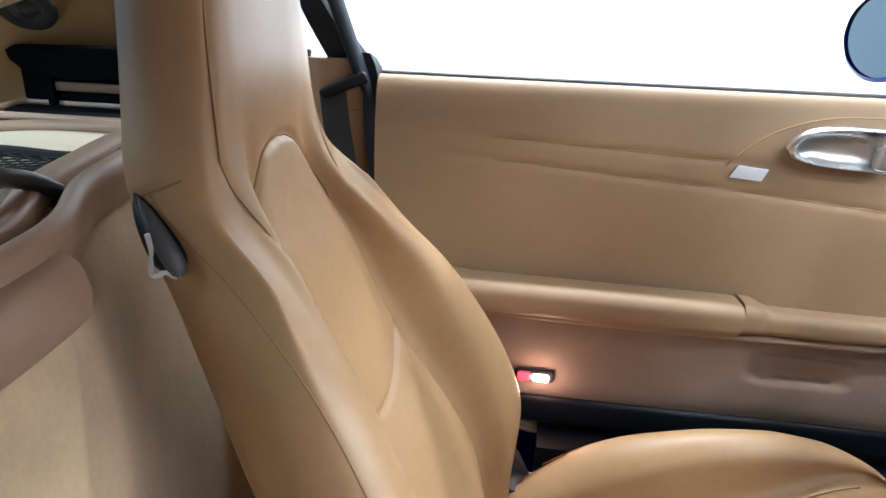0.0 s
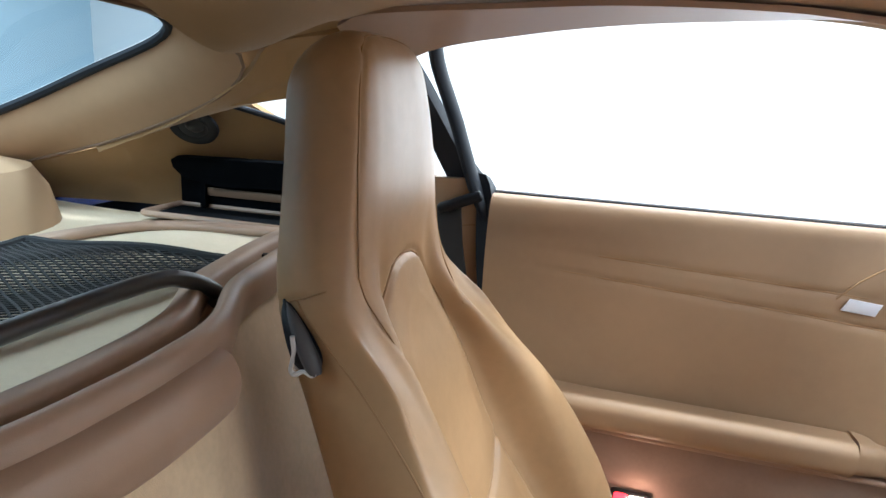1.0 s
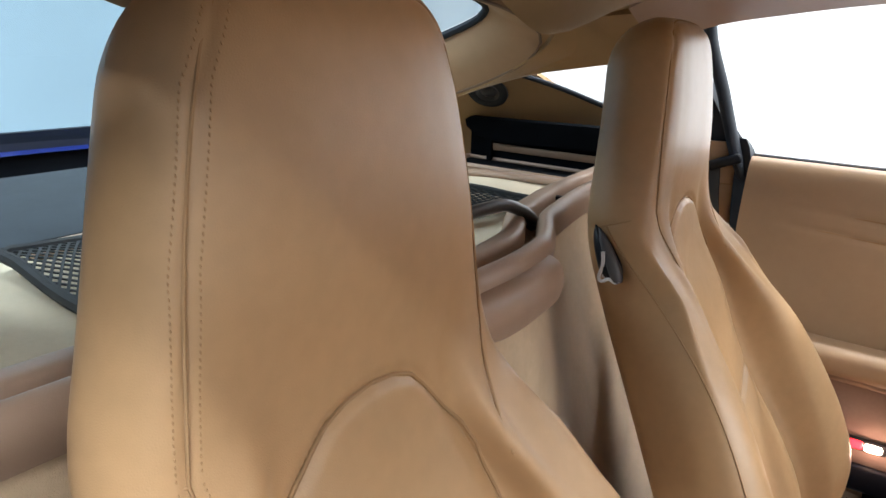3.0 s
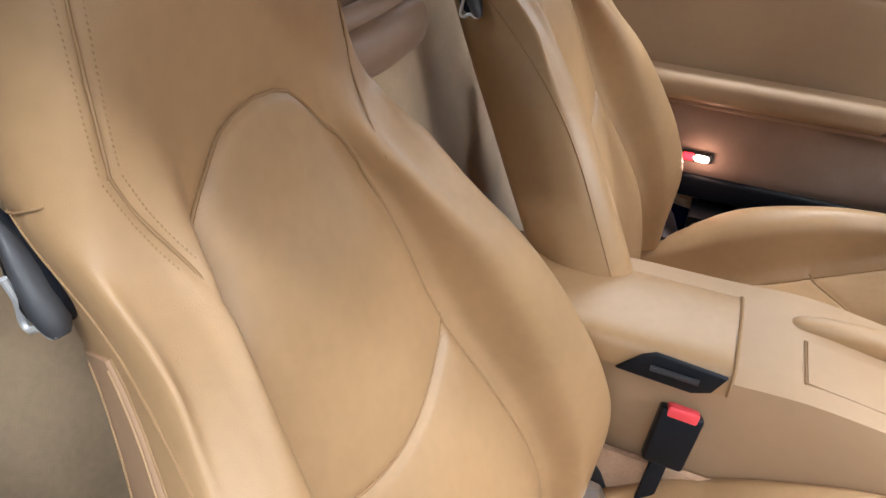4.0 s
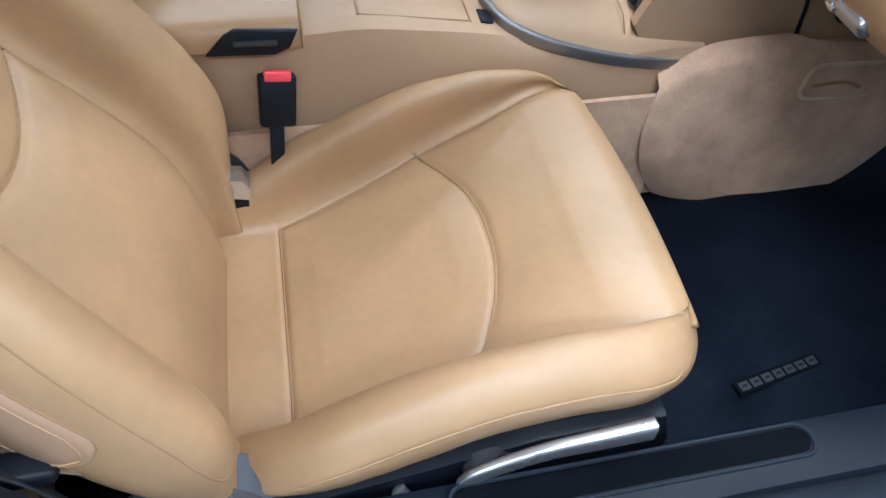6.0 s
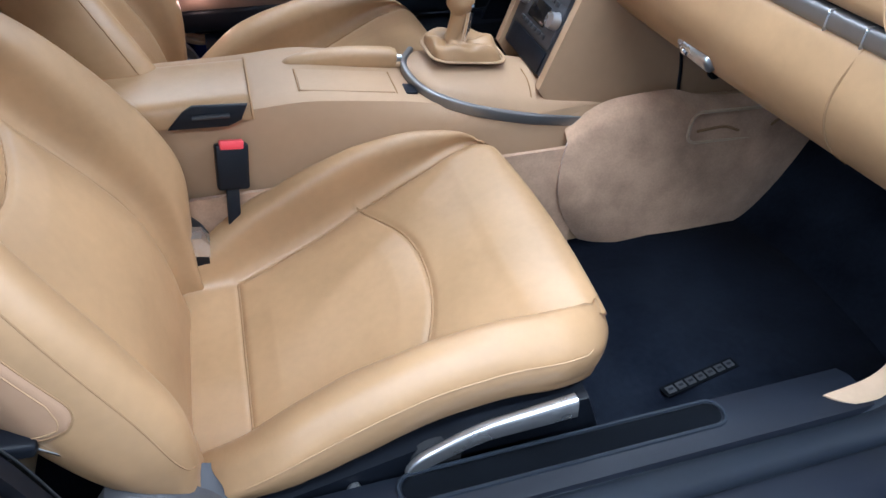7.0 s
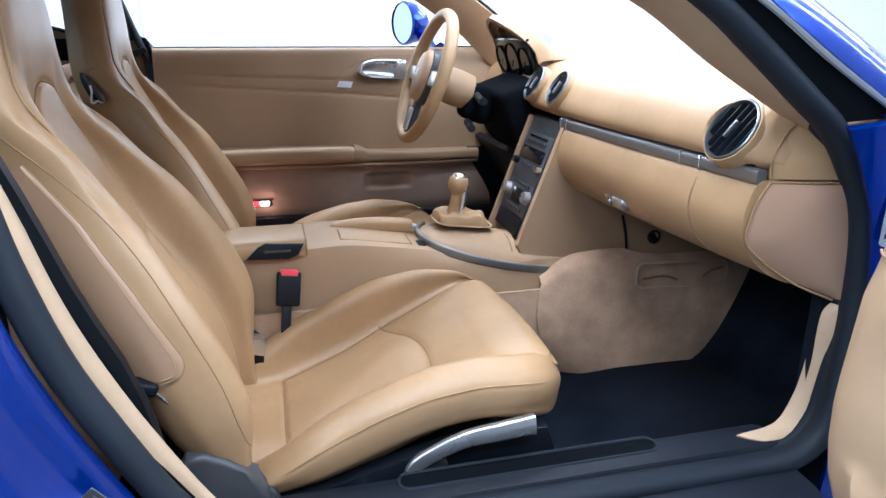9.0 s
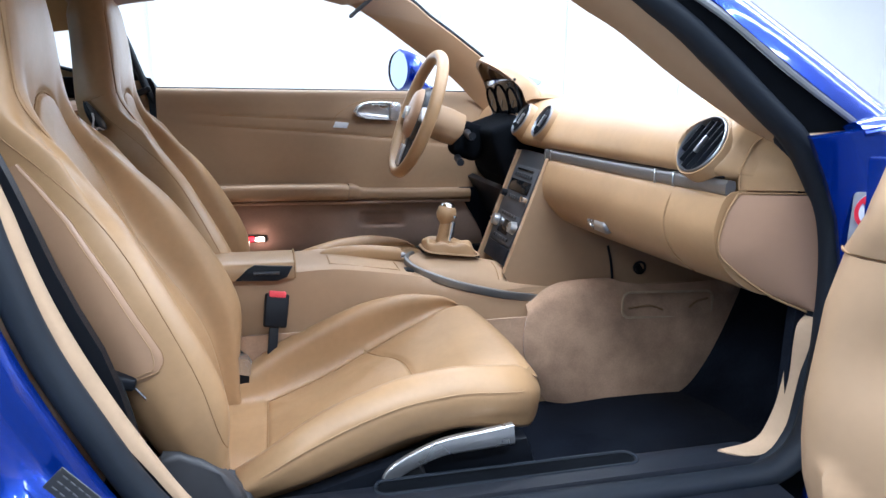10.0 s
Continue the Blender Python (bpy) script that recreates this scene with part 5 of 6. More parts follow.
# made-up dark sheet that darkens the view to the rear near side
solid("dark_rear_sheet", thick_sheet(np.array([[(-0.93 - 0.42 * t, y, 0.928 + 0.01 * math.sin(3 * t)) for t in np.linspace(0, 1, 10)] for y in np.linspace(-0.60, 0.14, 20)]), 0.01), mat("dark_slate", (0.022, 0.030, 0.038), 0.9, bump=0.6, bump_scale=900, vary=0.25, vary_scale=9), "dark slate sheet added to darken the rear luggage floor", "cargo cover")

# steel guard bar across the shelf
bar = thing("guard_bar", "dark grey steel guard bar behind the seats", "guard bar")
bz = 0.972
part("bar_tube", tube([(-0.472, 0.245, 0.928), (-0.476, 0.226, 0.946), (-0.484, 0.196, 0.962), (-0.490, 0.15, bz), (-0.494, 0.0, bz + 0.002), (-0.490, -0.15, bz), (-0.484, -0.196, 0.962), (-0.476, -0.226, 0.946), (-0.472, -0.245, 0.928)], 0.0098, 80, 14, up=(1, 0, 0)), mat("dark_steel", (0.10, 0.10, 0.105), 0.32, 0.6, vary=0.15, vary_scale=20), bar)
for sg in (1, -1):
    part("bar_foot", lathe([(0.0001, 0.012), (0.016, 0.010), (0.022, 0.0), (0.022, -0.008)], 20), DARKGREY, bar, at=pose(-0.465, sg * 0.24, 0.922))

# luggage net: knotted mesh, hem and hooks
net = thing("luggage_net", "black knotted luggage net stretched over the shelf", "luggage net")
def net_point(u, v):
    x = -0.535 - 0.34 * u - 0.055 * (1 - u) * (1 - abs(v)) ** 0.5
    return np.array([x, 0.385 * v * (1 - 0.1 * u), 0.935 + 0.004 * math.sin(7 * u + 5 * v)])
NU, NV = 30, 60
vs = [net_point(i / NU, -1 + 2 * (j + 0.5 * (i % 2)) / NV) for i in range(NU + 1) for j in range(NV)]
bm = bmesh.new()
def strand(a, b, r=0.0016):
    d = b - a
    n = np.cross(d, (0, 0, 1.0))
    n = n / (np.linalg.norm(n) + 1e-9) * r
    q = [bm.verts.new(tuple(p)) for p in (a - n, a + n, b + n, b - n)]
    t = [bm.verts.new((v.co.x, v.co.y, v.co.z + r)) for v in q]
    for f in ((0, 1, 2, 3),):
        bm.faces.new([t[k] for k in f])
    bm.faces.new((q[0], t[0], t[3], q[3]))
    bm.faces.new((q[1], q[2], t[2], t[1]))
for i in range(NU):
    for j in range(NV):
        a = vs[i * NV + j]
        for dj in ((0, -1) if i % 2 == 0 else (0, 1)):
            k = j + dj
            if 0 <= k < NV:
                strand(a, vs[(i + 1) * NV + k])
part("mesh_strand", bm_mesh(bm, smooth=False), BELT, net)["kind"] = "stuff"
hem = [net_point(u, -1) for u in np.linspace(0, 1, 8)] + [net_point(1, v) for v in np.linspace(-0.9, 0.9, 10)] + [net_point(u, 1) for u in np.linspace(1, 0, 8)] + [net_point(0, v) for v in np.linspace(0.9, -0.9, 18)]
part("hem", tube(hem, 0.0075, 160, 8, True), BELT, net, "black webbing hem")
for sg in (1, -1):
    part("net_hook", rbox(0.05, 0.014, 0.012, 0.004, center=(-0.515, sg * 0.400, 0.938)), BLACK, net)

# driver-side rear post with belt
post2 = np.array([[(-0.255 - 0.16 * u - 0.02 * v, 0.775 - 0.035 * math.sin(math.pi * min(1, u * 1.1)) , 0.40 + 0.625 * v) for v in np.linspace(0, 1, 20)] for u in np.linspace(0, 1, 12)])
part("belt_post", thick_sheet(post2, -0.02), TRIM, car, "tan leather rear door post")
part("post_seam", tube([(-0.255, 0.762, 0.945), (-0.33, 0.738, 0.942), (-0.40, 0.75, 0.94)], 0.0012, 14, 6), SEAM, car)
belt = thing("seat_belt", "black shoulder belt running from the rear post", "seat belt")
part("belt_outlet", rbox(0.085, 0.02, 0.02, 0.007, 3), BLACK, belt, at=pose(-0.315, 0.735, 0.985, 0, -22, 8))
wb = smooth_path([(-0.335, 0.735, 0.975), (-0.325, 0.728, 0.90), (-0.305, 0.725, 0.80), (-0.27, 0.72, 0.66)], 24)
part("webbing", sweep(wb, rrect(0.046, 0.0025, 0.001, 1), False, (0, 1, 0)), BELT, belt)
part("window_post", thick_sheet(strip_grid([(-0.275, 0.768, 1.0), (-0.32, 0.755, 1.06), (-0.365, 0.735, 1.14), (-0.40, 0.70, 1.21)], [(-0.345, 0.772, 1.01), (-0.375, 0.758, 1.07), (-0.405, 0.738, 1.14), (-0.43, 0.70, 1.21)], 24, 6), 0.03), RUBBER, car, "black window post")
part("seal_strip", thick_sheet(strip_grid([(-0.278, 0.762, 1.035), (-0.262, 0.750, 1.0), (-0.255, 0.735, 0.9), (-0.245, 0.728, 0.78), (-0.235, 0.728, 0.6), (-0.22, 0.728, 0.45)], [(-0.325, 0.768, 1.035), (-0.294, 0.757, 1.0), (-0.283, 0.742, 0.9), (-0.27, 0.735, 0.78), (-0.26, 0.733, 0.6), (-0.245, 0.733, 0.45)], 30, 6), -0.03), RUBBER, car, "black rubber seal behind the door")

# passenger belt on the near rear post
belt2 = thing("seat_belt", "black belt strap with silver tongue beside the passenger seat", "seat belt")
wb = smooth_path([(-0.27, -0.705, 0.93), (-0.225, -0.695, 0.78), (-0.165, -0.69, 0.63), (-0.14, -0.688, 0.57), (-0.115, -0.69, 0.45), (-0.08, -0.69, 0.32)], 40)
part("webbing", sweep(wb, rrect(0.046, 0.0025, 0.001, 1), False, (0.6, 0.6, 0)), BELT, belt2)
part("tongue_grip", rbox(0.05, 0.03, 0.02, 0.006, 3), BLACK, belt2, at=pose(-0.135, -0.684, 0.578, 0, 20, 10))
part("tongue", rbox(0.035, 0.022, 0.004, 0.0015, 2), CHROME, belt2, "bright metal belt tongue", at=pose(-0.105, -0.674, 0.55, 0, 55, 10))
def post_x(z):
    return float(np.interp(z, [0.25, 0.36, 0.40, 0.49, 0.59, 0.73, 0.87, 1.02], [0.0, -0.02, -0.04, -0.09, -0.145, -0.205, -0.25, -0.305]))
part("dark_inner_post", thick_sheet(np.array([[(post_x(z) - 0.06 + 0.085 * u * min(1.0, 0.25 + max(0.0, z - 0.42) * 4), -0.712, z) for z in np.linspace(0.22, 1.0, 14)] for u in np.linspace(0, 1, 6)]), -0.02), BLACK, car)

# far sill and foot, mirror images of the near ones
part("sill_trim", mesh_of("sill_far", [(v.co.x, -v.co.y, v.co.z) for v in sill.data.vertices], [tuple(p.vertices) for p in sill.data.polygons], True, 35), BLACK, car)
part("post_trim", thick_sheet(strip_grid(np.array(rear_in[4:]) * [1, -1, 1], np.array(rear_out[4:]) * [1, -1, 1], 40, 8, 0.006, (0.5, 0.6, 0.4)), 0.03), SUEDE_PALE, car)

# ---- doors ----
def door_profile(x):
    """The driver door panel's outline (y, z) at x."""
    fwd = 0.02 * max(0.0, x - 0.5)
    return smooth_path([(0.778 + fwd, 0.996), (0.764 + fwd, 1.003), (0.748 + fwd, 0.994), (0.737 + fwd, 0.965), (0.730 + fwd, 0.935), (0.7255 + fwd, 0.905), (0.722 + fwd, 0.86), (0.723 + fwd, 0.76), (0.726 + fwd, 0.695), (0.727 + fwd, 0.63)], 66)


door = thing("driver_door", "closed driver door with tan leather panel and silver handle", "car door")
xs = np.linspace(-0.262, 0.98, 110)
rows = []
for x in xs:
    p = door_profile(x).copy()
    tilt = 0.02 * (x + 0.26) * -1.0
    crease1, crease2 = 0.925 + tilt * 2.2, 0.893 + tilt * 3.2 - 0.05 * max(0, x - 0.2) ** 2
    g = np.exp(-((p[:, 1] - crease1) / 0.004) ** 2) * np.clip((x + 0.20) * 6, 0, 1) * (x < 0.36) + np.exp(-((p[:, 1] - crease2) / 0.004) ** 2) * np.clip((x + 0.22) * 6, 0, 1)
    p[:, 0] += 0.004 * g
    rows.append([(x, y, z) for y, z in p])
panel = part("door_panel", thick_sheet(np.array(rows), -0.03), DOORM, door, "tan leather upper door panel")
for c0, cs, xe in ((0.925, 0.044, 0.345), (0.893, 0.064, 0.90)):
    line = []
    for x in np.linspace(-0.18, xe, 40):
        z = c0 - cs * (x + 0.26) - (0.05 * max(0, x - 0.2) ** 2 if cs > 0.05 else 0)
        p = door_profile(x)
        line.append((x, float(np.interp(-z, -p[:, 1], p[:, 0])) + 0.0032, z))
    seam_line(line, 0.0013, panel)
# lower carpeted part with pocket hollow
rows = []
for x in np.linspace(-0.255, 0.97, 140):
    pts = smooth_path([(0.728, 0.64), (0.712, 0.618), (0.706, 0.58), (0.704, 0.53), (0.708, 0.47), (0.725, 0.435), (0.75, 0.42)], 64)
    h = np.exp(-((x - 0.475) / 0.075) ** 8) * np.exp(-((pts[:, 1] - 0.552) / 0.026) ** 6)
    rows.append([(x, y + 0.018 * hh_, z) for (y, z), hh_ in zip(pts, h)])
part("lower_panel", thick_sheet(np.array(rows), -0.02), mat("brown_door_carpet", (0.37, 0.262, 0.205), 0.95, bump=0.6, bump_scale=900, vary=0.18, vary_scale=10, sheen=0.3, spec=0.1), door, "brown carpeted lower door panel")
part("door_foot", rbox(1.20, 0.05, 0.06, 0.012, 3, center=(0.36, 0.735, 0.415)), BLACK, door, "black door foot strip")
arm = smooth_path([(-0.20, 0.708, 0.662), (-0.1, 0.690, 0.660), (0.1, 0.682, 0.660), (0.300, 0.682, 0.658), (0.345, 0.686, 0.655)], 40)
part("armrest", sweep(arm, rrect(0.075, 0.056, 0.022, 6)), DOORM, door, "padded tan leather armrest")
part("armrest_gap", sweep(np.array([(0.3475, 0.692 + u, 0.655 + v) for u, v in rrect(0.064, 0.052, 0.02, 5)]), ring(0.0022, 6), True, (1, 0, 0)), SEAM, door)
arm2 = smooth_path([(0.3495, 0.691, 0.657), (0.372, 0.694, 0.654), (0.395, 0.699, 0.647), (0.45, 0.701, 0.644), (0.60, 0.703, 0.641), (0.80, 0.709, 0.639)], 50)
part("armrest_front", sweep(arm2, rrect(0.066, 0.054, 0.020, 5), False, (0, 0, 1), np.interp(np.linspace(0, 1, 50), [0, 0.05, 0.11, 1], [1.04, 1.0, 0.78, 0.76])), DOORM, door, "tan leather armrest front")
part("armrest_lip", sweep(smooth_path([(-0.20, 0.705, 0.622), (0.1, 0.694, 0.620), (0.5, 0.697, 0.616), (0.80, 0.706, 0.614)], 40), rrect(0.03, 0.012, 0.005, 3)), DARKTAN, door)
# inner handle: silver shell with a hollow
HND = Matrix.Translation((0.458, 0.712, 0.934)) @ pose(0, 0, 0, 90, 2, 0)
outline = [(-0.074, -0.008), (-0.066, 0.010), (-0.045, 0.024), (-0.01, 0.030), (0.045, 0.031), (0.078, 0.029), (0.082, 0.0), (0.078, -0.027), (0.03, -0.029), (-0.03, -0.027), (-0.062, -0.021)]
loop = smooth_path(outline, 60, True)[:-1]
shell = []
for k, (f, w) in enumerate([(1.06, 0.0), (1.04, 0.010), (0.97, 0.013), (0.90, 0.009), (0.82, -0.004), (0.6, -0.010), (0.3, -0.012), (0.02, -0.012)]):
    shell.append([(u * f, v * f, w) for u, v in loop])
handle = part("door_handle", grid_mesh(np.array(shell), False, True), SILVER, door, "satin silver inner door handle", at=HND)
part("handle_bar", rbox(0.036, 0.058, 0.02, 0.008, 3, center=(0.064, 0.001, 0.004)), SILVER, handle)
part("handle_seam", tube([(0.30, 0.7225, 0.893), (0.33, 0.724, 0.925), (0.37, 0.7265, 0.952), (0.43, 0.729, 0.972), (0.50, 0.730, 0.978), (0.62, 0.731, 0.975)], 0.0014, 40, 6), SEAM, door)
part("door_label", prism([(-0.028, -0.008), (0.020, -0.010), (0.028, 0.010), (-0.018, 0.012)], lambda u, v, w: Vector((0.336 + u, 0.7205 - w, 0.884 + v - 0.04 * u)), 0.002, 0.0005), LABELW, door, "pale blue-white sticker")
# door lamp: clear lens with red end
lamp_unit = part("door_lamp", rbox(0.070, 0.012, 0.024, 0.005, 3, center=(0.034, 0.700, 0.496)), DARKGREY, door)
part("lamp_lens", rbox(0.030, 0.012, 0.015, 0.005, 3, center=(0.046, 0.695, 0.495)), LAMP_WHITE, lamp_unit, "glowing white lamp lens")
part("red_lens", rbox(0.024, 0.012, 0.017, 0.005, 3, center=(0.017, 0.695, 0.496)), LAMP_RED, lamp_unit, "glowing red lamp lens")
part("door_glass", grid_mesh(np.array([[(x, 0.772 - 0.55 * (z - 1.0) ** 1.2 if z > 1.0 else 0.772, z) for z in np.linspace(1.0, 1.285, 10)] for x in np.linspace(-0.27, 0.52, 12)]), 0), None, door).visible_shadow = False
bpy.data.objects["door_glass"].data.materials.append(glass("side_glass", (0.985, 0.99, 0.99)))
part("window_rail", tube([(-0.262, 0.776, 1.001), (0.1, 0.776, 1.001), (0.5, 0.782, 1.001), (0.9, 0.79, 1.001)], 0.006, 20, 8), RUBBER, door)
outer = np.array([[(x, 0.80 + 0.09 * math.sin((z - 0.2) / 0.8 * math.pi), z) for z in np.linspace(0.2, 0.998, 14)] for x in np.linspace(-0.262, 1.05, 14)])
part("door_skin", thick_sheet(outer, 0.01), PAINT, door, "glossy blue outer door skin")

# outside mirror
mirror = thing("wing_mirror", "blue door mirror with round silvered glass", "mirror")
MM = Matrix.Translation((0.594, 0.98, 1.082)) @ pose(0, 0, 0, 0, -90, 0) @ pose(0, 0, 0, 12, 0, 0)
part("mirror_shell", lathe([(0.0001, -0.075), (0.035, -0.068), (0.058, -0.04), (0.066, -0.008), (0.066, 0.006), (0.060, 0.010)], 40), PAINT, mirror, at=MM @ Matrix.Diagonal((1.2, 1.65, 1.2, 1)))
part("mirror_glass", lathe([(0.0001, 0.006), (0.060, 0.006), (0.061, 0.002)], 40), mat("blue_tinted_mirror", (0.20, 0.27, 0.33), 0.03, 1.0), mirror, at=MM @ Matrix.Diagonal((1.2, 1.65, 1.2, 1)))
part("mirror_arm", tube([(0.64, 0.94, 1.04), (0.66, 0.86, 1.02), (0.68, 0.78, 1.0)], 0.02, 20, 10), PAINT, mirror)

# open passenger door
DD, DN = np.array([0.40, -0.917, 0.0]), np.array([-0.917, -0.40, 0.0])
DH = np.array([0.8835, -0.935, 0.007])
pdoor = thing("passenger_door", "opened passenger door with smooth tan leather lining", "car door")
def on_door(a, b, z):
    return DH + DD * a + DN * b + np.array([0, 0, z])
rows = []
for a in np.linspace(0.0, 1.0, 60):
    row = []
    for z in np.linspace(0.29, 0.788, 50):
        t = (z - 0.29) / 0.498
        lead = -float(np.interp(z, [0.29, 0.40, 0.46, 0.516, 0.576, 0.65, 0.716, 0.79], [0.06, 0.013, -0.007, -0.015, -0.018, -0.015, -0.013, 0.0]))
        b = 0.085 * (1 - math.exp(-a / 0.018)) + 0.02 * math.sin(math.pi * t)
        hollow = -0.02 * math.exp(-((a - 0.12) / 0.06) ** 2 - ((z - 0.66) / 0.07) ** 2)
        ridge = 0.018 * max(0.0, min(1.0, (0.528 - (a - 0.055) * 1.2 - z) * 60)) * max(0.0, min(1.0, (a - 0.055) * 80))
        row.append(on_door(a - lead, b + hollow + ridge, z))
    rows.append(row)
part("lower_lining", thick_sheet(np.array(rows), 0.03), TRIM, pdoor, "tan leather lower door lining")
rows = []
for a in np.r_[np.linspace(0, 0.12, 24), np.linspace(0.14, 1.0, 40)]:
    row = []
    for t in np.linspace(0, 1, 24):
        b = (0.085 * (1 - math.exp(-a / 0.018)) + 0.016 * math.sin(math.pi * t)) * (1 - 0.45 * t ** 3)
        row.append(on_door(a + float(np.interp(t, [0, 0.12, 0.38, 0.68, 1.0], [-0.001, 0.008, 0.025, 0.032, 0.036])) * math.exp(-a / 0.3), b, 0.792 + (0.158 - 0.03 * math.exp(-a / 0.2)) * t))
    rows.append(row)
part("upper_lining", thick_sheet(np.array(rows), 0.03), TRIM, pdoor, "tan leather upper door lining")
part("lining_seam", tube([on_door(0.004, 0.03, 0.790), on_door(0.025, 0.065, 0.790), on_door(0.07, 0.077, 0.790), on_door(0.15, 0.085, 0.790), on_door(0.5, 0.086, 0.790), on_door(1.0, 0.086, 0.790)], 0.002, 50, 6), SEAM, pdoor)
skin = np.array([[on_door(a, -0.06 - 0.05 * math.sin((z - 0.2) / 0.8 * math.pi), z) for z in np.linspace(0.22, 0.905, 12)] for a in np.linspace(-0.02, 1.05, 20)])
part("door_skin", thick_sheet(skin, 0.012), PAINT, pdoor, "glossy blue outer door skin")
frame_b = np.array([[on_door(0.045, b, z) for z in np.linspace(0.25, 0.89, 10)] for b in np.linspace(-0.06, 0.02, 5)])
part("door_frame", thick_sheet(frame_b, 0.01), PAINT, pdoor)

# warning sticker on the painted door post: round sign over a grey field with a word
sticker = thing("warning_sticker", "round red and white prohibition sticker on the blue door post", "sticker")
STK = Matrix.Translation((1.020, -0.8345, 0.817)) @ pose(0, 0, 0, 90, 0, -17) @ Matrix.Diagonal((1.18, 1.18, 1, 1))
part("backing", prism(rrect(0.055, 0.085, 0.006, 4), lambda u, v, w: Vector((u, v - 0.012, w)), 0.0012, 0), BARW, sticker, at=STK @ pose(0, 0, 0.002))
part("sign_disc", lathe([(0.0001, 0.0006), (0.0245, 0.0006), (0.025, 0.0)], 40), LABELW, sticker, at=STK @ pose(0, 0.004, 0.0036))
part("sign_ring", lathe([(0.0195, 0.0), (0.0195, 0.0012), (0.025, 0.0012), (0.025, 0.0)], 40), RED, sticker, at=STK @ pose(0, 0.004, 0.0042))
part("sign_bar", rbox(0.043, 0.005, 0.0008, 0), RED, sticker, at=STK @ pose(0, 0.004, 0.0052, 0, 0, -45))
part("sign_seat", prism([(-0.010, -0.010), (0.008, -0.010), (0.010, -0.006), (-0.004, -0.006), (-0.009, 0.010), (-0.013, 0.010)], lambda u, v, w: Vector((u, v, w)), 0.0004, 0), DARKGREY, sticker, at=STK @ pose(0, 0.004, 0.0044))
part("sign_word", letters("Airbag", 0.010), DARKGREY, sticker, "dark printed word", at=STK @ pose(0.006, -0.040, 0.0038))
part("sign_book", rbox(0.010, 0.007, 0.0006, 0), DARKGREY, sticker, at=STK @ pose(-0.018, -0.040, 0.0036))
# black information label on the rear quarter
plate = thing("info_label", "dark label with pale unreadable print on the blue quarter panel", "label")
LBL = Matrix.Translation((-0.139, -0.879, 0.498)) @ pose(0, 0, 0, 90, 45, -12)
part("label_field", rbox(0.108, 0.038, 0.002, 0.0006, 1), DARKGREY, plate, at=LBL)
for i in range(3):
    for j in range(8):
        part("print_bar", rbox(0.0075, 0.0018, 0.0008, 0), PRINTM, plate, at=LBL @ pose(-0.042 + 0.0118 * j, 0.011 - 0.0105 * i, 0.0014))

# ---- steering wheel, column and instruments ----
wheel = thing("steering_wheel", "tan leather three-spoke steering wheel with silver inserts", "steering wheel")
W = Matrix.Translation((0.531, 0.352, 0.934)) @ pose(0, 0, 0, 0, -70, 0)
ang = np.linspace(0, 2 * np.pi, 90, endpoint=False)
rimp = np.stack([np.cos(ang) * 0.184, np.sin(ang) * 0.184, 0 * ang], 1)
part("wheel_rim", sweep(rimp, ring(0.0155, 14, 0.0185), True), LEATHER, wheel, at=W)
hub = part("hub", lathe([(0.0001, 0.030), (0.035, 0.029), (0.056, 0.024), (0.066, 0.012), (0.068, 0.0)], 36), PADM, wheel, "pinkish tan leather airbag hub", at=W @ Matrix.Diagonal((1.15, 1.0, 1, 1)))
part("hub_badge", lathe([(0.0001, 0.0025), (0.012, 0.002), (0.014, 0.0)], 24), SILVER, hub, at=pose(0, 0, 0.0295))
part("hub_back", lathe([(0.062, 0.010), (0.078, 0.006), (0.086, -0.006), (0.076, -0.026), (0.0001, -0.03)], 36), DARKGREY, wheel, "dark grey hub surround", at=W)
for a in (90, -90, 180):
    sp_path = smooth_path([(0.05, 0, 0.0), (0.10, 0, -0.004), (0.178, 0, -0.002)], 16)
    spoke = part("spoke", sweep(sp_path, rrect(0.050 if a != 180 else 0.042, 0.018, 0.007, 4)), DARKGREY, wheel, at=W @ pose(0, 0, 0, 0, 0, a))
    part("spoke_insert", rbox(0.066, 0.040, 0.008, 0.003, 2, center=(0.130, 0, 0.010)), SILVER, spoke, "silver spoke insert")
column = thing("steering_column", "steering column with tan collar and black stalks", "steering column")
part("collar", lathe([(0.0001, -0.02), (0.045, -0.02), (0.052, -0.05), (0.054, -0.10), (0.05, -0.14)], 32), TRIM, column, at=W)
# stalk housing is taken to near black for the shade around it
part("shroud", rbox(0.11, 0.11, 0.09, 0.025, 4, center=(0, 0, -0.175)), NEARBLACK, column, at=W @ pose(-0.02, 0, 0))
for sg, z, ln in ((-1, 0.02, 0.14), (-1, -0.06, 0.12), (1, 0.02, 0.14)):
    part("stalk", tube([(z - 0.02, sg * 0.05, -0.15), (z - 0.03, sg * (0.05 + ln * 0.5), -0.145), (z - 0.03, sg * (0.05 + ln), -0.13)], 0.011, 16, 10, up=(1, 0, 0)), BLACK, column, at=W)
# dark box and panels added to stand in for foot well shade
part("column_shade", rbox(0.14, 0.30, 0.16, 0.02, 3), NEARBLACK, column, at=pose(0.800, 0.335, 0.845, 0, -20, 0))
part("kick_panel", thick_sheet(np.array([[(0.76 + 0.10 * math.sin(3 * v) ** 2 + 0.55 * u, 0.698 - 0.03 * u, 0.20 + 0.46 * v) for v in np.linspace(0, 1, 12)] for u in np.linspace(0, 1, 10)]), 0.02), CARPET, dash, "dark side of the driver foot well, coloured for its shade")
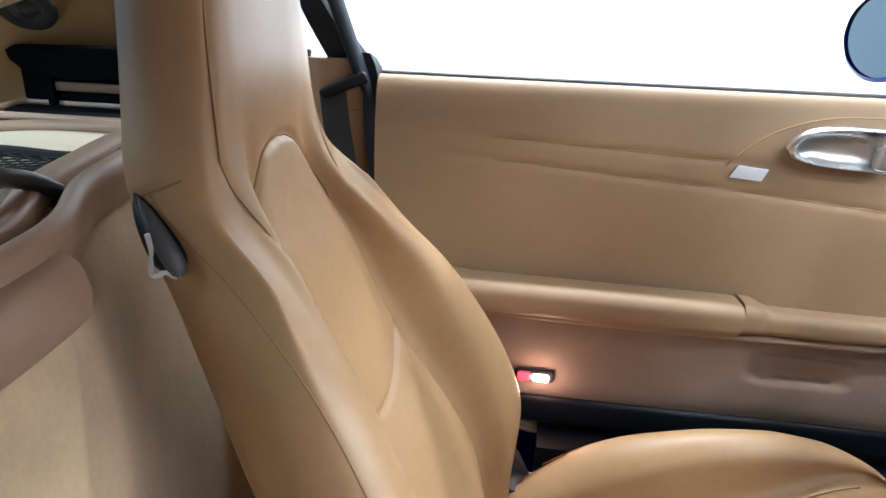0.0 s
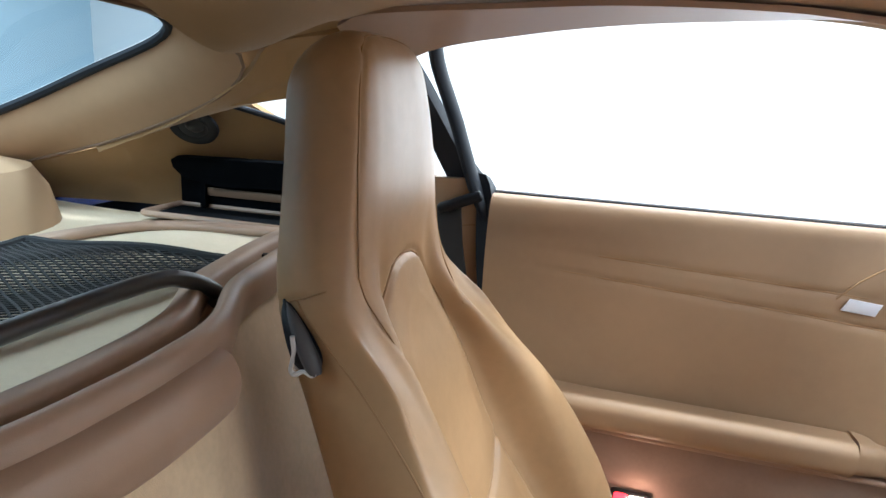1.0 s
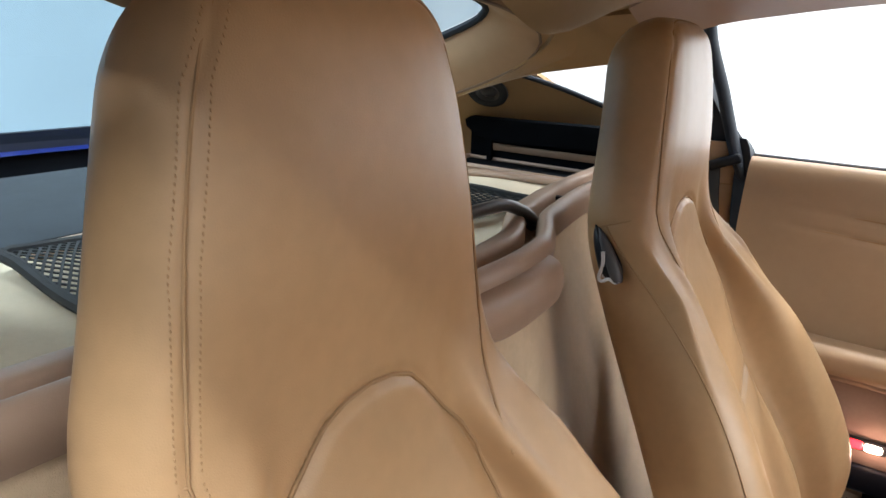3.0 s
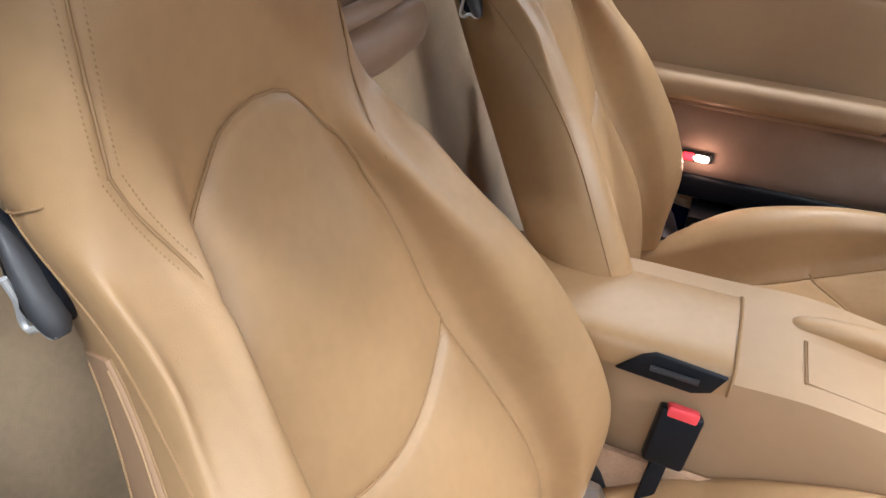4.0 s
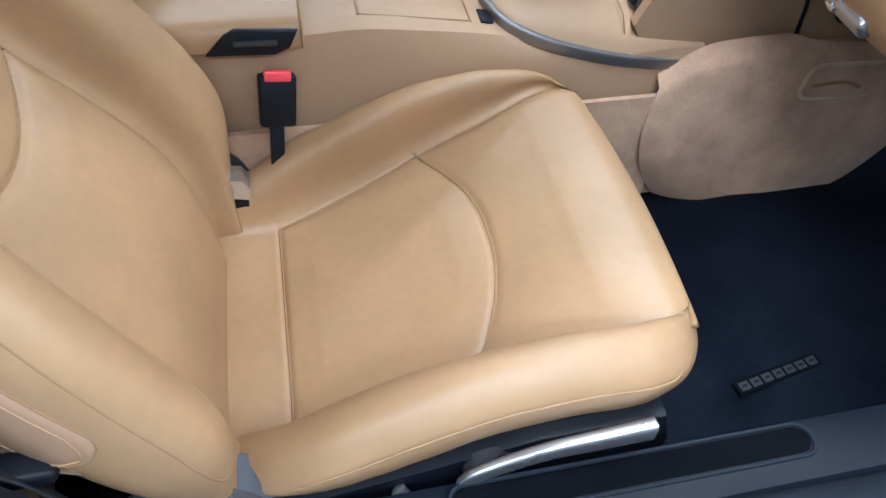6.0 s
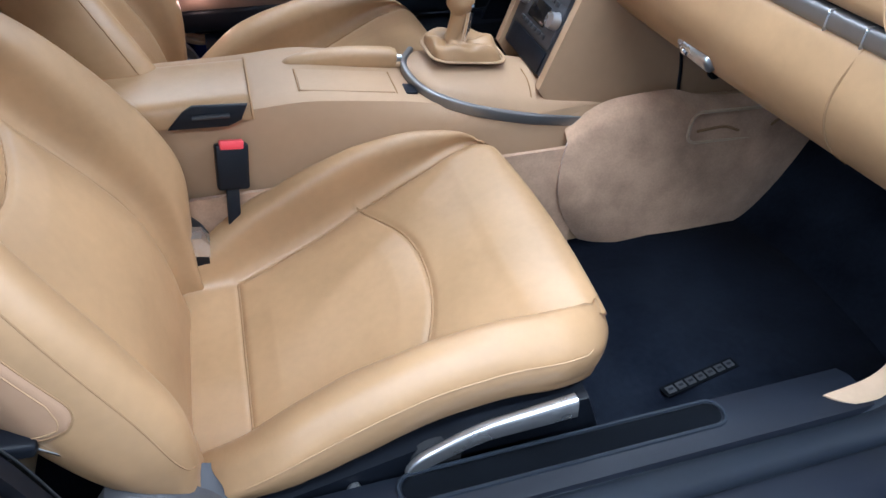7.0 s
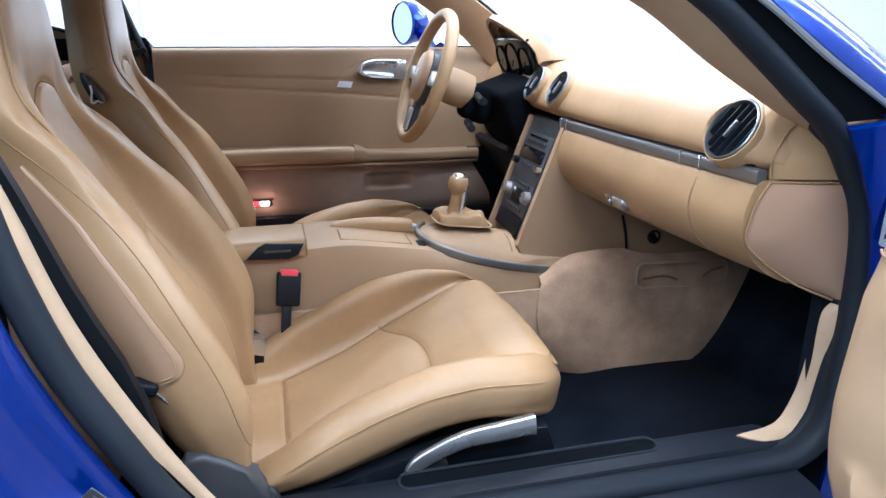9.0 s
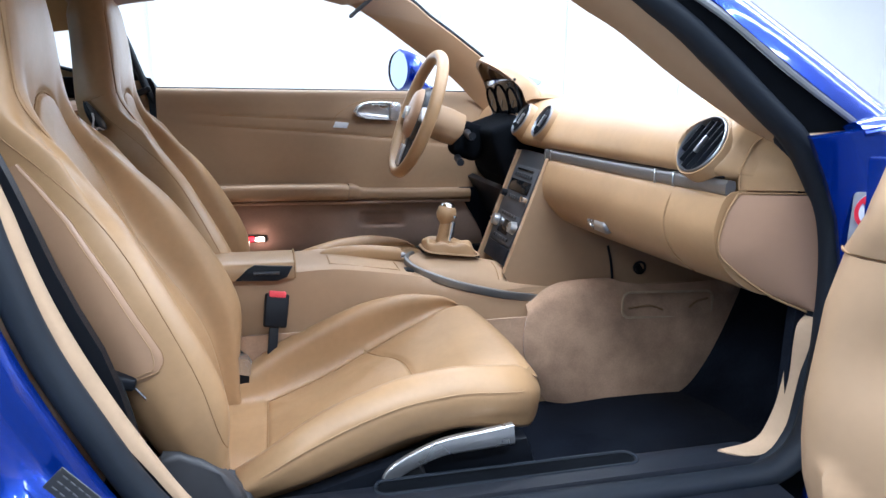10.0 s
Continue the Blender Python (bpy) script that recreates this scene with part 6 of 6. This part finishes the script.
part("knee_panel", thick_sheet(np.array([[(0.80 + 0.12 * v, 0.185 + 0.54 * u, 0.70 - 0.22 * v) for v in np.linspace(0, 1, 8)] for u in np.linspace(0, 1, 10)]), 0.02), BLACK, dash, "lower dashboard panel, coloured black for its shade")

cluster = thing("instrument_cluster", "hooded tan instrument cluster with dark dials", "instrument cluster")
hood = []
for y, k in zip(np.linspace(0.205, 0.545, 40), np.linspace(-1, 1, 40)):
    lift = 0.116 * math.sqrt(max(0, 1 - abs(k) ** 1.5))
    lead = 0.735 + 0.085 * abs(k) ** 2.0
    hood.append([(x, y, z) for x, z in smooth_path([(lead, 0.972 + lift), (lead + 0.012, 0.980 + lift), (lead + 0.04, 0.982 + lift * 0.88), (0.87, 0.980 + lift * 0.38), (1.0, 0.974)], 24)])
part("hood", thick_sheet(np.array(hood), 0.012), LEATHER, cluster, "tan leather instrument hood")
inner_hood = np.array([[(p[0] + 0.012 + 0.03 * i / 39, p[1] * 0.96 + 0.0138, p[2] - 0.016) for p in row[:14]] for i, row in enumerate(hood)])
part("hood_lining", thick_sheet(inner_hood, 0.006), GROOVEM, cluster, "dark brown inside of the hood")
part("dial_field", rbox(0.012, 0.30, 0.15, 0.006, 2), DISPLAY, cluster, at=pose(0.815, 0.372, 0.972, 0, -18, 0))
for dy, r in ((-0.10, 0.042), (0.0, 0.052), (0.10, 0.042)):
    d = part("dial", lathe([(r * 0.93, 0.0), (r * 0.95, 0.004), (r, 0.005), (r * 1.02, 0.0)], 40), NEARBLACK, cluster, at=pose(0.807, 0.372 + dy, 0.977, 0, -108, 0))
    part("dial_face", lathe([(0.0001, 0.001), (r * 0.93, 0.001), (r * 0.93, 0.0)], 32), DISPLAY, d)
    part("needle", rbox(0.0025, r * 0.7, 0.001, 0, center=(0, r * 0.3, 0.003)), DARKGREY, d, at=pose(0, 0, 0, 0, 0, 40))
part("side_panel", thick_sheet(strip_grid([(0.856, 0.513, 1.072), (0.915, 0.490, 1.056), (0.972, 0.464, 1.035)], [(0.854, 0.40, 1.030), (0.852, 0.33, 1.012), (0.856, 0.276, 0.995)], 16, 8), 0.006), mat("blue_grey_panel", (0.10, 0.14, 0.19), 0.35, vary=0.15, vary_scale=15), cluster, "blue-grey panel behind the hood")
vent(0.84, 0.64, 0.915, 0.05, -10, 28)

# ---- dashboard details ----
# right-hand end of the dashboard: rounded cheek, brown end panel
cheek = strip_grid([(0.866, -0.713, 0.842), (0.864, -0.713, 0.872), (0.872, -0.712, 0.889), (0.887, -0.711, 0.918), (0.92, -0.708, 0.936), (0.96, -0.706, 0.942)], [(1.05, -0.757, 0.842), (1.05, -0.757, 0.868), (1.05, -0.756, 0.89), (1.05, -0.752, 0.91), (1.05, -0.748, 0.925), (1.05, -0.742, 0.935)], 30, 14, 0.012, (-0.5, -0.85, 0.1))
part("cheek", thick_sheet(cheek, -0.03), LEATHER, dash, "tan leather dashboard cheek")
part("cheek_seam", tube([(0.863, -0.7165, 0.842), (0.861, -0.7165, 0.872), (0.869, -0.7155, 0.890), (0.885, -0.7145, 0.920), (0.92, -0.7115, 0.939), (0.955, -0.709, 0.945)], 0.0018, 40, 6), SEAM, dash)
endp = strip_grid([(0.860, -0.722, 0.836), (0.840, -0.722, 0.803), (0.831, -0.721, 0.746), (0.855, -0.722, 0.716), (0.930, -0.728, 0.664), (1.005, -0.742, 0.630)], [(1.05, -0.760, 0.836), (1.05, -0.760, 0.80), (1.05, -0.760, 0.76), (1.05, -0.759, 0.72), (1.05, -0.757, 0.68), (1.04, -0.752, 0.628)], 36, 14, 0.010, (-0.4, -0.9, 0))
part("end_panel", thick_sheet(endp, 0.04), ENDM, dash, "brown leather dashboard end panel")
part("end_seam", tube([(0.859, -0.7235, 0.838), (0.838, -0.7235, 0.803), (0.829, -0.7225, 0.746), (0.853, -0.7235, 0.714), (0.929, -0.730, 0.661), (1.006, -0.744, 0.627)], 0.0022, 50, 6), SEAM, dash)
part("cheek_seam", tube([(0.860, -0.7235, 0.839), (0.93, -0.742, 0.839), (1.04, -0.763, 0.839)], 0.0016, 20, 6), SEAM, dash)
gs = [(strip_x(-0.582) + a - 0.0005, -0.582, z) for a, z in smooth_path([(-0.006, 0.836), (-0.022, 0.80), (-0.026, 0.765), (-0.014, 0.728), (0.012, 0.695), (0.05, 0.668)], 30)]
part("glove_seam", sweep(np.array(gs), ring(0.0018, 6), False, (0, 1, 0)), SEAM, dash)
# thin shadow over the strip, laid on as a black line
part("strip_line", sweep(np.array([(strip_x(y) - 0.004, y, 0.8625) for y in np.linspace(-0.700, -0.06, 50)]), ring(0.0020, 6)), BLACK, dash, "black line for the thin shadow above the silver strip")
for y in (-0.525, -0.58, -0.045, -0.075):
    part("strip_joint", rbox(0.0235, 0.0022, 0.0272, 0.001, 1), SILVER, dash, at=pose(strip_x(y) - 0.003, y, 0.846))
gh = part("glove_handle", rbox(0.022, 0.085, 0.032, 0.009, 3), SILVER, dash, "silver glove box handle", at=pose(strip_x(-0.315) + 0.002, -0.315, 0.710, 0, -35, 0))
part("lock", lathe([(0.0001, 0.004), (0.008, 0.003), (0.009, 0.0)], 20), CHROME, gh, at=pose(-0.011, 0.022, 0.002, 0, -90, 0))
part("hazard_button", lathe([(0.0001, 0.004), (0.011, 0.003), (0.013, 0.0)], 24), DARKTAN, dash, at=pose(0.799, 0.071, 0.915, 0, -62, 0))
part("defrost_grille", rbox(0.05, 0.9, 0.006, 0.002, 1), DARKTAN, dash, at=pose(1.24, 0.0, 0.978))

# windscreen with wiper
ws = []
for y in np.linspace(0.75, -0.75, 30):
    k = (y / 0.75) ** 2
    ws.append([(x, y, z) for x, z in zip(np.linspace(1.36 - 0.30 * k, 0.44 - 0.06 * k, 16), np.linspace(0.925 + 0.0 * k, 1.30 - 0.05 * k, 16) + 0.03 * np.sin(np.linspace(0, np.pi, 16)))])
screen = thing("windscreen", "clear curved windscreen with black wiper blades", "windscreen")
wsp = part("glass_pane", grid_mesh(np.array(ws)), glass("screen_glass", (0.985, 0.99, 0.99)), screen)
wsp.visible_shadow = False
for col in (0, -1):
    part("gasket", tube([row[col] for row in ws], 0.007, 50, 8), RUBBER, screen, "black windscreen gasket")
wiper = thing("wiper", "black wiper arm lying at the windscreen foot", "wiper")
part("wiper_arm", tube([(1.40, -0.30, 0.95), (1.385, -0.05, 0.965), (1.395, 0.25, 0.955)], 0.008, 30, 8), BLACK, wiper)
part("wiper_blade", tube([(1.375, -0.42, 0.952), (1.37, -0.10, 0.972), (1.375, 0.22, 0.965)], 0.006, 30, 8), BLACK, wiper)
part("cowl", thick_sheet(np.array([[(1.36 - 0.25 * (y / 0.85) ** 2 + 0.12 * t, y, 0.905 + 0.01 * t) for t in np.linspace(0, 1, 5)] for y in np.linspace(-0.85, 0.85, 24)]), -0.02), BLACK, car, "black windscreen cowl")

# ---- centre stack controls ----
def on_stack(name, u, v, w, su, sv, sw, material, parent, label="", bevel=0.002):
    at = Matrix.Translation(stack_place(u, v, w)) @ pose(0, 0, 0, 0, 20.8, 0)
    return part(name, rbox(sw, su, sv, bevel, 2), material, parent, label, at=parent.matrix_basis.inverted() @ at)
radio = on_stack("radio", 0.097, 0.205, 0.002, 0.178, 0.135, 0.012, GREYPL, console, "grey car radio with dark display")
on_stack("cd_slot", 0.097, 0.262, 0.009, 0.12, 0.006, 0.002, DISPLAY, radio)
on_stack("display", 0.097, 0.215, 0.009, 0.150, 0.034, 0.002, DISPLAY, radio, "dark radio display")
for i in range(8):
    on_stack("key", 0.04 + 0.0165 * i, 0.247, 0.0095, 0.012, 0.010, 0.004, DARKGREY, radio, bevel=0.001)
for i in range(6):
    on_stack("key", 0.052 + 0.018 * i, 0.182, 0.0095, 0.014, 0.010, 0.004, DARKGREY, radio, bevel=0.001)
for u in (0.018, 0.176):
    part("knob", lathe([(0.0001, 0.016), (0.009, 0.015), (0.0105, 0.0)], 24), CHROME if u < 0.1 else BLACK, radio, at=radio.matrix_basis.inverted() @ Matrix.Translation(stack_place(u, 0.185, 0.008)) @ pose(0, 0, 0, 0, -69.2, 0))
on_stack("badge_bar", 0.097, 0.160, 0.004, 0.030, 0.004, 0.002, BARW, stack, bevel=0)
heater = on_stack("heater_panel", 0.096, 0.098, 0.002, 0.172, 0.090, 0.010, GREYPL, console, "grey heater panel with two silver dials")
on_stack("display", 0.096, 0.098, 0.008, 0.075, 0.040, 0.002, DISPLAY, heater)
for u in (0.026, 0.166):
    part("dial", lathe([(0.0001, 0.018), (0.015, 0.017), (0.018, 0.0)], 28), SILVER, heater, at=heater.matrix_basis.inverted() @ Matrix.Translation(stack_place(u, 0.105, 0.006)) @ pose(0, 0, 0, 0, -69.2, 0))
for i in range(6):
    on_stack("key", 0.046 + 0.02 * i, 0.132, 0.008, 0.016, 0.009, 0.004, DARKGREY, heater, bevel=0.001)
    on_stack("key", 0.046 + 0.02 * i, 0.066, 0.008, 0.016, 0.009, 0.004, DARKGREY, heater, bevel=0.001)
on_stack("tray", 0.095, 0.024, 0.003, 0.165, 0.046, 0.006, BLACK, stack)

# ---- tunnel: lid, tray, switch, silver arc, shift boot, hand brake, buckle ----
lid = [(-0.089, 0.560), (-0.084, 0.583), (-0.066, 0.597), (0.01, 0.600), (0.075, 0.593), (0.095, 0.575), (0.100, 0.550)]
P = np.array([[(x, y, z - 0.0 * x) for y, z in smooth_path(lid, 30)] for x in np.linspace(-0.24, 0.139, 30)])
lidob = part("armrest_lid", thick_sheet(P, 0.012), LEATHER, console, "padded tan leather armrest lid")
part("lid_gap", sweep(np.array([(0.1415, y, z + 0.0005) for y, z in smooth_path(lid, 30)]), ring(0.0026, 6), False, (1, 0, 0)), SEAM, console)
pk = [(0.004, 0.562), (0.100, 0.558), (0.122, 0.566), (0.136, 0.590), (0.048, 0.596), (0.032, 0.588)]
pocket = part("side_latch", prism(pk, lambda u, v, w: Vector((u, -0.0865 - 0.25 * (0.590 - v) - w, v)), 0.006, 0.002), BLACK, console, "black plastic latch plate")
part("latch_bar", tube([(0.045, -0.0985, 0.579), (0.105, -0.0985, 0.577)], 0.004, 10, 8, smooth=False), DARKGREY, pocket)
part("tray_panel", prism([(0.228, -0.048), (0.398, -0.048), (0.398, 0.035), (0.228, 0.035)], lambda u, v, w: Vector((u, v, float(table(u, TUN_X, TUN_Z, 0.03)) + 0.0015 + w)), 0.003, 0.0015), TRIM, console, "tan leather tray cover")
for x in (0.226, 0.402):
    z = float(table(x, TUN_X, TUN_Z, 0.03))
    part("tray_gap", tube([(x, -0.049, z + 0.0025), (x, -0.030, z + 0.003), (x, 0.035, z + 0.003)], 0.0014, 20, 6), SEAM, console)
part("switch", rbox(0.022, 0.036, 0.005, 0.002, 2, center=(0, 0, 0)), BLACK, console, "small black rocker switch", at=pose(0.430, -0.030, 0.5515, 0, 8, 0))
arc = smooth_path([(0.468, 0.115, 0.556), (0.445, 0.075, 0.556), (0.436, 0.03, 0.556), (0.444, -0.022, 0.552), (0.470, -0.060, 0.544), (0.54, -0.080, 0.520), (0.64, -0.088, 0.494), (0.72, -0.089, 0.479), (0.80, -0.088, 0.468)], 60)
part("silver_arc", sweep(arc, rrect(0.012, 0.022, 0.004, 3), False, (0, 0, 1)), STRIPM, console, "satin silver curved trim strip")
rows = []
for x in np.linspace(0.443, 0.82, 40):
    ze = float(np.interp(x, [0.44, 0.47, 0.54, 0.64, 0.72, 0.82], [0.554, 0.545, 0.521, 0.492, 0.478, 0.466]))
    y0_, y1_ = float(np.interp(x, [0.443, 0.455, 0.475, 0.54, 0.64, 0.82], [0.02, -0.035, -0.055, -0.074, -0.080, -0.078])), float(np.interp(x, [0.443, 0.455, 0.475, 0.54, 0.82], [0.06, 0.10, 0.125, 0.14, 0.145]))
    crown = float(np.interp(x, [0.443, 0.47, 0.52, 0.60, 0.68, 0.82], [0.004, 0.022, 0.044, 0.060, 0.058, 0.05]))
    rows.append([(x, y0_ + (y1_ - y0_) * v, ze + 0.004 + crown * math.sin(math.pi * v) ** 0.55) for v in np.linspace(0, 1, 26)])
part("shift_pod", thick_sheet(np.array(rows), 0.01), TRIM, console, "tan leather pod round the gear lever")
ringp = np.array([(0.556 + u, 0.045 + v, 0.582 - 0.12 * u) for u, v in rrect(0.150, 0.118, 0.034, 8)])
part("boot_rim", sweep(ringp, rrect(0.007, 0.003, 0.0014, 3), True), TRIM, console, "tan leather boot frame")
part("pod_seam", tube([(0.668, -0.066, 0.505), (0.662, -0.045, 0.545), (0.66, -0.01, 0.556)], 0.0014, 14, 6), SEAM, console)

lever = thing("gear_lever", "tan leather gear lever with polished cap and soft boot", "gear lever")
boot = []
base_loop = smooth_path(np.array(rrect(0.142, 0.110, 0.032, 8)), 49, True)[:-1]
for k, (f, z) in enumerate([(1.0, 0.578), (0.95, 0.594), (0.86, 0.606), (0.68, 0.607), (0.50, 0.603), (0.36, 0.603), (0.26, 0.610), (0.215, 0.622)]):
    fold = 0.07 * math.sin(math.pi * min(1, k / 6.5))
    boot.append([(0.556 - 0.0025 * k + u * f * (1 + fold * math.sin(5 * math.atan2(v, u) + 0.9)), 0.045 + v * f * (1 + fold * math.cos(4 * math.atan2(v, u))), z + 0.006 * fold * 10 * math.sin(6 * math.atan2(v, u) + k * 0.5) - 0.12 * u * f * (1 - k / 9)) for u, v in base_loop])
bootm = np.array([smooth_path(np.array(boot)[:, i], 24) for i in range(48)])
part("boot", grid_mesh(bootm, True, False), LEATHER, lever, "soft folded tan leather boot")
part("stem", tube([(0.532, 0.045, 0.605), (0.540, 0.045, 0.635), (0.546, 0.045, 0.665)], 0.0145, 16, 14, up=(0, 1, 0)), LEATHER, lever)
part("stem_plate", tube([(0.553, 0.034, 0.607), (0.559, 0.034, 0.640), (0.562, 0.034, 0.662)], 0.008, 14, 10, up=(0, 1, 0)), CHROME, lever, "polished stem plate")
part("knob", lathe([(0.0001, 0.028), (0.014, 0.026), (0.024, 0.015), (0.027, 0.0), (0.024, -0.014), (0.015, -0.024), (0.012, -0.03)], 32), LEATHER, lever, "round tan leather knob", at=pose(0.547, 0.045, 0.682, 0, 10, 0))
part("knob_cap", lathe([(0.0001, 0.0305), (0.012, 0.0295), (0.0185, 0.024), (0.0195, 0.020)], 32), CHROME, lever, "polished knob cap", at=pose(0.547, 0.045, 0.682, 0, 10, 0))
part("knob_ring", tube([(0.564, 0.024, 0.676), (0.572, 0.045, 0.672), (0.564, 0.066, 0.676)], 0.003, 16, 8), CHROME, lever)

brake = thing("hand_brake", "tan leather hand brake lever with silver button", "hand brake")
bpath = smooth_path([(0.205, 0.073, 0.566), (0.25, 0.072, 0.576), (0.32, 0.071, 0.578), (0.385, 0.070, 0.573), (0.425, 0.070, 0.568)], 40)
part("grip", sweep(bpath, rrect(0.036, 0.042, 0.015, 5), False, (0, 0, 1), np.interp(np.linspace(0, 1, 40), [0, 0.08, 0.2, 0.7, 0.95, 1], [0.5, 0.85, 0.92, 1.0, 0.96, 0.8])), LEATHER, brake, "stitched tan leather grip")
part("button", tube([(0.424, 0.070, 0.568), (0.438, 0.070, 0.567)], 0.0075, 8, 16, smooth=False), SILVER, brake, "silver release button")
part("brake_slot", rbox(0.05, 0.034, 0.01, 0.003, center=(0.215, 0.08, 0.562)), BLACK, brake)
part("brake_tray", rbox(0.20, 0.05, 0.01, 0.004, center=(0.34, 0.083, 0.556)), TRIM, brake)

buckle = thing("seat_belt_buckle", "black belt buckle with red release button", "belt buckle")
BK = Matrix.Translation((0.093, -0.116, 0.490)) @ pose(0, 0, 0, -20, 9, 6)
part("housing", rbox(0.053, 0.022, 0.080, 0.005, 3, taper=(1.06, 1.0)), BLACK, buckle, at=BK)
part("release_button", rbox(0.040, 0.016, 0.016, 0.003, 2, center=(0, -0.004, 0.038)), PINK, buckle, "red release button", at=BK)
part("stalk", rbox(0.022, 0.010, 0.11, 0.003, 2, center=(-0.002, 0, -0.085)), BLACK, buckle, at=BK)
solid("tunnel_carpet", thick_sheet(np.array([[(x, -0.112 - 0.020 * t, 0.432 - 0.24 * t) for t in np.linspace(0, 1, 8)] for x in np.linspace(-0.2, 0.755, 30)]), 0.01), HUMP, "pale tan carpet along the tunnel side", "carpet", "structure")

# ---- passenger foot well ----
rows = []
HX = [0.712, 0.738, 0.787, 0.86, 0.96, 1.00, 1.08, 1.18, 1.28, 1.42]
HB = [-0.128, -0.142, -0.154, -0.168, -0.180, -0.184, -0.180, -0.168, -0.148, -0.120]
HT = [0.45, 0.490, 0.512, 0.518, 0.520, 0.505, 0.494, 0.496, 0.50, 0.50]
for x in np.linspace(0.712, 1.42, 60):
    yb, zt = float(table(x, HX, HB, 0.02)), float(table(x, HX, HT, 0.015))
    row = []
    for t in np.linspace(0, 1, 24):
        zb = 0.185
        z = zb + (zt - zb) * t
        y = yb * (1 - t) + (-0.122 - 0.018 * float(np.clip((x - 0.95) / 0.3, 0, 1))) * t - 0.014 * math.sin(math.pi * t)
        y += 0.03 * max(0, (t - 0.93) / 0.07) ** 2
        row.append((x + max(0.0, 1 - (x - 0.712) / 0.5) ** 4 * 2.4 * (z - 0.37) ** 2, y, z))
    rows.append(row)
foot = solid("foot_well_carpet", thick_sheet(np.array(rows), 0.02), HUMP, "brushed tan carpet on the tunnel in the foot well", "carpet", "structure")
rec = thing("foot_well_trim", "tan moulded recess and black socket in the foot well", "trim")
part("recess_rim", sweep(np.array([(1.115 + u, -0.150, 0.452 + v - 0.04 * u) for u, v in rrect(0.27, 0.070, 0.022, 6)]), ring(0.0035, 8), True, (0, 1, 0)), SUEDE, rec)
part("recess_fold", tube([(1.00, -0.150, 0.448), (1.06, -0.152, 0.452), (1.10, -0.152, 0.438)], 0.003, 16, 6), SEAM, rec)
part("recess_fold", tube([(1.18, -0.150, 0.438), (1.20, -0.152, 0.455), (1.235, -0.150, 0.462)], 0.003, 16, 6), SEAM, rec)
part("foot_wall", thick_sheet(np.array([[(0.985 + 0.42 * u, -0.052 - 0.05 * u - 0.02 * v, 0.47 + 0.26 * v) for v in np.linspace(0, 1, 8)] for u in np.linspace(0, 1, 14)]), 0.01), TRIM, rec, "tan foot well wall")
part("stack_gap", tube([(0.972, -0.064, 0.60), (0.985, -0.064, 0.55), (0.992, -0.066, 0.495)], 0.0035, 12, 6), BLACK, rec)
part("socket", lathe([(0.0001, 0.002), (0.012, 0.002), (0.016, 0.008), (0.019, 0.006), (0.019, -0.01)], 28), BLACK, rec, "black power socket", at=Matrix.Translation((1.07, -0.066, 0.535)) @ pose(0, 0, 0, 90, -30, 0))
mat_ob = thing("floor_mat", "dark blue velour floor mat with a small badge", "floor mat")
part("mat_surface", thick_sheet(np.array([[(0.52 + 0.66 * u, -0.665 + 0.49 * v, 0.2055 + 0.004 * math.sin(11 * u + 6 * v) + 0.006 * math.sin(4 * v)) for v in np.linspace(0, 1, 30)] for u in np.linspace(0, 1, 40)]), -0.008), CARPET, mat_ob)
LG = Matrix.Translation((0.815, -0.562, 0.2225)) @ pose(0, 0, 0, 0, 0, 10) @ Matrix.Diagonal((1.3, 1.15, 1, 1))
badge = part("badge_plate", rbox(0.125, 0.020, 0.002, 0.0006, 1), NEARBLACK, mat_ob, "small woven badge with pale bars", at=LG)
for i in range(7):
    part("badge_bar", rbox(0.013, 0.012, 0.001, 0), DARKGREY, badge, at=pose(-0.051 + 0.017 * i, 0, 0.0014))
    part("badge_gap", rbox(0.007, 0.004, 0.001, 0), BLACK, badge, at=pose(-0.051 + 0.017 * i, 0, 0.0021))
